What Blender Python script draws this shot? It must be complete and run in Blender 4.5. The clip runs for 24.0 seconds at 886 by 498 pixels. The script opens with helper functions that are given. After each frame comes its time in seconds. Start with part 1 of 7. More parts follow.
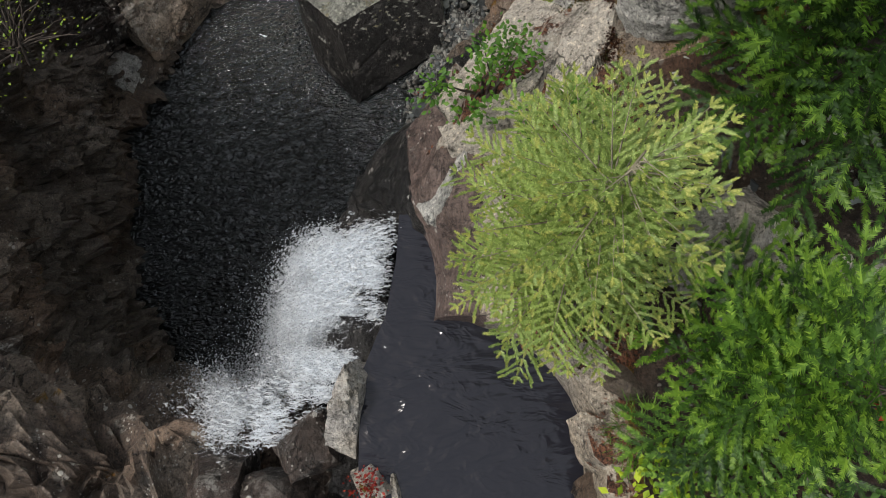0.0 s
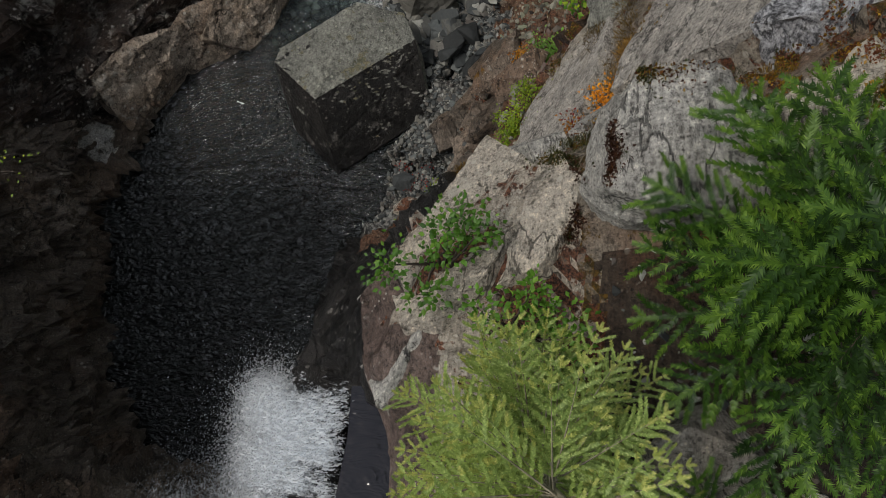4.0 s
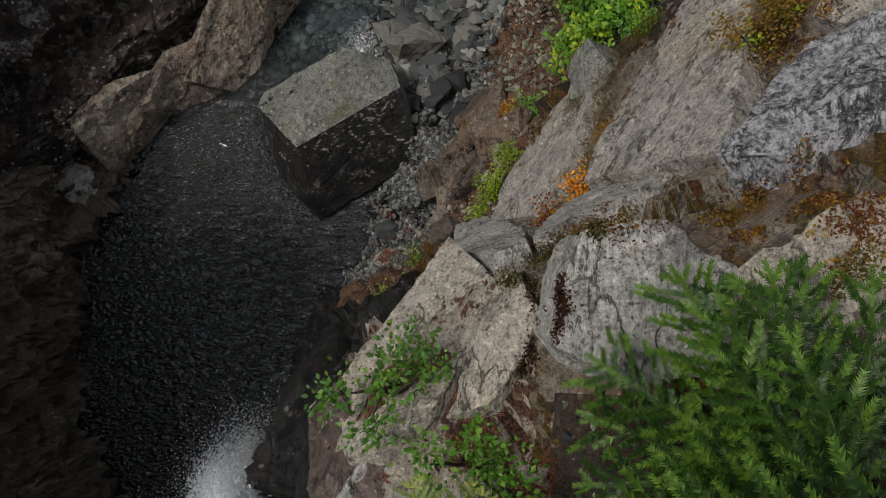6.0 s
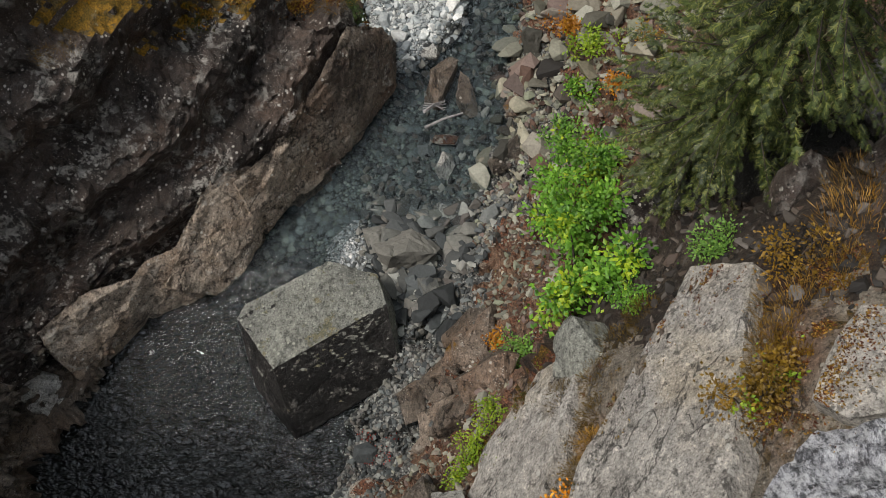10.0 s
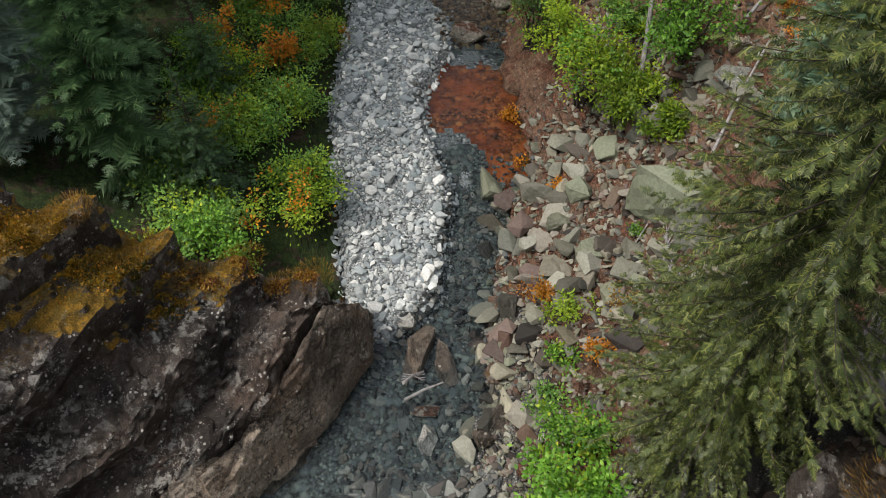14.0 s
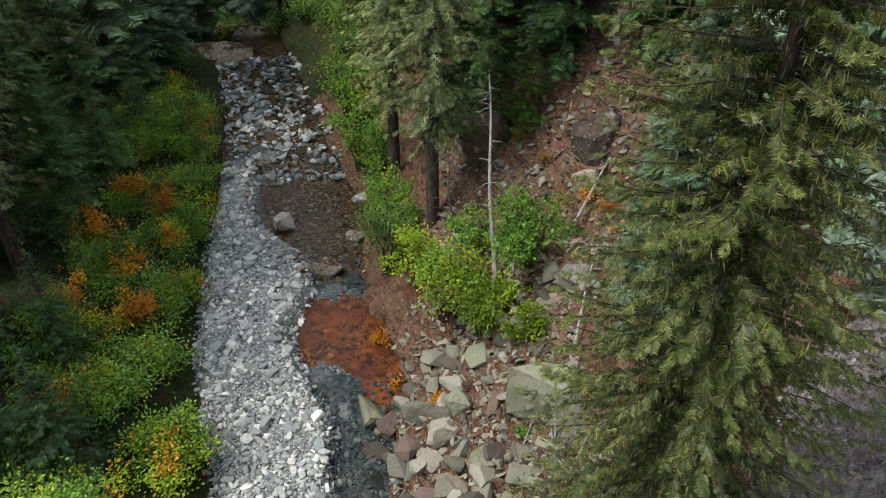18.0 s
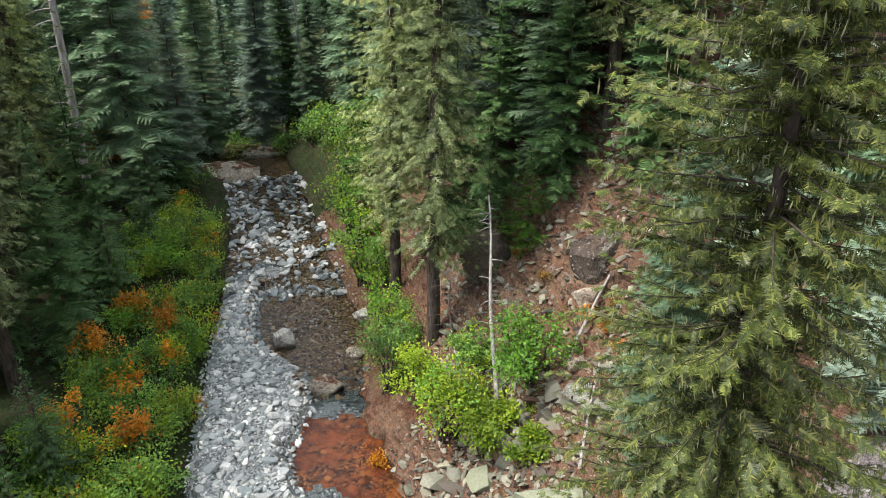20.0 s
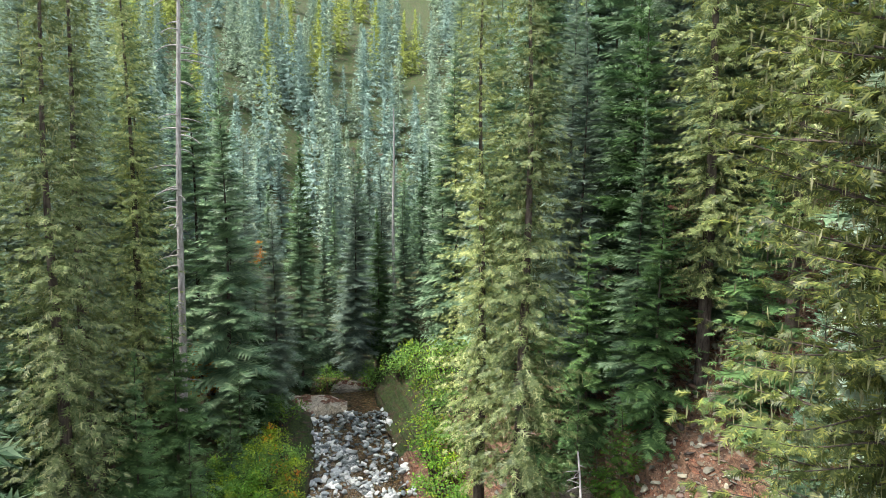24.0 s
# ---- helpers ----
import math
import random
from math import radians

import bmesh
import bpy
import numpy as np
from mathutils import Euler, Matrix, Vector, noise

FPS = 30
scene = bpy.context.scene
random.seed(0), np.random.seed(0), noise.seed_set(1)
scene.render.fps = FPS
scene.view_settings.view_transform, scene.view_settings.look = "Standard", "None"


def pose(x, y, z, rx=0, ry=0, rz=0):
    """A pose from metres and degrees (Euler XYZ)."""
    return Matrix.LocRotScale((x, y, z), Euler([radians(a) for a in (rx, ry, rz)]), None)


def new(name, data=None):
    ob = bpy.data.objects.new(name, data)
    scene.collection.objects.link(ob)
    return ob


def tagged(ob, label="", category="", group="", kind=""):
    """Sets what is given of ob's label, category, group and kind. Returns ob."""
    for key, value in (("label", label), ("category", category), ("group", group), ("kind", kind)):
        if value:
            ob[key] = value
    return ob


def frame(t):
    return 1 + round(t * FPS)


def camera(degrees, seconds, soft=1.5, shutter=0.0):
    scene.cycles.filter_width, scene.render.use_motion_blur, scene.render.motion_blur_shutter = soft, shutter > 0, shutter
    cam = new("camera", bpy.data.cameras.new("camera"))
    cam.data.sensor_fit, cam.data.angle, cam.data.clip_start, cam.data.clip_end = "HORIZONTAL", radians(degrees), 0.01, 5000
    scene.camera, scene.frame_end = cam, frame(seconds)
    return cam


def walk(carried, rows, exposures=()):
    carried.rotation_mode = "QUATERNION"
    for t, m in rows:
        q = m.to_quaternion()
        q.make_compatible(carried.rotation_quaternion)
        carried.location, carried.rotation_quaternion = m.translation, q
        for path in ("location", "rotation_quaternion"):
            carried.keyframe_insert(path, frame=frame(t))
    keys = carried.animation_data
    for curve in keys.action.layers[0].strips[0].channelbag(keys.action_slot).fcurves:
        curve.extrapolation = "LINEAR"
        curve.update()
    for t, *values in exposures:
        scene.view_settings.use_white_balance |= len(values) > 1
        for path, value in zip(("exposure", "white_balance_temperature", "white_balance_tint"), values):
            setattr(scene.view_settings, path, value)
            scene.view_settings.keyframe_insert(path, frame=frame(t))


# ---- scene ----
cam = camera(64.1, 24.0, soft=0.6)
METRES, EYE, TILT, LEAN, TURN = 8.0, 16.5, -80.0, 0.0, 0.0
ROWS = [
    (0.0, 0.0, 0.0, 0.0, 0.0, 0.0, -0.0),
    (0.5, -0.0018, 0.0045, 0.0211, -0.01, 0.08, -0.08),
    (1.0, -0.0036, 0.0101, 0.0455, -0.0, 0.12, -0.12),
    (1.5, -0.0038, 0.0164, 0.0723, -0.01, 0.14, -0.15),
    (2.0, 0.0009, 0.0234, 0.1009, -0.02, 0.15, -0.19),
    (2.5, 0.011, 0.0317, 0.1299, -0.01, 0.15, -0.22),
    (4.5, 0.0722, 0.0689, 0.2515, 0.03, 0.21, -0.35),
    (5.0, 0.0878, 0.0781, 0.2874, 0.1, 0.24, -0.69),
    (5.5, 0.1017, 0.0878, 0.3252, 0.14, 0.25, -0.94),
    (6.0, 0.114, 0.0967, 0.3646, 0.27, 0.24, -1.57),
    (6.5, 0.1246, 0.1061, 0.4044, 0.47, 0.25, -2.58),
    (7.0, 0.1334, 0.1159, 0.4451, 0.64, 0.25, -3.4),
    (7.5, 0.1404, 0.1256, 0.4866, 0.67, 0.26, -3.47),
    (8.0, 0.1468, 0.1359, 0.5282, 0.71, 0.46, -3.47),
    (8.5, 0.1509, 0.1446, 0.5694, 0.71, 2.21, -3.45),
    (9.0, 0.1543, 0.1528, 0.6087, 0.71, 4.48, -3.42),
    (9.5, 0.1568, 0.1607, 0.6464, 0.68, 6.76, -3.42),
    (10.0, 0.1583, 0.1677, 0.6822, 0.68, 9.05, -3.39),
    (10.5, 0.1585, 0.1742, 0.7141, 0.66, 11.36, -3.41),
    (12.5, 0.152, 0.1891, 0.8008, 0.43, 20.65, -2.47),
    (13.0, 0.1502, 0.1913, 0.8131, 0.27, 22.94, -1.82),
    (13.5, 0.1489, 0.193, 0.8218, 0.12, 25.2, -1.06),
    (14.0, 0.1462, 0.1926, 0.8252, -0.12, 27.46, -0.12),
    (14.5, 0.1459, 0.1927, 0.8247, -0.44, 29.71, 1.48),
    (15.0, 0.1469, 0.193, 0.823, -0.94, 31.9, 3.99),
    (15.5, 0.1486, 0.1935, 0.8201, -1.59, 34.06, 7.22),
    (16.0, 0.1493, 0.1927, 0.8175, -2.32, 36.2, 10.69),
    (16.5, 0.151, 0.1915, 0.8171, -2.71, 38.34, 13.14),
    (17.0, 0.1513, 0.1907, 0.816, -2.74, 40.62, 13.13),
    (17.5, 0.1517, 0.1872, 0.816, -2.78, 42.88, 13.07),
    (19.5, 0.1502, 0.1663, 0.8195, -2.85, 51.92, 12.97),
    (20.0, 0.1501, 0.1586, 0.8215, -2.86, 54.19, 12.95),
    (20.5, 0.1497, 0.1479, 0.8239, -2.85, 56.45, 12.94),
    (21.0, 0.1495, 0.1376, 0.8264, -2.77, 58.73, 12.75),
    (21.5, 0.1494, 0.1252, 0.8293, -2.55, 61.05, 11.84),
    (22.0, 0.1497, 0.1129, 0.8328, -2.13, 63.43, 10.07),
    (22.5, 0.1501, 0.1016, 0.836, -1.72, 65.81, 8.14),
    (23.0, 0.1512, 0.0918, 0.839, -1.39, 68.16, 6.32),
    (23.5, 0.1518, 0.0861, 0.8402, -1.33, 70.49, 5.9),
    (24.0, 0.1527, 0.0831, 0.8408, -1.3, 72.94, 5.89),
]
EXPOSURES = [(0.0, -0.25), (1.0, -0.4), (5.0, -0.8), (7.5, -0.52), (10.0, -0.1), (14.0, 0.05), (17.0, 0.1), (20.0, 1.0), (22.0, 1.72), (24.0, 1.55)]
walk(cam, [(t, pose(0, 0, EYE, TILT, LEAN, TURN) @ pose(METRES * x, METRES * y, METRES * z, 90 + pitch, roll, yaw)) for t, x, y, z, yaw, pitch, roll in ROWS], EXPOSURES)

# ---- world and sun: an overcast sky with a soft, faint sun ----
SUN_EL, SUN_AZ = radians(58), radians(-92)
world = bpy.data.worlds.new("overcast_sky")
scene.world = world
world.use_nodes = True
wn = world.node_tree.nodes
sky = wn.new("ShaderNodeTexSky")
sky.sky_type, sky.sun_disc = "NISHITA", False
sky.sun_elevation, sky.sun_rotation = SUN_EL, SUN_AZ
sky.dust_density, sky.air_density, sky.ozone_density = 4.0, 1.2, 0.6
wn["Background"].inputs["Strength"].default_value = 0.2
cloud = wn.new("ShaderNodeMix")  # a bright, even cloud cover in front of the blue
cloud.data_type = "RGBA"
cloud.inputs["Factor"].default_value = 0.72
cloud.inputs[7].default_value = (4.6, 4.9, 5.2, 1)
world.node_tree.links.new(sky.outputs["Color"], cloud.inputs[6])
world.node_tree.links.new(cloud.outputs[2], wn["Background"].inputs["Color"])
sun = new("sun", bpy.data.lights.new("sun", "SUN"))
sun.data.energy, sun.data.angle, sun.data.color = 3.1, radians(14), (1.0, 0.96, 0.9)
SUN_DIR = Vector((math.sin(SUN_AZ) * math.cos(SUN_EL), math.cos(SUN_AZ) * math.cos(SUN_EL), math.sin(SUN_EL)))
sun.matrix_world = Matrix.Translation((0, 0, 60)) @ SUN_DIR.to_track_quat("Z", "Y").to_matrix().to_4x4()

# ---- materials ----
def srgb(h):
    c = [int(h[i:i + 2], 16) / 255 for i in (0, 2, 4)]
    return tuple(v / 12.92 if v <= 0.04045 else ((v + 0.055) / 1.055) ** 2.4 for v in c) + (1,)


class Mat:
    """A node material with short calls for the nodes used here."""

    def __init__(self, name):
        self.mat = bpy.data.materials.new(name)
        self.mat.use_nodes = True
        self.tree = self.mat.node_tree
        self.bsdf = self.tree.nodes["Principled BSDF"]
        self.out = self.tree.nodes["Material Output"]
        self.place = self.node("ShaderNodeNewGeometry").outputs["Position"]

    def node(self, kind, **values):
        n = self.tree.nodes.new(kind)
        for k, v in values.items():
            n.inputs[k.replace("_", " ")].default_value = v
        return n

    def link(self, a, b):
        self.tree.links.new(a, b)

    def noise(self, scale, detail=4.0, rough=0.6, stretch=None, distort=0.0):
        n = self.node("ShaderNodeTexNoise", Scale=scale, Detail=detail, Roughness=rough, Distortion=distort)
        if stretch:
            m = self.node("ShaderNodeMapping")
            m.inputs["Rotation"].default_value = [radians(a) for a in stretch[0]]
            m.inputs["Scale"].default_value = stretch[1]
            self.link(self.place, m.inputs["Vector"])
            self.link(m.outputs["Vector"], n.inputs["Vector"])
        else:
            self.link(self.place, n.inputs["Vector"])
        return n.outputs["Fac"]

    def cells(self, scale, feature="F1", out="Distance"):
        n = self.node("ShaderNodeTexVoronoi", Scale=scale)
        n.feature = feature
        self.link(self.place, n.inputs["Vector"])
        return n.outputs[out]

    def ramp(self, fac, *stops):
        r = self.node("ShaderNodeValToRGB")
        e = r.color_ramp.elements
        while len(e) < len(stops):
            e.new(0.5)
        for el, (p, c) in zip(e, stops):
            el.position, el.color = p, c if len(c) == 4 else (*c, 1)
        self.link(fac, r.inputs["Fac"])
        return r.outputs["Color"]

    def step(self, fac, lo, hi):
        r = self.node("ShaderNodeMapRange")
        r.inputs["From Min"].default_value, r.inputs["From Max"].default_value = lo, hi
        self.link(fac, r.inputs["Value"])
        return r.outputs["Result"]

    def mix(self, fac, a, b, mode="MIX"):
        m = self.node("ShaderNodeMix")
        m.data_type, m.blend_type = "RGBA", mode
        for value, key in ((fac, "Factor"), (a, "A"), (b, "B")):
            s = [i for i in m.inputs if i.name == key and i.type == ("VALUE" if key == "Factor" else "RGBA")][0]
            if isinstance(value, (int, float)):
                s.default_value = value
            elif isinstance(value, tuple):
                s.default_value = value
            else:
                self.link(value, s)
        return [o for o in m.outputs if o.type == "RGBA"][0]

    def maths(self, op, a, b=0.0):
        m = self.node("ShaderNodeMath")
        m.operation = op
        for i, v in enumerate((a, b)):
            if isinstance(v, (int, float)):
                m.inputs[i].default_value = v
            else:
                self.link(v, m.inputs[i])
        return m.outputs["Value"]

    def bump(self, height, strength, distance, under=None):
        b = self.node("ShaderNodeBump", Strength=strength, Distance=distance)
        self.link(height, b.inputs["Height"])
        if under:
            self.link(under, b.inputs["Normal"])
        return b.outputs["Normal"]

    def up(self):
        """How far the surface faces the sky, 0 to 1."""
        s = self.node("ShaderNodeSeparateXYZ")
        self.link(self.tree.nodes["Geometry"].outputs["Normal"], s.inputs[0])
        return s.outputs["Z"]

    def done(self, color, rough=0.8, normal=None, spec=0.4):
        for v, key in ((color, "Base Color"), (rough, "Roughness"), (spec, "Specular IOR Level")):
            s = self.bsdf.inputs[key]
            if isinstance(v, (int, float, tuple)):
                s.default_value = v
            else:
                self.link(v, s)
        if normal:
            self.link(normal, self.bsdf.inputs["Normal"])
        return self.mat


def rock_material(name, dark, mid, light, lichen, lichen_amount=0.35, moss=None, rough=0.8, warm=None, litter=None, flecks=0.0, joints=1.0):
    """Weathered rock: soft broad tones under hard-edged crystals, pits, spots of lichen and thin wandering cracks, and moss or litter on its flats."""
    m = Mat(name)
    grain = m.noise(7.0, 9, 0.8)
    fine = m.noise(30.0, 5, 0.75)
    c = m.mix(m.step(m.noise(0.7, 4, 0.55), 0.4, 0.62), mid, m.mix(0.55, mid, light))
    c = m.mix(m.maths("MULTIPLY", m.step(m.noise(1.6, 7, 0.7), 0.53, 0.62), 0.5), c, dark)
    if warm:
        c = m.mix(m.maths("MULTIPLY", m.step(m.noise(0.6, 5, 0.6), 0.5, 0.64), 0.5), c, warm)
    c = m.mix(0.9, c, m.ramp(grain, (0.39, (0.42, 0.41, 0.4)), (0.46, (1.0, 1.0, 1.0)), (0.53, (1.12, 1.12, 1.12)), (0.6, (1.5, 1.5, 1.5))), "MULTIPLY")
    c = m.mix(0.95, c, m.ramp(fine, (0.37, (0.2, 0.19, 0.18)), (0.43, (1.0, 1.0, 1.0)), (0.55, (1.12, 1.12, 1.12)), (0.62, (1.7, 1.7, 1.66))), "MULTIPLY")
    # a grain of lines down the dip of the rock
    lines = m.noise(10.0, 6, 0.7, ((0, 25, -38), (3.4, 0.7, 1.2)))
    c = m.mix(0.7, c, m.ramp(lines, (0.36, (0.5, 0.5, 0.5)), (0.45, (1.0, 1.0, 1.0)), (0.62, (1.25, 1.25, 1.25))), "MULTIPLY")
    # dark crusts and holes with hard edges
    crust = m.step(m.noise(4.2, 8, 0.76), 0.585, 0.6)
    hole = m.maths("MULTIPLY", m.step(m.cells(7.0), 0.15, 0.11), m.step(m.noise(2.1, 3, 0.6), 0.5, 0.54))
    black = m.maths("MAXIMUM", crust, hole)
    c = m.mix(m.maths("MULTIPLY", black, 0.72), c, dark)
    # pale lichen: ragged blots, round spots and specks
    blot = m.maths("MULTIPLY", m.step(m.noise(3.0, 9, 0.78), 0.585 - 0.07 * lichen_amount, 0.6 - 0.07 * lichen_amount), m.step(m.noise(0.8, 4, 0.6), 0.54 - 0.12 * lichen_amount, 0.6))
    c = m.mix(m.maths("MULTIPLY", blot, 0.65), c, m.mix(0.6, lichen, m.ramp(grain, (0.42, mid), (0.56, lichen))))
    spot = m.maths("MULTIPLY", m.step(m.maths("ADD", m.cells(6.0), m.maths("MULTIPLY", grain, 0.3)), 0.36, 0.33), m.step(m.noise(1.7, 4, 0.6), 0.6 - 0.14 * lichen_amount, 0.62 - 0.1 * lichen_amount))
    c = m.mix(m.maths("MULTIPLY", spot, 0.85), c, lichen)
    speck = m.maths("MULTIPLY", m.step(m.cells(17.0), 0.24, 0.18), m.step(m.noise(2.7, 4, 0.6), 0.56 - 0.12 * lichen_amount, 0.6))
    c = m.mix(m.maths("MULTIPLY", speck, 0.85), c, lichen)
    if flecks:  # white and black bands along the dip
        f = m.noise(7.0, 9, 0.82, ((0, 20, -40), (2.6, 0.8, 1.2)))
        c = m.mix(m.maths("MULTIPLY", m.step(f, 0.515, 0.55), flecks), c, srgb("dcdcde"))
        c = m.mix(m.maths("MULTIPLY", m.step(f, 0.47, 0.43), flecks), c, dark)
    # thin cracks that wander
    def thread(scale, turn, gate):
        n = m.noise(scale, 7, 0.55, (turn, (1.0, 0.35, 1.0)))
        line = m.step(m.maths("ABSOLUTE", m.maths("SUBTRACT", n, 0.5)), 0.002, 0.007)
        return m.maths("MAXIMUM", line, m.step(m.noise(1.1, 3, 0.5), gate, gate - 0.03))
    both = m.maths("MULTIPLY", thread(0.8, (0, 0, -35), 0.5), thread(1.5, (10, 20, 55), 0.56))
    c = m.mix(m.maths("MULTIPLY", m.maths("SUBTRACT", 1.0, both), 0.75 * joints), c, m.mix(0.5, dark, (0.005, 0.004, 0.004, 1)))
    if litter:
        c = m.mix(m.maths("MULTIPLY", m.step(m.up(), 0.6, 0.8), m.step(m.noise(1.1, 8, 0.76), 0.49, 0.51)), c,
                  m.mix(0.7, m.ramp(m.noise(34.0, 5, 0.75), (0.42, litter[0]), (0.56, litter[1])), m.ramp(m.noise(5.0, 7, 0.75), (0.4, (0.4, 0.4, 0.4)), (0.6, (1.7, 1.6, 1.5))), "MULTIPLY"))
    if moss:
        c = m.mix(m.maths("MULTIPLY", m.step(m.up(), 0.4, 0.7), m.step(m.noise(1.0, 8, 0.76), moss[2], moss[2] + 0.02)), c,
                  m.mix(0.7, m.ramp(m.noise(30.0, 5, 0.75), (0.4, moss[0]), (0.6, moss[1])), m.ramp(m.noise(4.5, 6, 0.75), (0.4, (0.35, 0.4, 0.4)), (0.6, (1.6, 1.4, 1.2))), "MULTIPLY"))
    n = m.bump(fine, 0.9, 0.02)
    n = m.bump(grain, 0.9, 0.07, n)
    n = m.bump(lines, 0.7, 0.04, n)
    n = m.bump(m.maths("SUBTRACT", 1.0, black), 0.5, 0.02, n)
    n = m.bump(both, 0.9 * joints, 0.05, n)
    return m.done(c, rough, n, 0.35)


def needle_material(name, dark, light, tip, spread=0.25):
    m = Mat(name)
    geo = m.tree.nodes["Geometry"]
    isl = geo.outputs["Random Per Island"]
    c = m.ramp(m.noise(1.3, 4, 0.6), (0.35, dark), (0.65, light))
    c = m.mix(m.step(isl, 1.0 - spread, 1.3), c, tip)
    c = m.mix(0.5, c, m.ramp(isl, (0.0, (0.5, 0.5, 0.5)), (1.0, (1.35, 1.35, 1.35))), "MULTIPLY")
    c = m.mix(0.8, c, m.ramp(m.node("ShaderNodeObjectInfo").outputs["Random"], (0.0, (0.45, 0.5, 0.5)), (1.0, (1.45, 1.4, 1.3))), "MULTIPLY")
    d = m.node("ShaderNodeBsdfDiffuse")
    t = m.node("ShaderNodeBsdfTranslucent")
    m.link(c, d.inputs["Color"])
    m.link(c, t.inputs["Color"])
    mx = m.node("ShaderNodeMixShader", Fac=0.3)
    m.link(d.outputs[0], mx.inputs[1])
    m.link(t.outputs[0], mx.inputs[2])
    g = m.node("ShaderNodeBsdfGlossy", Roughness=0.5)
    mg = m.node("ShaderNodeMixShader", Fac=0.03)
    m.link(mx.outputs[0], mg.inputs[1])
    m.link(g.outputs[0], mg.inputs[2])
    m.link(mg.outputs[0], m.out.inputs["Surface"])
    return m.mat


def bark_material(name, dark, light):
    m = Mat(name)
    n = m.noise(9.0, 6, 0.7, ((0, 0, 0), (1, 1, 0.25)))
    return m.done(m.ramp(n, (0.35, dark), (0.65, light)), 0.9, m.bump(n, 0.8, 0.03), 0.2)


def water_material(name, deep, ripple, scale, rough=0.03, stretch=None, shoal=None, ior=1.38):
    """Water that mirrors the sky by its gloss: dark where deep, and clear over its bed past the shoal (y from, y to, tint)."""
    m = Mat(name)
    waves = m.noise(scale, 3, 0.55, stretch, 0.8)
    fine = m.noise(scale * 2.3, 2, 0.5, stretch, 0.5)
    crest = m.maths("SUBTRACT", 0.25, m.maths("ABSOLUTE", m.maths("SUBTRACT", waves, 0.5)))
    height = m.maths("ADD", crest, m.maths("MULTIPLY", fine, 0.5))
    if shoal:
        s = m.node("ShaderNodeSeparateXYZ")
        m.link(m.place, s.inputs[0])
        k = m.step(s.outputs["Y"], shoal[0], shoal[1])
        height = m.maths("MULTIPLY", height, m.maths("SUBTRACT", 1.0, m.maths("MULTIPLY", k, 0.85)))
    n = m.bump(height, 1.0, ripple)
    m.done(deep, rough, n, 0.5)
    m.bsdf.inputs["IOR"].default_value = ior
    if shoal:
        clear = m.node("ShaderNodeBsdfTransparent")
        clear.inputs["Color"].default_value = shoal[2]
        gloss = m.node("ShaderNodeBsdfGlossy", Roughness=rough)
        m.link(n, gloss.inputs["Normal"])
        fres = m.node("ShaderNodeFresnel", IOR=1.33)
        m.link(n, fres.inputs["Normal"])
        mx = m.node("ShaderNodeMixShader")
        m.link(fres.outputs[0], mx.inputs["Fac"])
        m.link(clear.outputs[0], mx.inputs[1])
        m.link(gloss.outputs[0], mx.inputs[2])
        both = m.node("ShaderNodeMixShader")
        m.link(k, both.inputs["Fac"])
        m.link(m.bsdf.outputs[0], both.inputs[1])
        m.link(mx.outputs[0], both.inputs[2])
        m.link(both.outputs[0], m.out.inputs["Surface"])
    return m.mat


def foam_material(name, clear):
    m = Mat(name)
    d = m.node("ShaderNodeBsdfDiffuse")
    d.inputs["Color"].default_value = (0.86, 0.89, 0.92, 1)
    s = m.node("ShaderNodeBsdfTranslucent")
    s.inputs["Color"].default_value = (0.86, 0.89, 0.92, 1)
    a = m.node("ShaderNodeMixShader", Fac=0.4)
    m.link(d.outputs[0], a.inputs[1])
    m.link(s.outputs[0], a.inputs[2])
    t = m.node("ShaderNodeBsdfTransparent")
    b = m.node("ShaderNodeMixShader", Fac=clear)
    m.link(a.outputs[0], b.inputs[1])
    m.link(t.outputs[0], b.inputs[2])
    m.link(b.outputs[0], m.out.inputs["Surface"])
    return m.mat


def plain(name, a, b, scale=6.0, rough=0.8, bump=0.3, dist=0.02, spec=0.3):
    m = Mat(name)
    n = m.noise(scale, 6, 0.65)
    return m.done(m.ramp(n, (0.3, a), (0.7, b)), rough, m.bump(m.noise(scale * 4, 5, 0.7), bump, dist), spec)


def stone_material(name, colors, rough=0.75):
    """River stones: each takes its own grey."""
    m = Mat(name)
    rnd = m.node("ShaderNodeObjectInfo").outputs["Random"]
    isl = m.tree.nodes["Geometry"].outputs["Random Per Island"]
    pick = m.maths("FRACT", m.maths("ADD", rnd, isl))
    k = len(colors)
    c = m.ramp(pick, *[((i + 0.5) / k, col) for i, col in enumerate(colors)])
    n = m.noise(14.0, 6, 0.7)
    c = m.mix(0.6, c, m.ramp(n, (0.3, (0.55, 0.55, 0.55)), (0.7, (1.3, 1.3, 1.3))), "MULTIPLY")
    return m.done(c, rough, m.bump(m.noise(40.0, 4, 0.6), 0.4, 0.01), 0.35)


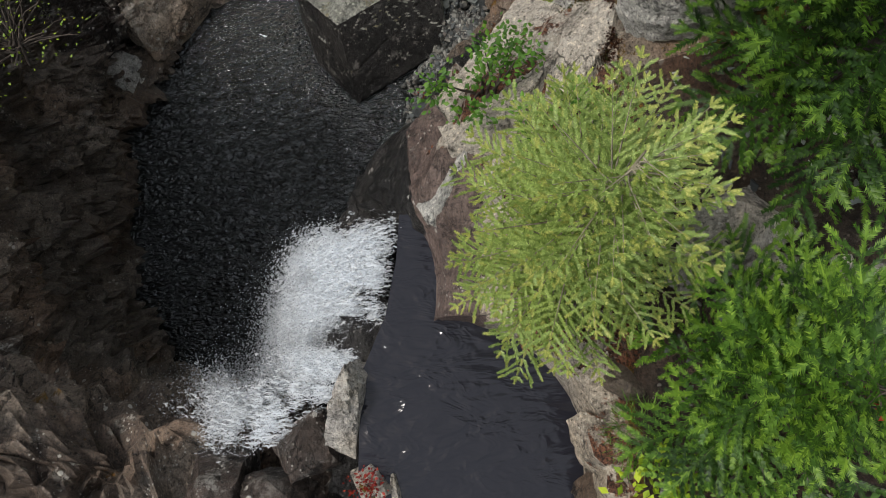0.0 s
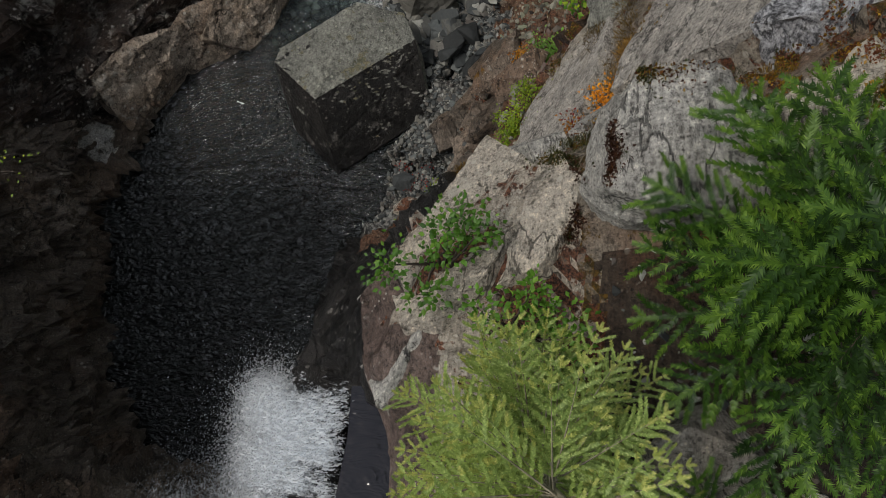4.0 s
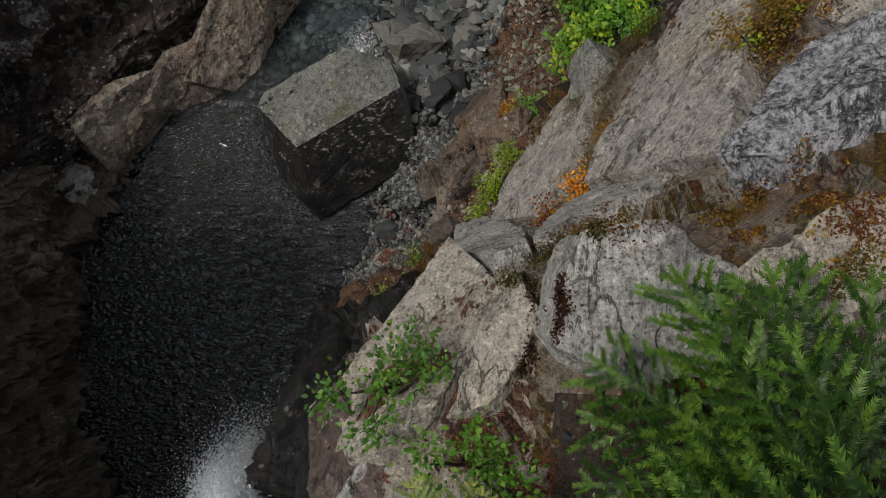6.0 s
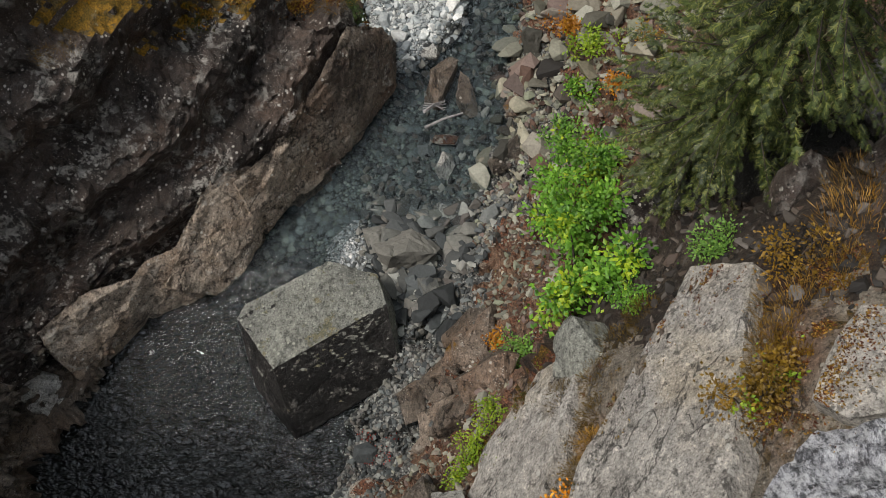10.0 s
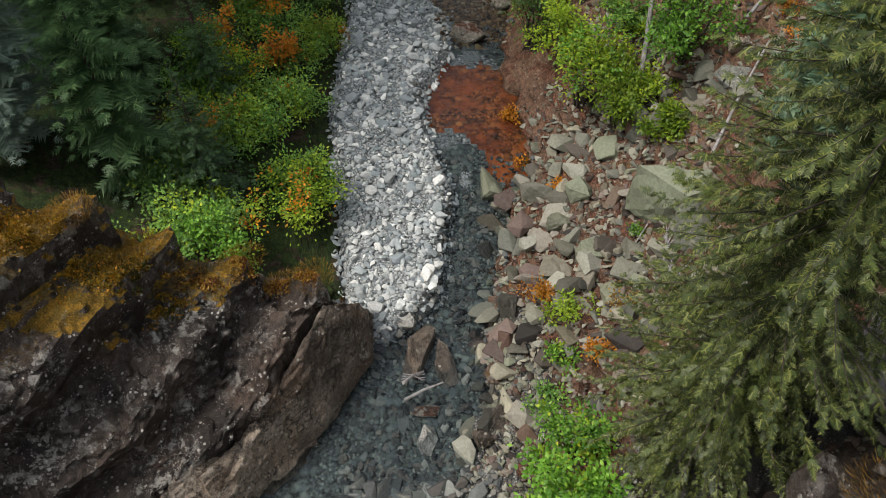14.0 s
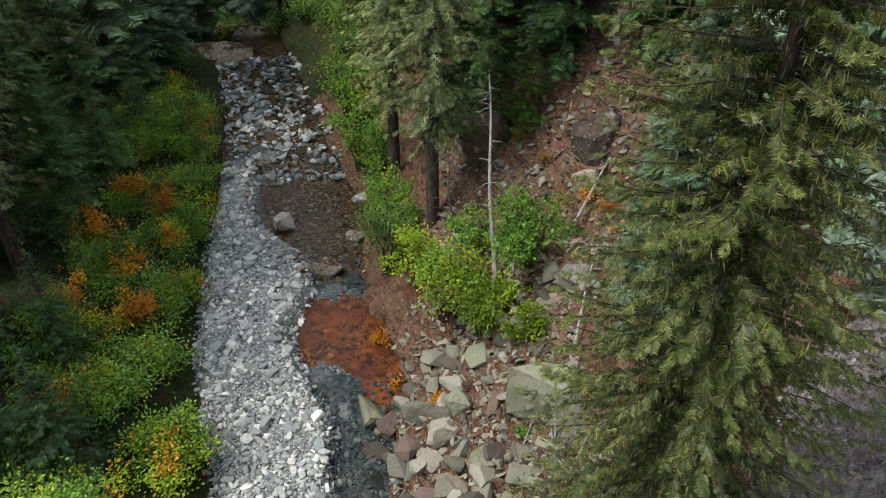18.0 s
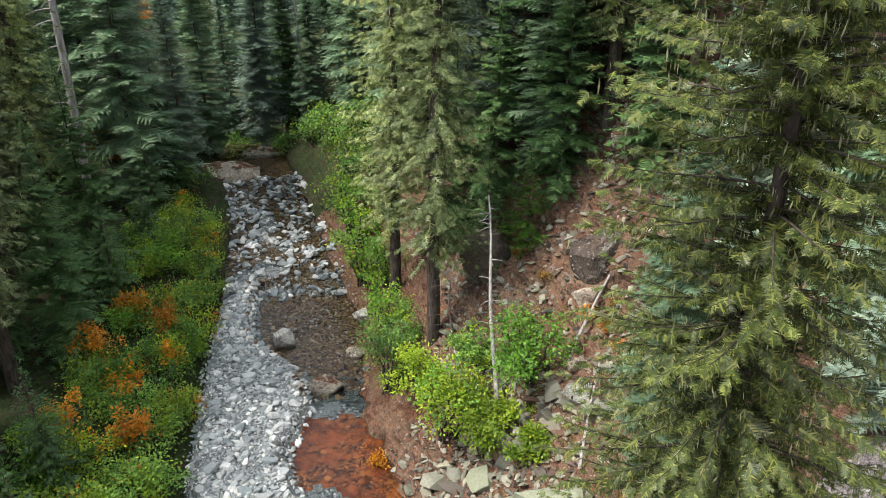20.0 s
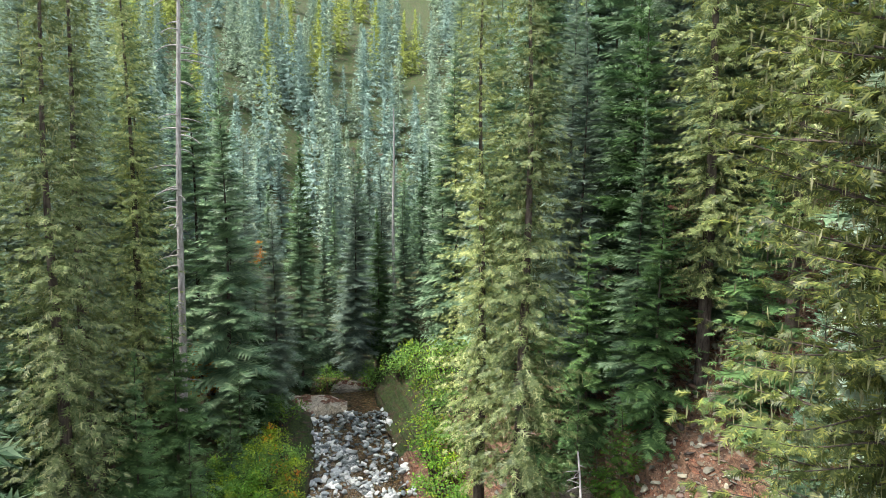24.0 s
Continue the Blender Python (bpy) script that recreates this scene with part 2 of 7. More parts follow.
def pebble_material(name, colors, scale, rough=0.8, depth=0.04, tint=None):
    """A bed of small stones too fine to pick apart: each cell a stone of its own tone, with dark gaps, in two sizes."""
    m = Mat(name)

    def bed(size):
        v = m.node("ShaderNodeTexVoronoi", Scale=size)
        m.link(m.place, v.inputs["Vector"])
        split = m.node("ShaderNodeSeparateColor")
        m.link(v.outputs["Color"], split.inputs[0])
        k = len(colors)
        c = m.ramp(split.outputs[0], *[((i + 0.5) / k, col) for i, col in enumerate(colors)])
        return m.mix(0.9, c, m.ramp(v.outputs["Distance"], (0.3, (1.1, 1.1, 1.1)), (0.55, (0.75, 0.75, 0.75)), (0.75, (0.12, 0.12, 0.12))), "MULTIPLY"), v.outputs["Distance"]

    big, dist = bed(scale)
    small, dist2 = bed(scale * 2.6)
    pick = m.step(m.noise(1.3, 5, 0.65), 0.48, 0.53)
    c = m.mix(pick, small, big)
    if tint:
        c = m.mix(m.maths("MULTIPLY", m.step(m.noise(0.5, 6, 0.7), 0.44, 0.58), 0.85), c, m.mix(0.7, tint, c, "MULTIPLY"))
        c = m.mix(m.maths("MULTIPLY", m.step(m.noise(0.9, 6, 0.7), 0.5, 0.6), 0.7), c, tint)
    return m.done(c, rough, m.bump(m.maths("SUBTRACT", 1.0, m.maths("ADD", dist, m.maths("MULTIPLY", dist2, 0.4))), 0.8, depth), 0.35)


MOSS_GOLD = (srgb("4c4616"), srgb("8a6e22"))
LITTER = (srgb("2a1e18"), srgb("7e5642"))
LITTER_DK = (srgb("2a231e"), srgb("4e4036"))
ROCK_GREY = rock_material("grey_slab_rock", srgb("4a4743"), srgb("969089"), srgb("b6b1a9"), srgb("cfcbc2"), 0.5, (*MOSS_GOLD, 0.63), warm=srgb("ab9e88"))
ROCK_TERRACE = rock_material("tan_terrace_rock", srgb("544e47"), srgb("8e8579"), srgb("b4aa9c"), srgb("d4cec0"), 0.7, None, warm=srgb("b0a08a"), litter=LITTER)
ROCK_RIM = rock_material("tan_rim_rock", srgb("5a544c"), srgb("aaa194"), srgb("c4bbad"), srgb("d2ccbf"), 0.75, None, warm=srgb("a89a88"))
ROCK_SILVER = rock_material("streaked_silver_rock", srgb("303034"), srgb("8e8e93"), srgb("b0b0b4"), srgb("c4c4c4"), 0.3, (srgb("3a3a1c"), srgb("5c5424"), 0.6), 0.6, flecks=0.8)
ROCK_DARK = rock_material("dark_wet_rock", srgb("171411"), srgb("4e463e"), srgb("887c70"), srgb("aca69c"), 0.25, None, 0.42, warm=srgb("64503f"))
ROCK_LEFT = rock_material("brown_cliff_rock", srgb("1c1815"), srgb("574b42"), srgb("9a8c7d"), srgb("c6c1b6"), 0.35, (srgb("4e431a"), srgb("7c581e"), 0.62), 0.5, warm=srgb("7a614e"))
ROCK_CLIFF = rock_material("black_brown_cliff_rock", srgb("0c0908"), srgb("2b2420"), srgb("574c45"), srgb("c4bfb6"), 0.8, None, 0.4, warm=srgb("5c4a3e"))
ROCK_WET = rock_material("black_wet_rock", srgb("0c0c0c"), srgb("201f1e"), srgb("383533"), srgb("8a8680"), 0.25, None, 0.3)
BOULDER = rock_material("lichened_boulder_rock", srgb("3e3e3b"), srgb("6c6c66"), srgb("8e8e84"), srgb("b6b5a6"), 0.75, (srgb("5e5e50"), srgb("84826c"), 0.56), 0.8, joints=0.3)
SLOPE = rock_material("litter_slope", srgb("241a15"), srgb("5a4436"), srgb("7c6450"), srgb("a09484"), 0.4, (srgb("4a441e"), srgb("7a5f28"), 0.62), 0.9, warm=srgb("7a5a48"), litter=LITTER)
FOREST = rock_material("forest_floor", srgb("1f1c14"), srgb("38301f"), srgb("50452e"), srgb("6e6a52"), 0.1, (srgb("1f2c16"), srgb("394a1e"), 0.44), 0.95, litter=LITTER_DK)
LITTER_GROUND = rock_material("dark_litter_ground", srgb("14100d"), srgb("2e2620"), srgb("4a4036"), srgb("70685e"), 0.2, None, 0.9, warm=srgb("4e3424"), litter=LITTER_DK)
MOSSY = rock_material("orange_mossy_ledge", srgb("2c261c"), srgb("57492e"), srgb("766443"), srgb("a09a80"), 0.2, (srgb("544412"), srgb("93701f"), 0.45), 0.9)
LEDGE = rock_material("overgrown_ledge", srgb("38322c"), srgb("6e665b"), srgb("948b7e"), srgb("b5ada0"), 0.4, (srgb("2c280f"), srgb("6a521e"), 0.5), 0.9, warm=srgb("6e4a34"), litter=(srgb("2f211a"), srgb("70452e")))
PALE_RIB = rock_material("pale_slab_rock", srgb("4e4d4b"), srgb("a09d97"), srgb("bebbb3"), srgb("d0cdc4"), 0.5, None)
GREYS = [srgb(h) for h in ("5c6061", "8a9092", "b4b7b5", "747a7c", "d2d1cc", "4a4e50", "9a9c98")]
GRAVEL = pebble_material("grey_gravel", GREYS, 11.0)
GRAVEL_DARK = pebble_material("dark_wet_gravel", [srgb(h) for h in ("3a3b3a", "5e5e5a", "82807a", "4a4644", "9a9a94", "2c2c2c")], 9.0, 0.6)
BED_BROWN = pebble_material("brown_pool_bed", [srgb(h) for h in ("5a4028", "80603a", "3e2c1c", "9a7850", "6a4a2c", "a8906c")], 5.0)
BED = pebble_material("dark_stream_bed", [srgb(h) for h in ("474d4e", "596161", "404545", "6a7472", "50564f", "788079")], 5.0)
BED_DEEP = plain("deep_pool_bed", srgb("0c0f0e"), srgb("1c211e"), 1.6, 0.8)
BED_RED = pebble_material("rust_stained_bed", [srgb(h) for h in ("8c4c26", "b0642e", "6a3c22", "c88040", "543020")], 4.5, 0.7, 0.03, srgb("b05c24"))
STONES = stone_material("river_stones", [srgb(h) for h in ("8a9193", "b0b4b3", "c8c9c6", "929a9c", "dedcd6", "6e7578", "aeb1af", "f0eee8", "868f90", "999c9a")])
BROWN_STONES = stone_material("brown_cobbles", [srgb(h) for h in ("5e4630", "866a48", "42301e", "9c8460", "6e5236", "aca08e")])
DARK_STONES = stone_material("dark_rock_chips", [srgb(h) for h in ("2a2622", "3c3630", "1c1a18", "524a42", "44362c", "625c56")])
RUBBLE = stone_material("slate_rubble", [srgb(h) for h in ("4c4e4d", "6a6e6c", "323536", "7c7a72", "4c4642", "989890", "585c5c", "2a2c2c")])
TALUS = stone_material("talus_rock", [srgb(h) for h in ("66665c", "8e8c7c", "36342f", "a09a86", "4c443e", "80846f", "5e463a", "2c2926", "74625a", "969486")])
WATER_POOL = water_material("dark_plunge_pool", (0.004, 0.0055, 0.005, 1), 0.16, 3.0, 0.05, ((0, 0, -38), (1.0, 1.8, 1.0)), (9.0, 11.2, (0.66, 0.70, 0.71, 1)), 1.7)
WATER_TOP = water_material("upper_pool_water", (0.016, 0.016, 0.021, 1), 0.055, 1.6, 0.05, ((0, 0, -30), (1.0, 2.0, 1.0)))
WHITE = foam_material("white_falling_water", 0.4)
MIST = foam_material("spray_drops", 0.55)
FIR = needle_material("bright_fir_needles", srgb("223e11"), srgb("486e1e"), srgb("6e902a"), 0.3)
# lighter tips: fresh growth, with the lit outer crown put into the colour
FIR_LIT_TIP = needle_material("lit_fresh_fir_tips", srgb("4c7220"), srgb("769a2e"), srgb("9cb844"), 0.3)
# fir needles darkened: the neighbours' shade is put into the colour
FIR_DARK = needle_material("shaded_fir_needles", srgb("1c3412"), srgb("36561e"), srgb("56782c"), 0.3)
FIR_OLIVE = needle_material("olive_fir_growth", srgb("7a8a3c"), srgb("a4ac58"), srgb("c0b870"), 0.4)
FIR_PALE = needle_material("pale_fir_needles", srgb("647c3a"), srgb("93a858"), srgb("b8bf7c"))
SPRUCE = needle_material("dark_spruce_needles", srgb("54715a"), srgb("86a17e"), srgb("b0c09c"))
SPRUCE_OLD = needle_material("lichened_spruce_needles", srgb("323f21"), srgb("5f6d37"), srgb("96944c"), 0.4)
# distance haze is put into these two needle colours: paler, greyer, bluer
FOREST_HAZED = needle_material("hazed_spruce_needles", srgb("76908a"), srgb("9cb4aa"), srgb("b8cabc"))
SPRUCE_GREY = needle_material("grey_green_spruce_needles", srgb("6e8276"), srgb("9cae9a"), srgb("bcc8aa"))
ROCK_PURPLE = rock_material("grey_purple_cliff_rock", srgb("363233"), srgb("7b7374"), srgb("9c9494"), srgb("c8c4c0"), 0.7, (srgb("5c5426"), srgb("8a7434"), 0.66), 0.8)
ROCK_BROWN = rock_material("water_worn_brown_rock", srgb("26201d"), srgb("5a4c46"), srgb("7c6c64"), srgb("b8b2a8"), 0.3, None, 0.45, joints=0.6)
ROCK_RIB = rock_material("brown_rib_rock", srgb("2c2521"), srgb("8c7d6e"), srgb("b8ab9c"), srgb("cbc4b8"), 0.5, None, 0.6, warm=srgb("8c745e"))
LARCH = needle_material("yellowing_larch_needles", srgb("a0b058"), srgb("c2c870"), srgb("dcd880"))
SPRUCE_PALE = needle_material("pale_lichened_spruce_needles", srgb("52633f"), srgb("86945c"), srgb("bcba84"), 0.35)
LICHEN = needle_material("hanging_lichen", srgb("6c6c4a"), srgb("98966c"), srgb("bcb890"))
LEAF = needle_material("green_leaves", srgb("426e22"), srgb("6c9c30"), srgb("9cbc44"))
LEAF_DK = needle_material("deep_green_leaves", srgb("4c7232"), srgb("729a42"), srgb("9cba52"))
SPRUCE_DARK = needle_material("deep_green_spruce_needles", srgb("40603c"), srgb("688854"), srgb("98b272"))
LEAF_LIME = needle_material("lime_leaves", srgb("66861e"), srgb("96b02c"), srgb("c0bc30"))
LEAF_ORANGE = needle_material("orange_autumn_leaves", srgb("b46a14"), srgb("e49a1e"), srgb("f0bc34"))
LEAF_RED = needle_material("red_autumn_leaves", srgb("8a1c10"), srgb("b83020"), srgb("cc5028"))
GRASS_DRY = needle_material("dry_grass", srgb("7a5a20"), srgb("a88238"), srgb("c8a868"))
MOSS_OR = needle_material("orange_moss", srgb("5e4a14"), srgb("8e6c20"), srgb("a8882c"))
MOSS_GREEN = needle_material("dark_green_moss", srgb("34381a"), srgb("565426"), srgb("706a30"))
BARK_PALE = bark_material("pale_twig_bark", srgb("6a6250"), srgb("a8a08a"))
BARK = bark_material("grey_brown_bark", srgb("2c2622"), srgb("5f564e"))
DEADWOOD = bark_material("bleached_deadwood", srgb("6e6a68"), srgb("a8a4a2"))
DEADWOOD_DK = bark_material("grey_dead_twigs", srgb("4c4644"), srgb("7a7270"))

# ---- shape helpers ----
def hash3(i, j, k, seed):
    n = (i * 73856093) ^ (j * 19349663) ^ (k * 83492791) ^ (seed * 2654435761)
    n = (n ^ (n >> 13)) * 1274126177 & 0x7FFFFFFF
    n = (n ^ (n >> 16)) * 668265263 & 0x7FFFFFFF
    return ((n >> 7) & 0xFFFF) / 65535.0


def value_noise(p, scale, seed=0, octaves=4):
    """Smooth noise of about -1 to 1 at the points p (n x 3)."""
    total, amp, weight = np.zeros(len(p)), 1.0, 0.0
    for o in range(octaves):
        q = p * scale * 2 ** o + 137.0 + o * 17.3
        c = np.floor(q).astype(np.int64)
        f = q - c
        f = f * f * (3 - 2 * f)
        v = 0.0
        for dx in (0, 1):
            for dy in (0, 1):
                for dz in (0, 1):
                    w = (f[:, 0] if dx else 1 - f[:, 0]) * (f[:, 1] if dy else 1 - f[:, 1]) * (f[:, 2] if dz else 1 - f[:, 2])
                    v = v + w * hash3(c[:, 0] + dx, c[:, 1] + dy, c[:, 2] + dz, seed + o)
        total += amp * (v * 2 - 1)
        weight += amp
        amp *= 0.5
    return total / weight


def block_noise(p, size, seed=0, stretch=(1, 1, 1), turn=(0, 0, 0)):
    """Broken rock: every cell is a plane of its own height and tilt. Returns the offset (about -1 to 1) and the crack (0 in a joint)."""
    r = np.array(Euler([radians(a) for a in turn]).to_matrix())
    q = (p @ r.T) / (size * np.array(stretch)) + 211.0
    c = np.floor(q).astype(np.int64)
    best, second, off = np.full(len(p), 9.0), np.full(len(p), 9.0), np.zeros(len(p))
    for dx in (-1, 0, 1):
        for dy in (-1, 0, 1):
            for dz in (-1, 0, 1):
                i, j, k = c[:, 0] + dx, c[:, 1] + dy, c[:, 2] + dz
                h = [hash3(i, j, k, seed * 7 + s) for s in range(4)]
                d = q - np.stack([i + h[0], j + h[1], k + h[2]], 1)
                dist = np.abs(d).max(1) * 0.6 + np.sqrt((d ** 2).sum(1)) * 0.4
                tilt = (d * (np.stack([h[1], h[2], h[3]], 1) - 0.5)).sum(1)
                mine = (h[3] * 2 - 1) * 0.7 + tilt * 1.1
                near = dist < best
                second = np.where(near, best, np.minimum(second, dist))
                off = np.where(near, mine, off)
                best = np.where(near, dist, best)
    return off, np.clip((second - best) / 0.08, 0, 1)


def mesh_of(name, verts, faces, materials, index=None, smooth=False):
    me = bpy.data.meshes.new(name)
    verts = np.asarray(verts, dtype=np.float32)
    faces = np.asarray(faces, dtype=np.int32)
    k = faces.shape[1]
    me.vertices.add(len(verts))
    me.vertices.foreach_set("co", verts.ravel())
    me.loops.add(faces.size)
    me.loops.foreach_set("vertex_index", faces.ravel())
    me.polygons.add(len(faces))
    me.polygons.foreach_set("loop_start", np.arange(0, faces.size, k, dtype=np.int32))
    for m in materials if isinstance(materials, (list, tuple)) else [materials]:
        me.materials.append(m)
    if index is not None:
        me.polygons.foreach_set("material_index", np.asarray(index, dtype=np.int32))
    me.update(calc_edges=True)
    me.validate()
    me.polygons.foreach_set("use_smooth", np.full(len(me.polygons), smooth))
    return me


def grid_faces(nu, nv):
    i = np.arange(nu * nv).reshape(nu, nv)
    return np.stack([i[:-1, :-1], i[1:, :-1], i[1:, 1:], i[:-1, 1:]], -1).reshape(-1, 4)


def grid_normals(g):
    du = np.gradient(g, axis=0)
    dv = np.gradient(g, axis=1)
    n = np.cross(du, dv)
    return n / np.maximum(np.linalg.norm(n, axis=2, keepdims=True), 1e-9)


def part(name, me, parent, label="", m=None):
    ob = new(name, me)
    ob.parent = parent
    if m is not None:
        ob.matrix_basis = m
    if label:
        ob["label"] = label
    return ob


def thing(name, x, y, z, label, category, group="", kind="", turn=0.0, me=None):
    ob = new(name, me)
    ob.matrix_basis = pose(x, y, z, 0, 0, turn)
    return tagged(ob, label, category, group, kind)


def curve(ys, vs):
    return lambda y: np.interp(y, ys, vs)


def merge(*sets):
    """Joins (verts, faces) sets of one face size."""
    vs, fs, k = [], [], 0
    for v, f in sets:
        vs.append(v)
        fs.append(f + k)
        k += len(v)
    return np.concatenate(vs), np.concatenate(fs)


def tube(path, radii, sides=7):
    """A tapered tube of quads along a path."""
    path, radii = np.asarray(path, float), np.asarray(radii, float)
    d = np.gradient(path, axis=0)
    d /= np.maximum(np.linalg.norm(d, axis=1, keepdims=True), 1e-9)
    ref = np.where(np.abs(d[:, 2:3]) > 0.9, np.array([[1.0, 0, 0]]), np.array([[0, 0, 1.0]]))
    a = np.cross(d, ref)
    a /= np.maximum(np.linalg.norm(a, axis=1, keepdims=True), 1e-9)
    b = np.cross(d, a)
    t = np.linspace(0, 2 * math.pi, sides, endpoint=False)
    v = path[:, None] + radii[:, None, None] * (a[:, None] * np.cos(t)[None, :, None] + b[:, None] * np.sin(t)[None, :, None])
    i = np.arange(len(path) * sides).reshape(len(path), sides)
    j = np.roll(i, -1, axis=1)
    f = np.stack([i[:-1], j[:-1], j[1:], i[1:]], -1).reshape(-1, 4)
    return v.reshape(-1, 3), f


def place_many(shape, faces, at, along, side, size):
    """Copies of a small shape (drawn along +x, side +y, up +z) joined into one set."""
    at, along, side = np.asarray(at), np.asarray(along), np.asarray(side)
    along = along / np.maximum(np.linalg.norm(along, axis=1, keepdims=True), 1e-9)
    up = np.cross(along, side)
    up /= np.maximum(np.linalg.norm(up, axis=1, keepdims=True), 1e-9)
    side = np.cross(up, along)
    size = np.broadcast_to(np.asarray(size, float), (len(at),))[:, None, None]
    v = at[:, None] + size * (along[:, None] * shape[None, :, :1] + side[:, None] * shape[None, :, 1:2] + up[:, None] * shape[None, :, 2:3])
    f = faces[None] + (np.arange(len(at)) * len(shape))[:, None, None]
    return v.reshape(-1, 3), f.reshape(-1, faces.shape[1])

# ---- the land: two sides of the gorge lofted along the stream, and its bed ----
from mathutils.bvhtree import BVHTree

RY = (-8, -1.2, 0.5, 2, 3, 3.9, 5, 6, 7.3, 8.5, 9.5, 10.8, 12, 14, 17, 20, 23, 27, 33, 58, 90)
RIGHT = [  # x and z of the water's edge, toe, lower face, face, upper face, rim and shoulder
    (curve(RY, (-1.7, -1.7, -2.4, -2.5, -2.4, -2.2, -1.6, -1.3, -0.8, -0.4, 0, 1.0, 1.7, 2.2, 2.5, 3.0, 4.0, 3.2, 4.1, 1.5, 3)),
     curve(RY, (0,) * 19 + (0.6, 12))),
    (curve(RY, (-1.6, -1.6, -1.5, -1.35, -0.6, -0.5, -0.2, 0.1, 1.0, 1.3, 1.7, 2.3, 2.6, 3.2, 3.6, 4.0, 4.5, 4.2, 5.2, 3, 6)),
     curve(RY, (5, 5, 5, 6.0, 5.2, 4, 1.5, 0.25, 0.4, 0.4, 0.5, 0.6, 0.5, 0.5, 0.5, 0.5, 0.6, 0.8, 1.0, 1.5, 12.5))),
    (curve(RY, (-1.2, -1.2, -0.9, -0.8, -0.15, 0.3, 1.2, 1.4, 1.8, 2.6, 2.8, 3.4, 3.6, 4.3, 5, 5.5, 6, 5.8, 6.8, 5, 9)),
     curve(RY, (8.4, 8.4, 8.5, 8.4, 8.6, 7.9, 5, 2.5, 2.2, 2.6, 2.5, 1.8, 1.5, 1.3, 1.2, 1.2, 1.3, 2, 3, 4, 14))),
    (curve(RY, (-0.8, -0.8, -0.5, -0.2, 0.3, 1.0, 2.4, 2.6, 2.8, 3.6, 4, 4.6, 4.6, 5.5, 6.5, 7.2, 8, 7.6, 8.5, 8, 13)),
     curve(RY, (9.1, 9.1, 9.1, 9.5, 9.5, 9.1, 7.3, 6, 5.9, 5, 4.5, 3.2, 2.6, 2.6, 2.3, 2.2, 2.8, 3.8, 6, 8, 16))),
    (curve(RY, (1.5, 1.5, 1.5, 1.2, 1.4, 1.9, 3.3, 3.4, 3.8, 4.4, 4.9, 5.3, 5.7, 6.8, 8.2, 9, 10, 9.8, 10.5, 12, 18)),
     curve(RY, (9.8, 9.8, 9.9, 9.8, 9.7, 9.7, 8.8, 8, 8, 7, 6.6, 4.2, 4.6, 4.5, 4, 4, 5, 6.5, 9, 12, 19))),
    (curve(RY, (3, 3, 3, 3, 3, 3.3, 3.9, 4.3, 4.8, 5.2, 5.6, 6.3, 7, 8.5, 10.5, 11.5, 12.5, 12, 13, 18, 24)),
     curve(RY, (10.4, 10.4, 10.5, 10.8, 11, 11.3, 10.6, 9.6, 9.4, 8.7, 8, 6, 6.5, 7, 6.5, 6.5, 8, 9, 12, 17, 24))),
    (curve(RY, (6, 6, 6, 6, 6, 6, 6, 6.3, 6.8, 7.2, 7.6, 8.5, 9, 11, 13, 14, 15, 15, 16, 25, 34)),
     curve(RY, (11.5, 11.5, 11.5, 12.0, 12.2, 12.4, 12.4, 11.8, 11.4, 10.6, 9.6, 8, 8.5, 9.5, 9, 9.5, 11, 12, 15, 23, 32))),
    (curve((-8, 300), (60, 130)), curve((-8, 10, 40, 90), (34, 34, 46, 70))),
]
LY = (-8, -2.5, -1, -0.6, 0, 1, 3.4, 6, 8.2, 9.5, 10.5, 11.5, 12.5, 14, 16.2, 16.9, 18, 20, 25, 33, 45, 58, 90)
FOOT = curve(LY, (-1.9, -1.9, -2.6, -4.2, -6.2, -6.9, -7.6, -7.7, -6.6, -5.6, -4.7, -3.9, -2.7, -1.8, -0.75, -1.5, -1.7, -1.9, -2.5, -2.3, -2, -3, -3))
LK = (-8, -1, 0, 3.4, 6, 8.2, 10.5, 12.5, 14, 16.2, 16.9, 18, 25, 58, 90)
LEFT = [  # how far back from the foot, and how high
    (curve(LK, (0,) * 15), curve(LK, (0,) * 13 + (0.6, 12))),
    (curve(LK, (0.1, 0.1, 0.1, 0.3, 0.5, 0.9, 0.9, 0.9, 0.7, 0.35, 0.6, 1, 1.2, 2, 4)), curve(LK, (4, 4, 3, 3, 1.8, 0.9, 0.9, 1.2, 1.7, 1.7, 1.0, 0.4, 0.5, 1.4, 13))),
    (curve(LK, (0.3, 0.3, 0.3, 0.8, 1.3, 2.2, 2.5, 2.6, 2.6, 2.6, 2.6, 3, 3.5, 5, 9)), curve(LK, (7.8, 7.8, 6.5, 6.5, 4.2, 2.2, 1.9, 2.4, 3.0, 3.0, 2.0, 0.8, 1.0, 2.4, 15))),
    (curve(LK, (2, 2, 1.2, 1.8, 2.6, 4.0, 4.6, 4.8, 5, 5, 5, 6, 7, 10, 16)), curve(LK, (8.3, 8.3, 9.5, 9.8, 8.5, 6.0, 5.2, 5.2, 5.3, 4.8, 3, 1.5, 1.8, 4.4, 18))),
    (curve(LK, (6, 6, 4, 4, 5, 7, 7.5, 8, 8, 8, 8, 11, 13, 18, 26)), curve(LK, (10, 10, 12, 12.5, 11.5, 9.5, 9, 8.5, 7.8, 7, 4, 3, 3.2, 7, 22))),
    (curve((-8, 300), (60, 120)), curve((-8, 14, 17, 40, 90), (30, 24, 16, 22, 60))),
]

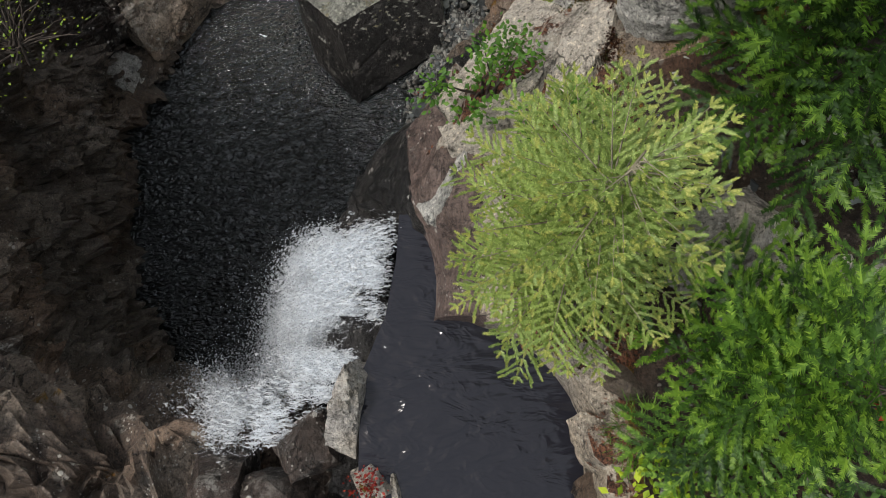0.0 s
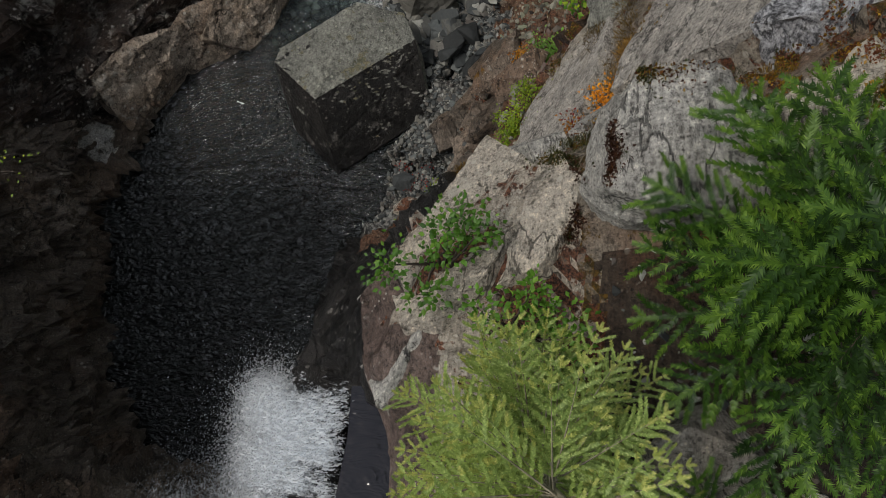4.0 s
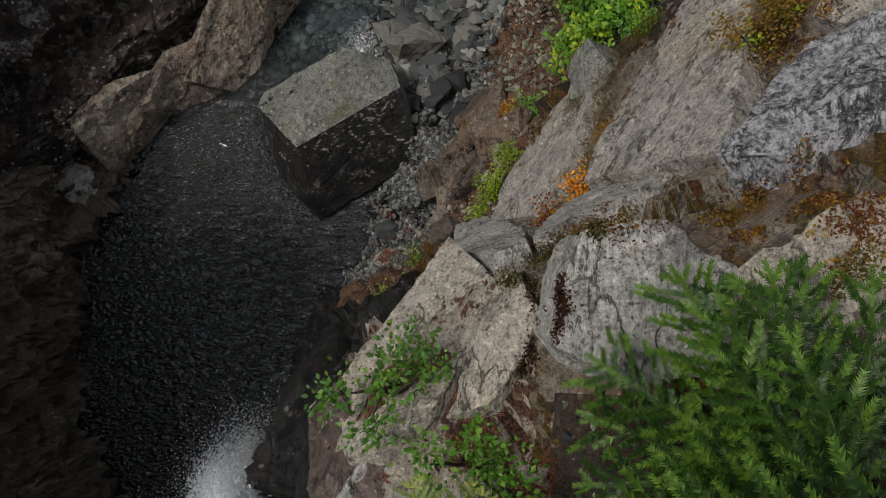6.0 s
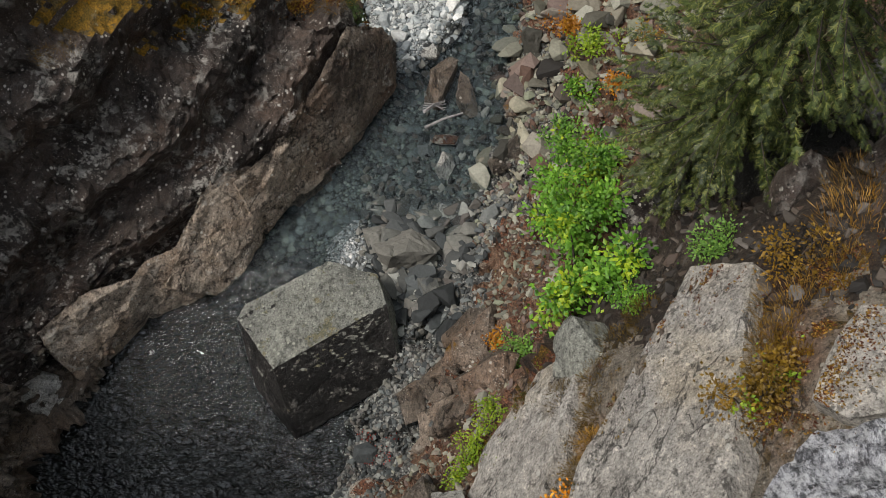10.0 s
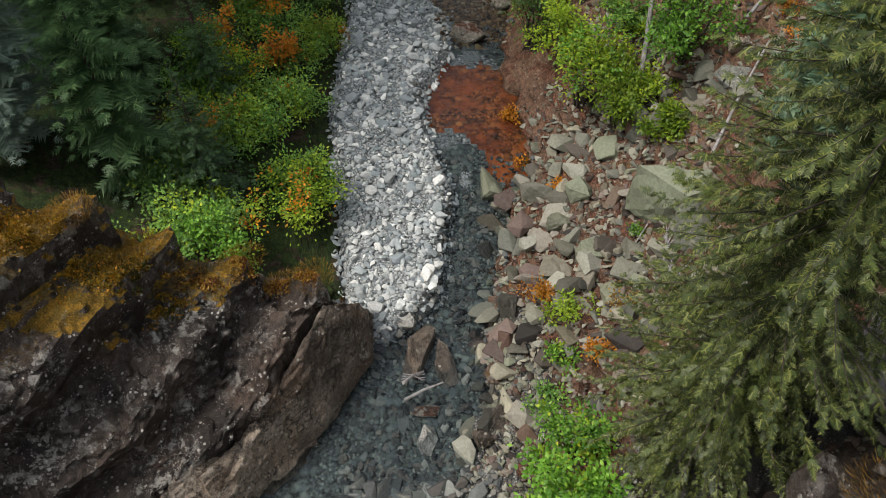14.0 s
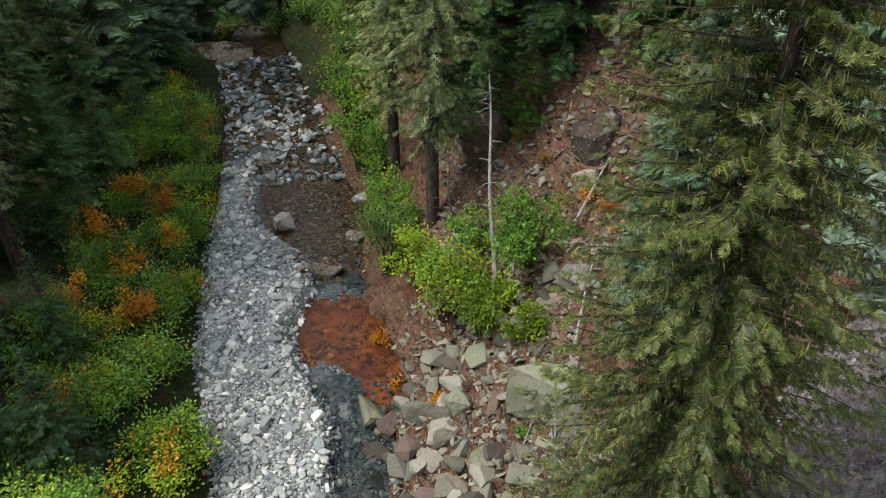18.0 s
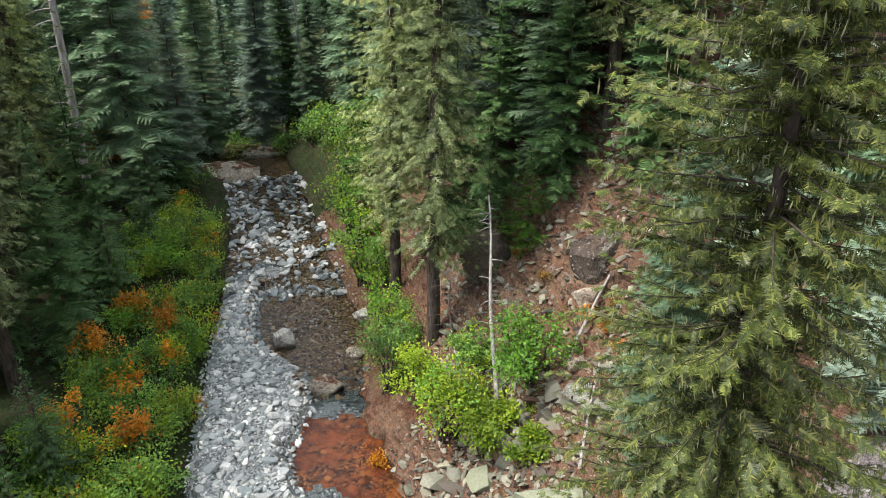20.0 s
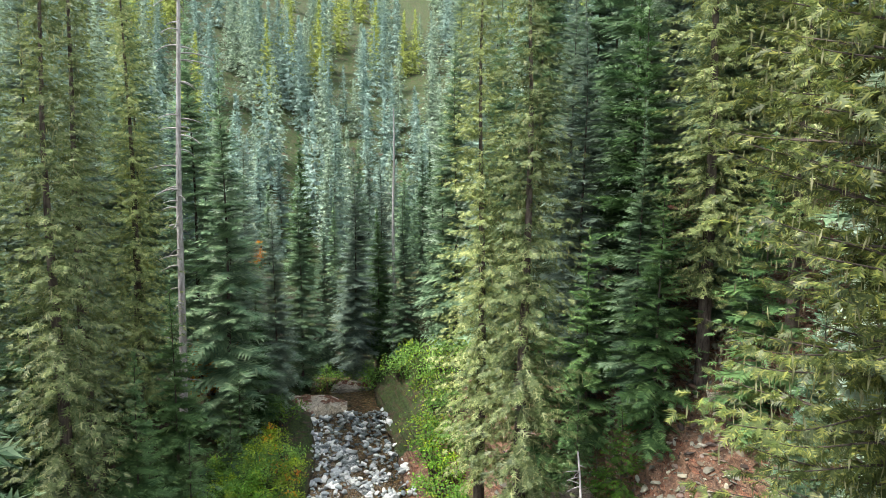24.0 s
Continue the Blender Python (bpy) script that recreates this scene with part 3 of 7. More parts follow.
def loft(knots, sign, ys, counts, dip):
    """A side of the gorge: rows along the stream, columns up the profile."""
    cols = []
    xs = np.stack([k[0](ys) for k in knots])
    zs = np.stack([k[1](ys) for k in knots])
    if sign < 0:
        xs = FOOT(ys)[None] - xs
    base = np.stack([xs[0] - sign * 0.5, zs[0] - dip])
    px, pz = np.concatenate([base[:1], xs]), np.concatenate([base[1:], zs])
    t = np.concatenate([np.linspace(i, i + 1, n, endpoint=False) for i, n in enumerate(counts)] + [np.array([len(counts)])])
    x = np.stack([np.interp(t, np.arange(len(px)), px[:, r]) for r in range(len(ys))])
    z = np.stack([np.interp(t, np.arange(len(pz)), pz[:, r]) for r in range(len(ys))])
    return np.stack([x, np.repeat(ys[:, None], len(t), 1), z], 2)


def smooth01(a, lo, hi):
    t = np.clip((a - lo) / (hi - lo), 0, 1)
    return t * t * (3 - 2 * t)


STATIONS = np.concatenate([np.arange(-7, -2.5, 0.3), np.arange(-2.5, 12, 0.075), np.arange(12, 18.5, 0.1), np.arange(18.5, 34, 0.3),
                           np.arange(34, 72, 0.7)])


def side_mesh(name, knots, sign, counts, materials, zone, seed, rough):
    g = loft(knots, sign, STATIONS, counts, 2.2)
    for _ in range(2):  # soften the knots of the profile
        g[1:-1] = (g[:-2] + 2 * g[1:-1] + g[2:]) / 4
        g[:, 1:-1] = (g[:, :-2] + 2 * g[:, 1:-1] + g[:, 2:]) / 4
    n = grid_normals(g) * sign
    flat = g.reshape(-1, 3)
    a1, c1 = block_noise(flat, 1.15, seed, (1.0, 1.0, 1.0), (20, 30, 35))
    a2, c2 = block_noise(flat, 0.42, seed + 1, (1.0, 1.6, 0.8), (10, 35, 40))
    w = value_noise(flat, 0.35, seed, 5)
    amp = rough(flat)
    if sign < 0:
        amp = amp * (1 - 0.55 * smooth01(flat[:, 1], 8, 11))
    off = amp * (0.3 * a1 + 0.15 * a2 - 0.12 * (1 - c1) - 0.07 * (1 - c2) + 0.25 * w)
    if sign < 0:
        a3, c3 = block_noise(flat, 0.75, seed + 4, (1.0, 1.3, 1.0), (35, 20, 15))
        a4, c4 = block_noise(flat, 0.3, seed + 6, (1.0, 1.8, 0.7), (35, 20, 15))
        off += (0.3 * a3 - 0.14 * (1 - c3) + 0.11 * a4 - 0.05 * (1 - c4)) * (1 - 0.55 * smooth01(flat[:, 1], 8, 11)) * (1 - smooth01(flat[:, 1], 16.5, 18))
    if sign < 0:  # long ribs of the left cliff, along its edge
        back = FOOT(flat[:, 1]) - flat[:, 0] + 0.35 * value_noise(flat, 0.5, 71, 3)
        rib = np.abs(((back * 0.62 + 0.1 * flat[:, 2]) % 1.0) - 0.42)
        off += (0.55 * smooth01(rib, 0.5, 0.05) - 0.25) * smooth01(flat[:, 1], 6, 9) * (1 - smooth01(flat[:, 1], 16.4, 17.2)) * smooth01(back, 0.1, 0.6)
    far = smooth01(flat[:, 1], 40, 70)
    off += far * 1.2 * value_noise(flat, 0.05, seed + 5, 3)
    flat = flat + n.reshape(-1, 3) * off[:, None]
    faces = grid_faces(*g.shape[:2])
    if sign > 0:
        faces = faces[:, ::-1]
    mid = flat[faces].mean(1)
    nz = np.abs(np.cross(flat[faces[:, 1]] - flat[faces[:, 0]], flat[faces[:, 2]] - flat[faces[:, 0]]))
    nz = nz[:, 2] / np.maximum(np.linalg.norm(nz, axis=1), 1e-9)
    return flat, faces, mesh_of(name, flat, faces, materials, zone(mid, nz))


def carve_top(v):
    """The upper pool and the notch where it spills."""
    x, y, z = v[:, 0], v[:, 1], v[:, 2]
    near = (z > 8.2) & (y < 2.2) & (x < 2.2) & (x > -1.6)
    bank = 0.12 * value_noise(v, 1.2, 9, 3)
    d = np.hypot((x - 0.28) / 1.08, np.maximum(y + 0.7, 0) / 1.15) + bank
    pool = 1 - smooth01(d, 0.98, 1.08)
    notch = 1 - smooth01(np.hypot((x + 0.5) / 0.5, (y - 1.0) / 1.0) + bank, 0.6, 1.1)
    low = 1 - smooth01(np.hypot((x + 1.2) / 0.5, (y + 0.5) / 0.5) + bank, 0.5, 1.1)
    cut = np.where(near, z - np.maximum(pool * (z - 8.5), np.maximum(notch * (z - 8.85), low * (z - 8.6) * 0.9)), z)
    v[:, 2] = np.minimum(z, np.maximum(cut, 8.2))


def right_rough(p):
    slab = smooth01(p[:, 1], 4.6, 5.4) * (1 - smooth01(p[:, 1], 9.5, 10.5)) * smooth01(p[:, 2], 4.0, 5.5)
    far = smooth01(p[:, 1], 13, 20)
    terrace = smooth01(p[:, 2], 8.6, 9.2) * (1 - smooth01(p[:, 1], 4.2, 5.0)) * (1 - smooth01(p[:, 0], 4.0, 5.0))
    return np.clip(0.9 - 0.68 * slab - 0.3 * far - 0.65 * terrace, 0.2, 1)


def right_zone(mid, nz):
    z = np.zeros(len(mid), int)
    soil = value_noise(mid, 0.7, 41, 4) + (nz - 0.75) * 1.6
    z[(mid[:, 1] < 4.6) & (mid[:, 2] > 8.2)] = 5
    z[(mid[:, 1] >= 4.2) & (mid[:, 1] < 11) & (mid[:, 2] > 4.0)] = 7
    z[(mid[:, 1] < 4.6) & (mid[:, 2] > 8.2) & (mid[:, 0] > 1.7)] = 7
    z[(mid[:, 1] < 2.9) & (mid[:, 2] > 8.2) & (mid[:, 0] > 1.75 + 0.2 * soil)] = 8
    z[(mid[:, 1] > 8.0 + 0.6 * soil) & (mid[:, 1] < 12.5) & (mid[:, 2] > 4.0)] = 8
    z[(mid[:, 1] > 5.0) & (mid[:, 2] < 5.0 - 0.25 * (mid[:, 1] - 5)) & (mid[:, 1] < 12)] = 1
    z[(mid[:, 1] < 5.2) & (mid[:, 2] < 8.6) & (mid[:, 0] < 0.6)] = 2
    z[(mid[:, 1] > 4.4) & (mid[:, 2] < 5.6) & (mid[:, 2] > 0.5) & (mid[:, 1] < 5.2)] = 1
    z[(mid[:, 0] < 0.4) & (mid[:, 1] < 2.3) & (mid[:, 2] > 8.2)] = 6
    z[(mid[:, 0] < -0.35) & (mid[:, 1] < 3.2) & (mid[:, 2] > 4)] = 2
    z[(mid[:, 1] >= 12)] = 1
    z[(mid[:, 1] > 45)] = 3
    z[(mid[:, 2] < 0.7) & (mid[:, 1] > 5.0) & (mid[:, 1] < 17) & (mid[:, 0] < 4.5)] = 4
    return z


def left_zone(mid, nz):
    z = np.zeros(len(mid), int)
    back = FOOT(mid[:, 1]) - mid[:, 0] + 0.4 * value_noise(mid, 0.6, 72, 3)
    # darker rock low in the gorge and behind the ribs also holds their shade
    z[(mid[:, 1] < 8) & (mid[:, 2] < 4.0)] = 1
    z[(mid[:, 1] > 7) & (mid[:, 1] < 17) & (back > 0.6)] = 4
    z[(mid[:, 1] > 13.8 + 0.5 * value_noise(mid, 0.8, 73, 3)) & (mid[:, 1] < 17.2) & (mid[:, 2] > 3.9 - 0.25 * (mid[:, 1] - 12)) & (nz > 0.5)] = 3
    z[(mid[:, 1] > 17.2)] = 2
    return z


R_V, R_F, right_me = side_mesh("gorge_side_right", RIGHT, 1, (5, 22, 30, 34, 32, 26, 22, 16), [ROCK_GREY, SLOPE, ROCK_WET, FOREST, GRAVEL_DARK, ROCK_TERRACE, ROCK_BROWN, LEDGE, LITTER_GROUND], right_zone, 3, right_rough)
carve_top(R_V)
right_me.vertices.foreach_set("co", R_V.astype(np.float32).ravel())
right_me.update()
tagged(new("ground_right_bank", right_me), "grey fractured rock slabs above a litter-covered talus slope", "rock slope", kind="structure")
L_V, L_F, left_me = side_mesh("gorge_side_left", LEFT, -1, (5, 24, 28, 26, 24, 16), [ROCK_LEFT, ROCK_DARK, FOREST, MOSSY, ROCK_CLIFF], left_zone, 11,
                              lambda p: 1.15 - 0.6 * smooth01(p[:, 1], 16.8, 18))
tagged(new("ground_left_bank", left_me), "dark brown gorge cliff with forest floor beyond it", "cliff", kind="structure")

# the forested hillside that closes the valley
hx, hy = np.meshgrid(np.concatenate([np.arange(-260, -60, 10.0), np.arange(-60, 60, 3.0), np.arange(60, 270, 10.0)]), np.concatenate([np.arange(60, 120, 3.0), np.arange(120, 460, 10.0)]), indexing="ij")
hz = np.maximum(hy - 62, 0) * 0.08 + np.maximum(hy - 115, 0) * 0.36 + np.maximum(np.abs(hx + 2) - 9, 0) * 0.34 - 0.6
H_V = np.stack([hx, hy, hz], 2).reshape(-1, 3)
H_V[:, 2] += 2.0 * value_noise(H_V, 0.04, 15, 3)
H_F = grid_faces(*hx.shape)
tagged(new("ground_hillside", mesh_of("hillside", H_V, H_F, FOREST)), "steep valley side under dense conifer forest", "hillside", kind="structure")

BAR_L = curve((15.5, 16.6, 20, 25, 31, 37, 45, 58), (-0.9, -1.3, -1.9, -2.5, -2.4, -1.9, -2, -3))
BAR_R = curve((15.5, 16.6, 17.5, 20, 21.5, 23.5, 25.4, 28, 30.3, 31.6, 33, 38, 40.2, 45, 48, 58), (-0.9, 0.3, 1.0, 1.2, 1.35, 0.7, 0.36, 1.3, 1.2, 0.2, -0.7, -0.6, 2.4, 2.2, -1.0, -2.5))
WATER_Z = curve((-3, 9, 11, 21.4, 22.2, 40, 60), (0, 0, -0.12, -0.14, 0.02, 0.05, 0.3))


def bed_height(p):
    """Height of the stream bed at points (n x 3)."""
    x, y = p[:, 0], p[:, 1]
    bar = smooth01(x - BAR_L(y), -0.3, 0.3) * (1 - smooth01(x - BAR_R(y) - 0.15 * value_noise(p, 0.8, 3, 3), -0.25, 0.35)) * smooth01(y, 15.6, 17)
    deep = np.exp(-((x + 4.8) / 3.0) ** 2 - ((y - 3.6) / 3.2) ** 2)
    red = smooth01(y, 22.6, 24) * (1 - smooth01(y, 27.5, 29))
    z = -0.22 + 0.15 * red - 2.2 * deep + 0.10 * value_noise(p, 0.9, 5, 4)
    ridge = np.exp(-((y - 10.4 + 0.3 * x) / 1.1) ** 2) * smooth01(x, -2.4, -1.0)
    shoal = np.exp(-((x + 4.4) / 0.8) ** 2 - ((y - 7.8) / 0.8) ** 2)
    return z + WATER_Z(y) + bar * (0.55 - 0.36 * smooth01(y, 37, 40)) + ridge * 0.35 + shoal * 0.3


ROWS_Y = np.concatenate([np.arange(-3, 18, 0.12), np.arange(18, 46, 0.22), np.arange(46, 62, 0.5)])
U = np.linspace(0, 1, 90)
bx = (FOOT(ROWS_Y) - 1.2)[:, None] * (1 - U) + (RIGHT[0][0](ROWS_Y) + 1.2)[:, None] * U
B_V = np.stack([bx, np.repeat(ROWS_Y[:, None], len(U), 1), np.zeros_like(bx)], 2).reshape(-1, 3)
B_V[:, 2] = bed_height(B_V)
B_F = grid_faces(len(ROWS_Y), len(U))[:, ::-1]
bmid = B_V[B_F].mean(1)
bzone = np.where(bmid[:, 1] < 7.5, 1, 0)
bzone[(bmid[:, 2] > WATER_Z(bmid[:, 1]) - 0.1) & (bmid[:, 1] > 4)] = 2
bzone[(bmid[:, 1] > 29)] = 4
bzone[(bmid[:, 2] > WATER_Z(bmid[:, 1]) - 0.02) & (bmid[:, 1] > 29)] = 2
bent = bmid[:, 1] + 3.6 * value_noise(bmid, 0.6, 18, 4)
bzone[(bent > 23.6) & (bent < 27.4) & (bmid[:, 2] < WATER_Z(bmid[:, 1]) + 0.05) & (bmid[:, 0] > 0.2 + 1.3 * value_noise(bmid, 0.6, 8, 4))] = 3
tagged(new("ground_stream_bed", mesh_of("stream_bed", B_V, B_F, [BED, BED_DEEP, GRAVEL, BED_RED, BED_BROWN], bzone, True)), "dark pebbly stream bed with a pale gravel bar", "stream bed", kind="structure")

TREE_ALL = BVHTree.FromPolygons(np.concatenate([R_V, L_V, B_V, H_V]).tolist(), np.concatenate([R_F, L_F + len(R_V), B_F + len(R_V) + len(L_V), H_F + len(R_V) + len(L_V) + len(B_V)]).tolist())


def drop(x, y, top=150.0):
    """The ground's height at x, y, and its slope."""
    hit, normal, _, _ = TREE_ALL.ray_cast(Vector((x, y, top)), Vector((0, 0, -1)))
    return (hit.z, normal) if hit else (0.0, Vector((0, 0, 1)))


# ---- water ----
def water_sheet(name, ys, left, right, level, material, label, nu=24):
    u = np.linspace(0, 1, nu)
    x = left(ys)[:, None] * (1 - u) + right(ys)[:, None] * u
    g = np.stack([x, np.repeat(ys[:, None], nu, 1), np.repeat(level(ys)[:, None], nu, 1)], 2)
    me = mesh_of(name, g.reshape(-1, 3), grid_faces(len(ys), nu)[:, ::-1], material, None, True)
    return tagged(new(name, me), label, "water", kind="structure")


water_sheet("water_stream", np.arange(-3, 61, 0.4), lambda y: FOOT(y) - 0.9, lambda y: RIGHT[0][0](y) + 0.8, WATER_Z, WATER_POOL, "dark rippled plunge pool running out into a clear stream")
water_sheet("water_upper_pool", np.arange(-7, 1.75, 0.1), curve((-7, -0.6, 0.0, 0.35, 0.6, 1.2, 1.8), (-0.85, -0.85, -0.84, -0.7, -0.6, -0.5, -0.47)), curve((-7, 0.6, 0.75, 1.4, 1.8), (1.9, 1.6, 0.3, 0.1, -0.25)), curve((-7, 0.4, 1.8), (9.12, 9.12, 9.0)), WATER_TOP, "smooth dark pool above the waterfall lip")

# ---- plants ----
def frond(fingers=5, width=0.34, thick=0.05, slant=0.75):
    """A flat spray of needles drawn along +x, one long: a rib and side fingers."""
    v, f = [], []

    def blade(a, b, w):  # one needle-covered finger
        d = np.array(b, float) - np.array(a, float)
        s = np.array([-d[1], d[0], 0.0]) / (np.linalg.norm(d) + 1e-9) * w
        k = len(v)
        v.extend([np.array(a) - s, np.array(a) + s, np.array(b, float)])
        f.append((k, k + 1, k + 2))

    blade((0, 0, 0), (1, 0, -0.05), thick * 1.1)
    for i in range(fingers):
        t = 0.1 + 0.75 * i / fingers
        reach = width * (1 - 0.55 * t)
        for s in (-1, 1):
            blade((t, 0, 0), (t + reach * slant, s * reach, -0.03 + 0.05 * (i % 3)), thick)
    return np.array(v), np.array(f)


FROND_V, FROND_F = frond(5, 0.36, 0.06)
FROND_BIG_V, FROND_BIG_F = frond(3, 0.42, 0.075)
FROND_FAR_V, FROND_FAR_F = frond(2, 0.5, 0.13)
FROND_TINY_V, FROND_TINY_F = frond(1, 0.5, 0.17)
FROND_MID_V, FROND_MID_F = frond(3, 0.42, 0.065)
LEAF_V = np.array([(0, 0, 0), (0.45, -0.3, 0.06), (1, 0, 0), (0.45, 0.3, 0.06)], float)
LEAF_F = np.array([(0, 1, 2, 3)])
DRAPE_V = np.array([(0, 0, 0), (0.5, -0.06, 0), (1, 0, 0.03), (0.5, 0.07, 0)], float)


def unit(v):
    return v / np.maximum(np.linalg.norm(v, axis=-1, keepdims=True), 1e-9)


BOUGH_V, BOUGH_F = frond(11, 0.34, 0.042, 0.7)


def conifer_data(h, r, seed, spray=0.35, gap=0.16, bare=0.1, droop=0.25, taper=0.8, big=False, per_whorl=7, lichen=0.0, step=0.38, ragged=0.35, shape=None, roll=0.3, hang=0.15, drape_size=1.0):
    """Trunk, foliage and lichen of a conifer of height h and crown radius r, standing at the origin."""
    rng = np.random.default_rng(seed)
    tz = np.linspace(-0.3, h, 9)
    sway = np.stack([np.sin(tz * 0.31 + seed) * 0.008 * tz, np.cos(tz * 0.27 + seed) * 0.008 * tz, tz], 1)
    base = (0.006 if bare < 0.1 else 0.009) * h + 0.03
    limbs = [tube(sway, np.interp(tz, (0, 0.6 * h, h), (base, 0.3 * base, 0.008)), 8)]
    at, along, side, size, dat = [], [], [], [], []
    z = h * bare
    while z < h * 0.99:
        f = (z - h * bare) / (h * (1 - bare))
        reach = r * ((1 - f) ** taper) * min(1.0, 0.6 + 3.0 * f) * rng.uniform(0.86, 1.08) + 0.05
        small = min(1.0, max(0.4, 1.5 * reach / r))
        for k in range(max(4, int(per_whorl * min(1, 0.35 + 1.1 * reach / r)))):
            az = rng.uniform(0, 2 * math.pi)
            ln = reach * (1 - ragged * rng.random() ** 1.6)
            rise = rng.uniform(-0.05, 0.25) + 0.6 * f
            n = max(2, int(ln / (gap * max(small, 0.6))))
            t = np.linspace(0, 1, n + 1)[1:]
            out = np.array([math.cos(az), math.sin(az), 0])
            zz = z + rng.uniform(-0.5, 0.5) * step
            root = np.array([np.interp(zz, tz, sway[:, 0]), np.interp(zz, tz, sway[:, 1]), zz])
            path = root + out * (t * ln)[:, None] + np.array([0, 0, 1.0]) * (ln * (rise * t - droop * t ** 1.5 + 0.35 * droop * t ** 4))[:, None]
            if not big and k % 2 == 0:
                limbs.append(tube(np.vstack([root, path]), np.linspace(0.008 + 0.006 * ln, 0.002, n + 1), 3))
            d = unit(np.gradient(np.vstack([root, path]), axis=0)[1:])
            flat = np.cross(d, (0, 0, 1.0))
            for s in (-1, 1):
                lead = d + s * flat * rng.uniform(0.4, 1.3, (n, 1)) * (1 - 0.4 * hang) + rng.normal(0, 0.2, (n, 3)) - np.array([0, 0, 1.0]) * hang * rng.uniform(0.2, 1.6, (n, 1))
                keep = rng.random(n) < np.clip(0.5 + t, 0, 1)
                at.append(path[keep])
                along.append(lead[keep])
                side.append((flat + rng.normal(0, roll, (n, 3)))[keep])
                size.append((spray * small * rng.uniform(0.6, 1.25, n) * (1.15 - 0.5 * t))[keep])
            at.append(path[-1:])
            along.append(d[-1:] - np.array([[0, 0, 0.6 * hang]]))
            side.append(flat[-1:] + rng.normal(0, roll * 0.5, (1, 3)))
            size.append(np.array([spray * small * rng.uniform(0.6, 1.0)]))
            if big and hang < 0.5:  # the bough itself, under its sprays
                at.append(root[None])
                along.append((path[-1] - root)[None])
                side.append(flat[-1:] + rng.normal(0, 0.15, (1, 3)))
                size.append(np.array([1.02 * ln]))
            if lichen:
                m = rng.random(n) < lichen
                dat.append(path[m])
        if big or hang > 0.6:  # short sprays close about the trunk
            a = rng.uniform(0, 2 * math.pi, 6)
            o = np.stack([np.cos(a), np.sin(a), np.zeros(6)], 1)
            at.append(np.array([np.interp(z, tz, sway[:, 0]), np.interp(z, tz, sway[:, 1]), z]) + o * 0.12 * reach + np.array([0, 0, 1.0]) * rng.uniform(-0.5, 0.5, (6, 1)) * step)
            along.append(o * 0.5 + rng.normal(0, 0.3, (6, 3)) - np.array([0, 0, 0.6]))
            side.append(np.cross(o, (0, 0, 1.0)) + rng.normal(0, 0.3, (6, 3)))
            size.append(spray * max(small, 0.6) * rng.uniform(0.8, 1.3, 6))
        z += step * rng.uniform(0.8, 1.2) * max(small, 0.55)
    at.append(np.array([[sway[-1, 0], sway[-1, 1], h - spray * 0.4]]))
    along.append(np.array([[0.02, 0, 1.0]]))
    side.append(np.array([[1.0, 0, 0]]))
    size.append(np.array([spray]))
    at, along, side, size = np.concatenate(at), np.concatenate(along), np.concatenate(side), np.concatenate(size)
    wide = size > 1.6 * spray
    v, f = place_many(*(shape or ((FROND_BIG_V, FROND_BIG_F) if big else (FROND_V, FROND_F))), at[~wide], along[~wide], side[~wide], size[~wide])
    if wide.any():
        v, f = merge((v, f), place_many(BOUGH_V, BOUGH_F, at[wide], along[wide], side[wide], size[wide]))
    drape = None
    if lichen and dat:
        p = np.concatenate(dat)
        p = np.repeat(p, 3, 0) + rng.normal(0, 0.12, (len(p) * 3, 3))
        down = np.tile((0, 0, -1.0), (len(p), 1)) + rng.normal(0, 0.12, (len(p), 3))
        drape = place_many(DRAPE_V, LEAF_F, p, down, rng.normal(0, 1, (len(p), 3)), drape_size * rng.uniform(0.08, 0.26, len(p)))
    return merge(*limbs), (v, f), drape


def conifer_meshes(foliage, bark=None, lich=None, **kw):
    trunk, crown, drape = conifer_data(**kw)
    me = [("trunk", mesh_of("trunk", *trunk, bark or BARK, None, True)), ("crown", mesh_of("crown", *crown, foliage))]
    if drape is not None:
        me.append(("lichen", mesh_of("lichen", *drape, lich or LICHEN)))
    return me


def joined_trees(name, kinds, places, label, category):
    """Many far trees in one mesh. places: kind, x, y, turn, size."""
    vs, fs, k = [], [], 0
    for i, x, y, turn, size in places:
        trunk, crown, _ = kinds[i]
        c, s = math.cos(turn), math.sin(turn)
        v = np.concatenate([trunk[0], crown[0]]) * size
        v = np.stack([v[:, 0] * c - v[:, 1] * s + x, v[:, 0] * s + v[:, 1] * c + y, v[:, 2] + drop(x, y)[0]], 1)
        f = np.concatenate([trunk[1][:, (0, 1, 2)], trunk[1][:, (0, 2, 3)], crown[1] + len(trunk[0])]) + k
        vs.append(v)
        fs.append(f)
        k += len(v)
    return tagged(new(name, mesh_of(name, np.concatenate(vs), np.concatenate(fs), kinds["material"])), label, category, kind="stuff")


def stand(meshes, x, y, label, category="tree", group="", turn=0.0, z=None, scale=1.0, name="conifer", lean=(0, 0)):
    zz = drop(x, y)[0] if z is None else z
    ob = new(name)
    ob.matrix_basis = pose(x, y, zz - 0.05, lean[0], lean[1], turn) @ Matrix.Diagonal((scale, scale, scale, 1))
    tagged(ob, label, category, group)
    for n, me in meshes:
        part(n, me, ob)
    return ob


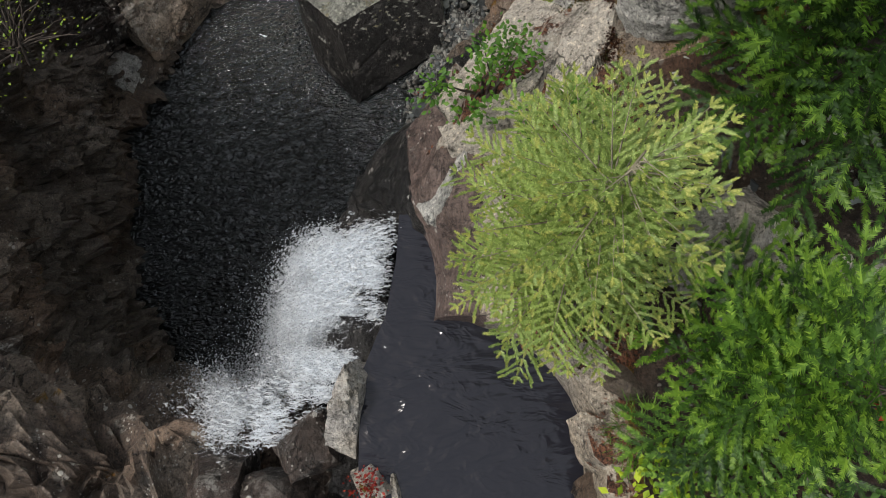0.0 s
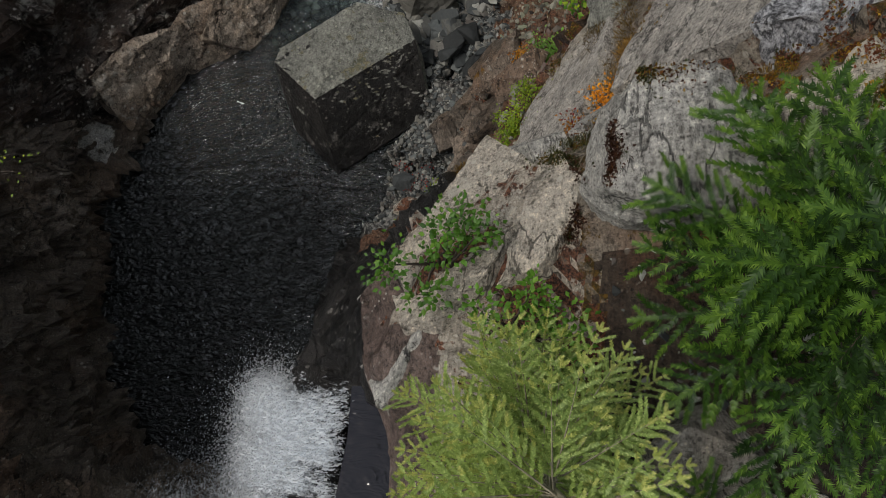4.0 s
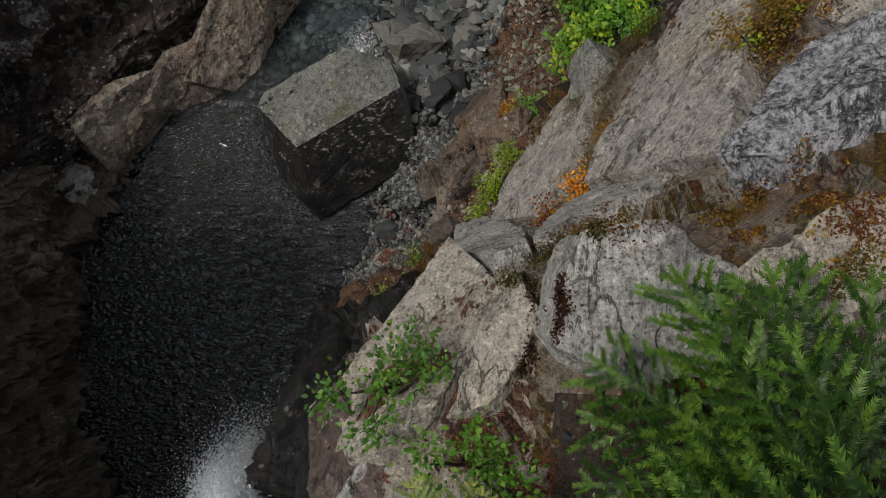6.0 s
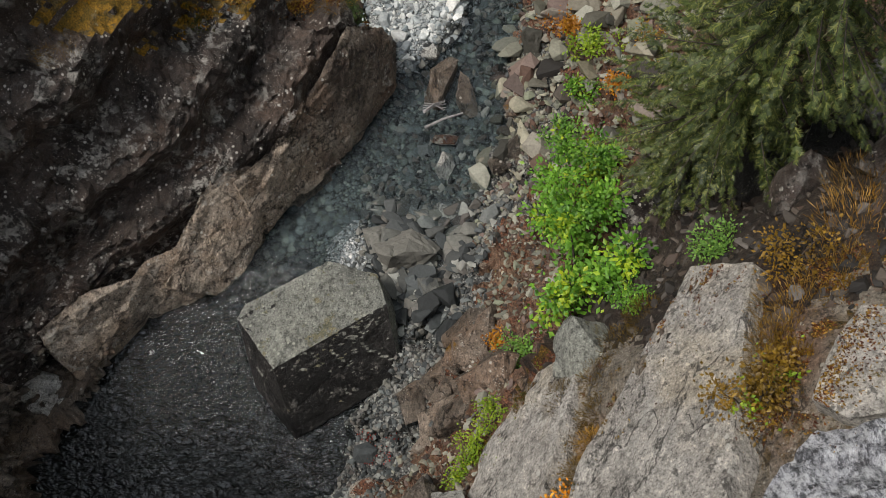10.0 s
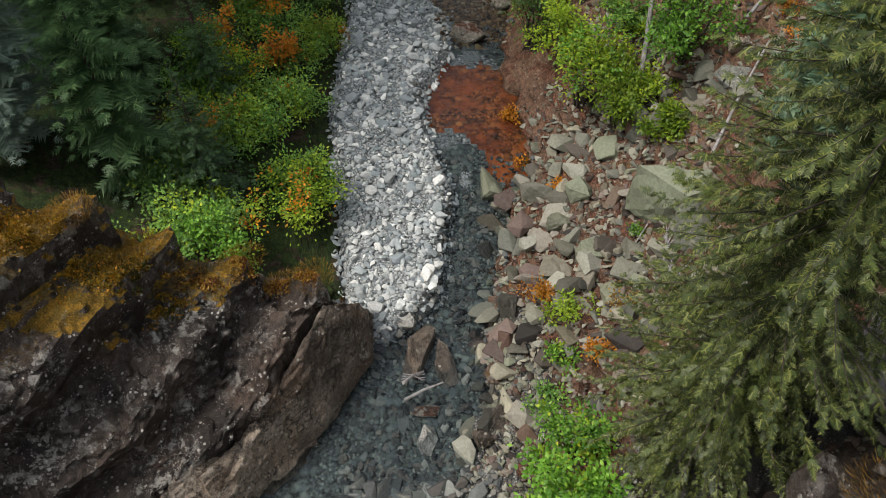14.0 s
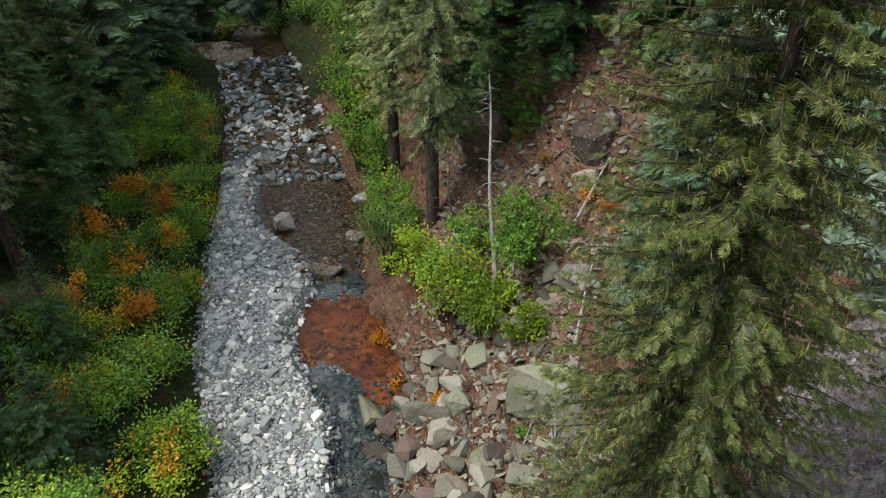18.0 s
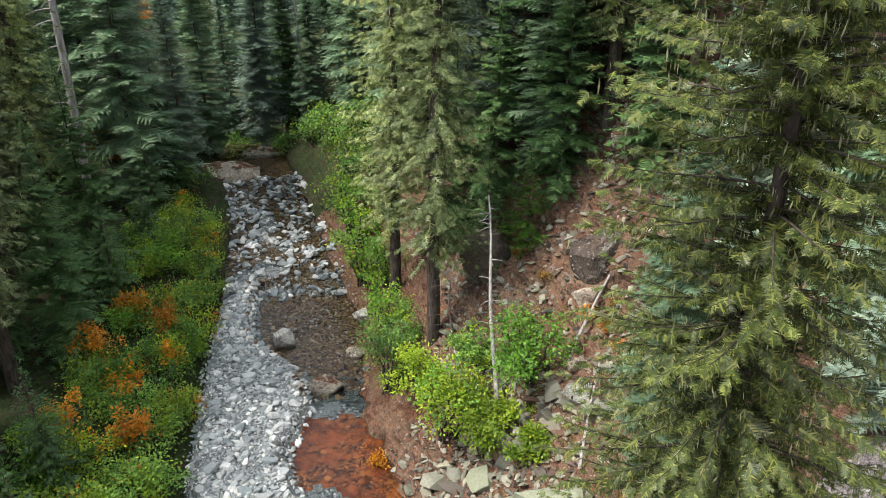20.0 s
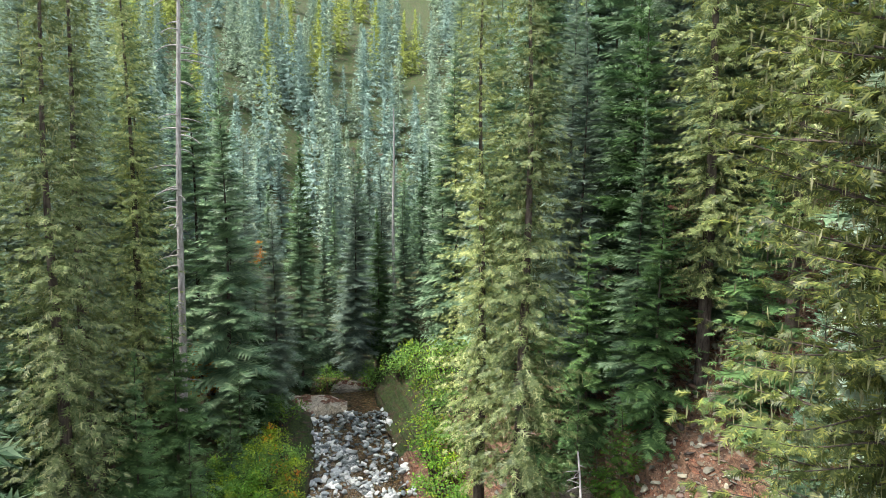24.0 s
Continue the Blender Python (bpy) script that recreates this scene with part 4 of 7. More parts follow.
def bush_meshes(seed, h, r, leaf, n_limb, n_leaf, material, clump=0.3, bark=None, upright=0.6, mix=None):
    """A shrub: forking stems, and leaves in clumps about their ends."""
    rng = np.random.default_rng(seed)
    limbs, tips = [], []
    for _ in range(n_limb):
        az, out = rng.uniform(0, 2 * math.pi), r * math.sqrt(rng.uniform(0.02, 1))
        top = np.array([math.cos(az) * out, math.sin(az) * out, h * rng.uniform(upright, 1.0) * (1 - 0.45 * (out / r) ** 2)])
        foot = rng.normal(0, 0.08 * r, 3) * (1, 1, 0)
        t = np.linspace(0, 1, 6)[:, None]
        path = foot + (top - foot) * t + np.array([0, 0, 0.18 * h]) * (t * (1 - t)) + rng.normal(0, 0.03 * h, (6, 3)) * t
        limbs.append(tube(path, np.linspace(0.008 + 0.012 * h, 0.003, 6), 4))
        tips.append(path[2 + rng.integers(0, 3)])
        tips.append(path[-1])
        tips.append(path[-2] + rng.normal(0, 0.12 * r, 3))
    tips = np.array(tips)
    pick = tips[rng.integers(0, len(tips), n_leaf)]
    at = pick + rng.normal(0, 1, (n_leaf, 3)) * clump * (0.5 + 0.5 * rng.random((n_leaf, 1))) * np.array([1, 1, 0.7])
    at[:, 2] = np.maximum(at[:, 2], 0.03)
    along = unit(at - pick + np.array([0, 0, 0.02])) + rng.normal(0, 0.5, (n_leaf, 3)) + np.array([0, 0, -0.1])
    side = np.cross(along, (0, 0, 1.0)) + rng.normal(0, 0.3, (n_leaf, 3))
    v, f = place_many(LEAF_V, LEAF_F, at, along, side, leaf * rng.uniform(0.6, 1.25, n_leaf))
    idx = None
    mats = [material]
    if mix:
        mats.append(mix[0])
        near = value_noise(at, 2.2 / max(r, 0.3), seed, 2)
        idx = ((near > mix[1]) & (rng.random(n_leaf) < 0.85)).astype(int)
    return [("wood", mesh_of("wood", *merge(*limbs), bark or BARK, None, True)), ("foliage", mesh_of("foliage", v, f, mats, idx))]


def tuft_mesh(seed, r, h, n, material, blade=0.05):
    """A tuft of grass or moss blades."""
    rng = np.random.default_rng(seed)
    a, d = rng.uniform(0, 2 * math.pi, n), r * np.sqrt(rng.random(n))
    at = np.stack([np.cos(a) * d, np.sin(a) * d, np.full(n, -0.03)], 1)
    along = np.stack([np.cos(a) * d / r * 0.7, np.sin(a) * d / r * 0.7, np.full(n, 1.0)], 1) + rng.normal(0, 0.3, (n, 3))
    shape = np.array([(0, -0.5, 0), (0.6, -0.35, 0.05), (1, 0, -0.06), (0.6, 0.35, 0.05)]) * (1, blade / h, 1)
    return mesh_of("blades", *place_many(shape, LEAF_F, at, along, rng.normal(0, 1, (n, 3)), h * rng.uniform(0.5, 1.1, n)), material)


# ---- stones ----
def hull(points, cut=0.0):
    bm = bmesh.new()
    for p in points:
        bm.verts.new(p)
    bmesh.ops.convex_hull(bm, input=bm.verts)
    loose = [v for v in bm.verts if not v.link_faces]
    bmesh.ops.delete(bm, geom=loose, context="VERTS")
    if cut:
        bmesh.ops.bevel(bm, geom=bm.edges[:], offset=cut, segments=1, affect="EDGES", clamp_overlap=True)
    return bm


def stone_mesh(name, seed, size, material, boxy=0.5, cut=0.0, n=16):
    """An angular stone: the hull of points on a rounded box."""
    rng = np.random.default_rng(seed)
    p = rng.normal(0, 1, (n, 3))
    p = unit(p)
    q = p / np.abs(p).max(1, keepdims=True)
    p = (p * (1 - boxy) + q * boxy) * np.array(size) * 0.5 * rng.uniform(0.85, 1.1, (n, 1))
    bm = hull([Vector(v) for v in p], cut)
    bmesh.ops.triangulate(bm, faces=bm.faces[:])
    me = bpy.data.meshes.new(name)
    bm.to_mesh(me)
    bm.free()
    me.materials.append(material)
    return me


def big_rock(name, seed, corners, material, detail=0.12, amp=0.10, block=0.6):
    """A large rock: the hull of its corners, cut fine and broken up."""
    bm = hull([Vector(c) for c in corners])
    bmesh.ops.triangulate(bm, faces=bm.faces[:])
    for _ in range(9):
        long = [e for e in bm.edges if e.calc_length() > detail * 1.6]
        if not long:
            break
        bmesh.ops.subdivide_edges(bm, edges=long, cuts=1, use_grid_fill=False)
        bmesh.ops.triangulate(bm, faces=bm.faces[:])
    bm.normal_update()
    v = np.array([u.co for u in bm.verts])
    n = np.array([u.normal for u in bm.verts])
    a1, c1 = block_noise(v, block, seed, (1, 1.5, 0.8), (15, 25, 40))
    a2, c2 = block_noise(v, block * 0.35, seed + 2)
    a3, c3 = block_noise(v, block * 0.13, seed + 4, (1, 1.4, 1), (30, 10, 50))
    off = amp * (0.9 * a1 + 0.45 * a2 + 0.22 * a3 - 0.5 * (1 - c1) - 0.3 * (1 - c2) - 0.1 * (1 - c3) + 0.5 * value_noise(v, 1.2, seed, 5))
    v = v + n * off[:, None]
    for u, c in zip(bm.verts, v):
        u.co = c
    me = bpy.data.meshes.new(name)
    bm.to_mesh(me)
    bm.free()
    me.materials.append(material)
    return me


def joined_stones(name, seed, shapes, places, material):
    """Many stones in one mesh. places: x, y, z, size, squash."""
    rng = np.random.default_rng(seed)
    vs, fs, k = [], [], 0
    for x, y, z, s, q in places:
        me = shapes[rng.integers(0, len(shapes))]
        r = np.array(Euler(rng.uniform(0, 6.28, 3) * (0.12, 0.12, 1)).to_matrix())
        v = (me[0] * (s * rng.uniform(0.8, 1.25), s * rng.uniform(0.7, 1.1), s * q)) @ r.T + (x, y, z)
        vs.append(v)
        fs.append(me[1] + k)
        k += len(v)
    return mesh_of(name, np.concatenate(vs), np.concatenate(fs), material)


def mesh_arrays(me):
    v = np.array([u.co for u in me.vertices])
    f = np.array([p.vertices for p in me.polygons])
    return v, f

# ---- large rocks ----
def slab(points, material, label, raise_by=0.12, thick=0.45, seed=1, detail=0.07, amp=0.024, group="rock slabs of the gorge side"):
    """A flat plate of rock: the outline laid into its own plane, with thickness."""
    p = np.array(points, float)
    c = p.mean(0)
    n = np.linalg.svd(p - c)[2][2]
    n = n * np.sign(n[2])
    q = p - c - ((p - c) @ n)[:, None] * n
    rng = np.random.default_rng(seed)
    top = q + n * raise_by + rng.normal(0, 0.015, (len(q), 1)) * n
    low = q * 1.06 - n * thick
    me = big_rock("rock_slab", seed, list(top) + list(low), material, detail, amp, 0.7)
    return thing("rock_slab", *c, label, "rock slab", group, me=me)


def rock_at(x, y, size, material, label, seed, turn=0.0, sink=0.25, group="", name="rock", boxy=0.6, z=None, tilt=(0, 0), detail=None):
    zz = drop(x, y)[0] if z is None else z
    rng = np.random.default_rng(seed)
    p = unit(rng.normal(0, 1, (15, 3)))
    p = (p * (1 - boxy) + p / np.abs(p).max(1, keepdims=True) * boxy) * np.array(size) * 0.5
    me = big_rock(name, seed, p, material, detail or max(size) / 14, max(size) * 0.022, max(size) * 0.45)
    ob = thing(name, x, y, zz + size[2] * (0.5 - sink), label, "rock", group, me=me)
    ob.matrix_basis = pose(x, y, zz + size[2] * (0.5 - sink), tilt[0], tilt[1], turn)
    return ob


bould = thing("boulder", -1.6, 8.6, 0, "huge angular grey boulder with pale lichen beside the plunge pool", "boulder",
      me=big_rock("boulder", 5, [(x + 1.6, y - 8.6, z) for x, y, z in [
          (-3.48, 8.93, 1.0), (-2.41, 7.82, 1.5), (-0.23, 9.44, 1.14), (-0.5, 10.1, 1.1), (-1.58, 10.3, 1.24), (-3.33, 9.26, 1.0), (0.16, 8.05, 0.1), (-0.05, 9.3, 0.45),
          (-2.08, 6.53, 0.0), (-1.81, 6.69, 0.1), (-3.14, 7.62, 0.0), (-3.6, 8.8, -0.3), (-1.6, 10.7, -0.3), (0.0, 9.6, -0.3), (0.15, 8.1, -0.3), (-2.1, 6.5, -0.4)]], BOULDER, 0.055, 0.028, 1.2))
bould.data.materials.append(ROCK_WET)  # its steep front, left-hand and lowest faces take this black rock
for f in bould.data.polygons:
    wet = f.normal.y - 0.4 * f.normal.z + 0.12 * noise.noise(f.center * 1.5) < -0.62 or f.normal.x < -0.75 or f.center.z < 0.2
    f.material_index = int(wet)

slab([(1.75, 5.54, 4.6), (2.03, 6.28, 4.4), (2.45, 6.73, 5.3), (2.73, 7.47, 4.9), (3.22, 7.62, 5.9), (3.04, 7.08, 6.3), (2.77, 6.54, 6.2), (2.67, 5.63, 6.8), (2.19, 5.26, 6.5)],
     ROCK_GREY, "grey lichen-flecked rock slab below a strip of golden moss", seed=11)
slab([(2.85, 5.37, 7.5), (3.09, 5.94, 7.3), (3.43, 6.69, 7.6), (3.71, 7.39, 7.6), (4.47, 8.42, 7.4), (4.8, 8.19, 8.4), (4.4, 7.38, 8.7), (4.15, 6.47, 9.0), (4.06, 5.89, 9.4), (3.56, 5.14, 9.9),
      (3.24, 5.25, 8.7)], ROCK_GREY, "broad sloping grey rock slab with a crack across it", 0.2, 0.5, seed=12)
slab([(4.6, 6.5, 9.6), (4.8, 7.0, 9.6), (5.1, 7.4, 9.7), (5.7, 7.2, 10.2), (5.6, 6.5, 10.5), (4.73, 6.35, 9.9)], ROCK_GREY, "grey rock slab above a rusty grass gully", 0.2, seed=13)
slab([(3.5, 4.7, 10.1), (3.75, 5.25, 10.1), (4.2, 5.85, 9.8), (4.55, 6.15, 9.8), (5.3, 6.2, 10.4), (4.6, 5.0, 11.2), (4.0, 4.8, 10.95), (3.75, 4.6, 10.7)], ROCK_SILVER,
     "silvery streaked rock slab with dark wet bands", 0.3, 0.6, seed=14, amp=0.05)
slab([(1.94, 4.59, 8.3), (2.51, 4.95, 7.5), (2.88, 5.25, 7.6), (3.4, 5.15, 8.9), (2.86, 4.75, 8.6), (2.33, 4.4, 8.8), (1.9, 4.3, 8.9)], PALE_RIB, "pale grey rock ledge under the mossy shelf", 0.22, seed=15)
slab([(1.11, 5.5, 4.2), (1.59, 5.5, 4.6), (1.9, 4.7, 7.6), (1.8, 4.25, 9.0), (1.41, 4.1, 9.1), (1.06, 4.4, 7.4)], PALE_RIB, "pale wedge of rock running down the gorge side", 0.16, seed=16)
slab([(-0.12, 2.85, 9.0), (0.11, 3.3, 8.9), (0.65, 3.95, 8.8), (1.13, 4.3, 8.3), (1.44, 3.95, 9.3), (1.3, 3.42, 9.55), (0.9, 2.6, 9.6), (0.5, 2.2, 9.5), (0.1, 2.2, 9.5)], ROCK_RIM,
     "tan-grey rock slab blotched with lichen at the gorge rim", 0.14, 0.6, seed=17, detail=0.06)
slab([(1.48, 3.9, 9.4), (1.68, 3.98, 9.5), (1.82, 3.6, 9.8), (1.7, 3.2, 9.9), (1.45, 2.7, 9.8), (1.02, 2.6, 9.65)], ROCK_RIM, "tan rock plate beside a straight joint", 0.16, 0.5, seed=18, detail=0.06)
slab([(-0.2, 2.85, 8.6), (0.42, 2.75, 9.45), (0.5, 2.47, 9.5), (0.12, 1.89, 9.5), (-0.1, 1.48, 9.45), (-0.42, 2.0, 8.8), (-0.4, 2.6, 8.4)], PALE_RIB, "smooth grey rock shoulder above the fall", 0.1, 0.6, seed=19)
slab([(3.0, 3.65, 11.2), (3.3, 3.95, 11.4), (3.83, 4.15, 11.2), (4.3, 3.9, 11.5), (4.1, 3.2, 11.8), (3.4, 3.0, 11.5), (3.0, 3.2, 11.3)], ROCK_RIM, "pinkish grey rock block with mossy joints", 0.35, 0.7, seed=20, amp=0.06)
slab([(4.5, 4.3, 11.5), (5.2, 4.6, 12), (5.6, 3.6, 12.3), (4.6, 3.3, 12)], ROCK_SILVER, "silvery grey rock block above the ledge", 0.3, 0.7, seed=21, amp=0.06)
thing("perched_boulder", 2.35, 3.62, 9.8, "large pale grey boulder perched on the mossy rock shelf", "boulder",
      me=big_rock("perched_boulder", 22, [(-0.62, 0.1, 1.2), (-0.4, 0.5, 1.45), (0.1, 0.5, 1.6), (0.6, 0.2, 1.5), (0.7, -0.2, 1.45), (0.62, -0.55, 1.4), (-0.25, -0.6, 1.55), (-0.66, -0.35, 1.15),
                                          (-0.7, -0.2, 0.4), (-0.5, 0.55, 0.3), (0.4, 0.6, -0.1), (0.75, 0.0, -0.2), (0.6, -0.6, -0.2), (-0.4, -0.5, 0.0)], PALE_RIB, 0.05, 0.035, 0.5))
def rib(corners, label, seed, material, amp=0.07):
    """A long rib of bedrock along the foot of the cliff."""
    c = np.array(corners).mean(0)
    deep = [(x - 0.7, y + 0.3, min(z, 0.6) - 1.3) for x, y, z in corners]
    return thing("rock_rib", *c, label, "rock", "ribs of the left cliff", me=big_rock("rock_rib", seed, np.array(list(corners) + deep) - c, material, 0.085, amp, 0.85))


rib([(-0.6, 16.9, 0.0), (-0.6, 15.5, -0.1), (-1.66, 13.6, -0.1), (-2.3, 13.0, 0.0), (-0.95, 16.2, 1.7), (-1.6, 15.7, 2.3), (-2.1, 14.3, 1.7), (-2.75, 13.4, 1.5)], "pale lichened rib of rock along the cliff's edge", 23, ROCK_LEFT)
rib([(-1.7, 13.7, 0.0), (-2.38, 12.7, -0.1), (-3.2, 11.9, -0.1), (-2.1, 14.0, 1.2), (-2.9, 13.0, 1.3), (-3.4, 12.1, 0.9), (-3.0, 13.6, 1.7)], "pinkish brown rib of rock above the channel", 24, ROCK_RIB)
rib([(-3.46, 11.2, -0.1), (-3.8, 10.3, -0.1), (-4.3, 9.7, -0.1), (-3.6, 12.6, 1.2), (-4.2, 12.4, 1.7), (-4.9, 10.8, 1.3), (-5.2, 9.6, 0.9), (-3.5, 11.8, 0.6)], "pale tan slab-like rib with a long crack", 26, ROCK_RIB, 0.05)
rib([(-4.3, 9.8, -0.1), (-5.0, 9.4, -0.1), (-5.7, 9.0, -0.1), (-4.9, 10.6, 1.1), (-5.6, 10.0, 1.3), (-6.2, 9.3, 1.0), (-4.2, 10.5, 0.5)], "tan rib of rock between water and cliff", 30, ROCK_RIB, 0.06)
rib([(-2.9, 12.3, -0.1), (-3.4, 11.4, -0.1), (-3.3, 12.8, 1.3), (-3.9, 12.0, 1.4), (-2.6, 13.0, 0.8), (-3.6, 11.5, 0.6)], "pinkish grey rib of rock with a dark seam", 31, ROCK_RIB, 0.06)
rib([(-5.6, 9.3, -0.1), (-5.3, 9.9, 0.5), (-6.4, 8.3, 0.0), (-6.7, 8.5, 0.7), (-6.8, 9.1, 1.6), (-5.6, 9.8, 1.2), (-7.4, 8.2, 1.7), (-6.9, 7.4, 0.1)], "grey and tan faceted rib at the pool's edge", 27, ROCK_RIB)
rib([(-6.9, 7.5, 0.0), (-7.55, 6.2, -0.1), (-7.7, 7.4, 1.0), (-8.2, 6.6, 0.7), (-8.5, 5.7, 0.1), (-8.4, 7.6, 1.5)], "pale grey wedge of rock at the pool's edge", 28, PALE_RIB)
rib([(-7.7, 4.4, 0.0), (-7.7, 3.4, 0.0), (-7.9, 4.2, 0.9), (-8.3, 3.6, 1.2), (-8.2, 4.8, 0.6)], "small pale rock standing at the pool's edge", 29, ROCK_LEFT)
slab([(7.0, 10.6, 7.3), (7.2, 11.5, 6.9), (8.0, 12.6, 7.3), (8.9, 13.5, 7.9), (9.9, 13.3, 9.2), (9.2, 11.2, 9.9), (7.8, 9.9, 9.6)], ROCK_PURPLE, "grey-purple lichen-speckled cliff beside the old spruce", 0.35, 1.0, seed=25, amp=0.09)
thing("rock_shoulder", 0, 0, 0, "black wet rounded rock wall falling to the plunge pool", "rock",
      me=big_rock("rock_shoulder", 41, [(-0.15, 2.95, 9.0), (-0.39, 2.6, 9.0), (-0.36, 1.92, 9.15), (-0.1, 1.5, 9.15), (-0.46, 1.68, 9.0), (-0.85, 3.0, 7.3), (-1.0, 2.2, 8.0), (-1.55, 2.7, 5.5), (-1.8, 3.0, 3.0),
                                         (-1.3, 3.9, 3.0), (-0.8, 3.8, 5.0), (-1.9, 3.1, -0.2), (-1.5, 4.2, -0.2), (-1.4, 2.0, 6.0), (-1.8, 1.9, -0.2), (0.0, 4.0, -0.2), (0.2, 2.5, 8.4), (0.0, 1.6, 4.0)], ROCK_WET, 0.09, 0.06, 1.3))
thing("rock_ledge", 0, 0, 0, "smooth brown water-worn ledge beside the lip of the fall", "rock",
      me=big_rock("rock_ledge", 42, [(-0.38, 2.6, 9.12), (-0.15, 2.95, 9.25), (-0.34, 1.95, 9.2), (-0.12, 1.44, 9.22), (0.02, 0.84, 9.2), (0.28, 0.6, 9.25), (0.7, 0.45, 9.3), (0.75, 0.75, 9.5), (0.4, 1.4, 9.6), (0.3, 2.3, 9.55),
                                      (-0.4, 2.6, 8.5), (-0.3, 1.6, 8.5), (0.0, 0.75, 8.6), (0.8, 0.35, 8.6), (0.6, 2.4, 8.6)], ROCK_BROWN, 0.06, 0.04, 0.8))
thing("splitter_rock", 0, 0, 0, "black wet rock hump that parts the fall", "rock",
      me=big_rock("splitter_rock", 43, [(-0.6, 0.55, 8.95), (-0.5, 0.3, 9.02), (-0.72, 0.2, 8.98), (-0.95, 0.45, 8.8), (-1.3, 0.42, 8.4), (-1.35, 0.2, 8.35), (-1.0, 0.1, 8.7), (-0.5, 0.65, 8.2), (-1.4, 0.6, 7.4), (-1.4, 0.1, 7.4), (-0.5, 0.0, 8.2)], ROCK_WET, 0.04, 0.035, 0.4))
# rocks round the upper pool and at its lip
for k, (x, y, z, sx, sy, sz, turn, mat, words) in enumerate([
        (0.95, 0.48, 9.45, 0.55, 0.5, 0.7, 15, ROCK_TERRACE, "lichened block beside the upper pool"),
        (1.35, 0.28, 9.5, 0.6, 0.5, 0.7, -20, ROCK_TERRACE, "lichened block beside the upper pool"),
        (1.6, -0.12, 9.5, 0.5, 0.55, 0.8, 30, ROCK_DARK, "brown block with a red stain beside the upper pool"),
        (1.62, -0.72, 9.45, 0.95, 0.5, 0.8, -38, ROCK_TERRACE, "long lichened block at the pool's edge"),
        (1.55, -1.15, 9.2, 0.5, 0.4, 0.5, -20, ROCK_DARK, "dark block at the pool's edge"),
        (-0.98, -0.45, 9.0, 0.35, 1.1, 0.9, -12, ROCK_GREY, "narrow lichened rock ridge between pool and fall"),
        (-0.75, -1.1, 9.0, 0.4, 0.35, 0.7, 20, ROCK_GREY, "small grey rock with a red plant on it"),
        (-0.5, -1.15, 9.0, 0.35, 0.3, 0.6, -20, ROCK_GREY, "small grey rock in the pool"),
        (-1.5, -0.85, 8.35, 0.8, 0.9, 1.2, -10, ROCK_CLIFF, "brown wet rock ledge under the lower fall"),
        (-1.75, -1.4, 8.2, 1.0, 0.6, 1.2, 0, ROCK_CLIFF, "dark blocky rock below the pool"),
        (-2.5, -1.3, 8.0, 0.7, 0.9, 1.4, 20, ROCK_CLIFF, "dark rock beside the lower fall"),
        (2.5, 1.2, 10.4, 0.8, 0.6, 0.8, 25, ROCK_GREY, "square grey block in dark litter"),
        (2.8, 0.8, 10.5, 0.55, 0.35, 0.5, -20, ROCK_GREY, "flat grey block in dark litter"),
        (2.2, 0.85, 10.15, 0.5, 0.3, 0.3, -35, ROCK_GREY, "grey slab leaning in the litter"),
        (3.25, 0.79, 10.7, 0.2, 0.3, 0.25, 5, ROCK_GREY, "small squared stone in dark litter"),
        (3.48, 0.73, 10.75, 0.2, 0.3, 0.25, 8, ROCK_GREY, "small squared stone in dark litter"),
        (3.7, 0.6, 10.8, 0.3, 0.2, 0.25, 15, ROCK_GREY, "small squared stone in dark litter")]):
    rock_at(x, y, (sx * 1.15, sy * 1.15, sz), mat, words, 60 + k, turn, 0.5, "rocks round the upper pool", z=z + (0.12 if x > 0 else 0.0), boxy=0.62, detail=0.05)
# the overhang over the left of the gorge
rock_at(-7.9, 4.6, (3.6, 4.2, 1.6), ROCK_DARK, "dark rock ledge overhanging the pool", 90, 0, 0.5, z=7.6)

# dark broken rocks on the ledge about the old spruce
drng = np.random.default_rng(17)
for k in range(16):
    x, y = drng.uniform(4.6, 7.6), drng.uniform(8.8, 12.6)
    sz = drng.uniform(0.5, 1.3)
    rock_at(x, y, (sz * 1.3, sz, sz * 0.8), (ROCK_CLIFF, ROCK_WET, ROCK_CLIFF)[k % 3], "dark broken rock in rusty litter under the spruce", 220 + k, drng.uniform(0, 90), 0.35, "dark rocks under the spruce", tilt=(drng.uniform(-20, 20), -25))

for k in range(18):
    y = drng.uniform(5.2, 9.6)
    x = float(RIGHT[1][0](y)) + drng.uniform(-0.1, 1.0)
    sz = drng.uniform(0.4, 0.95)
    rock_at(x, y, (sz * 1.7, sz * 0.8, sz * 0.6), (ROCK_LEFT, ROCK_DARK)[k % 2], "dark brown layered bedrock between beach and slab", 250 + k, 42 + drng.uniform(-15, 15), 0.4, "brown bedrock of the bank", tilt=(0, -28))

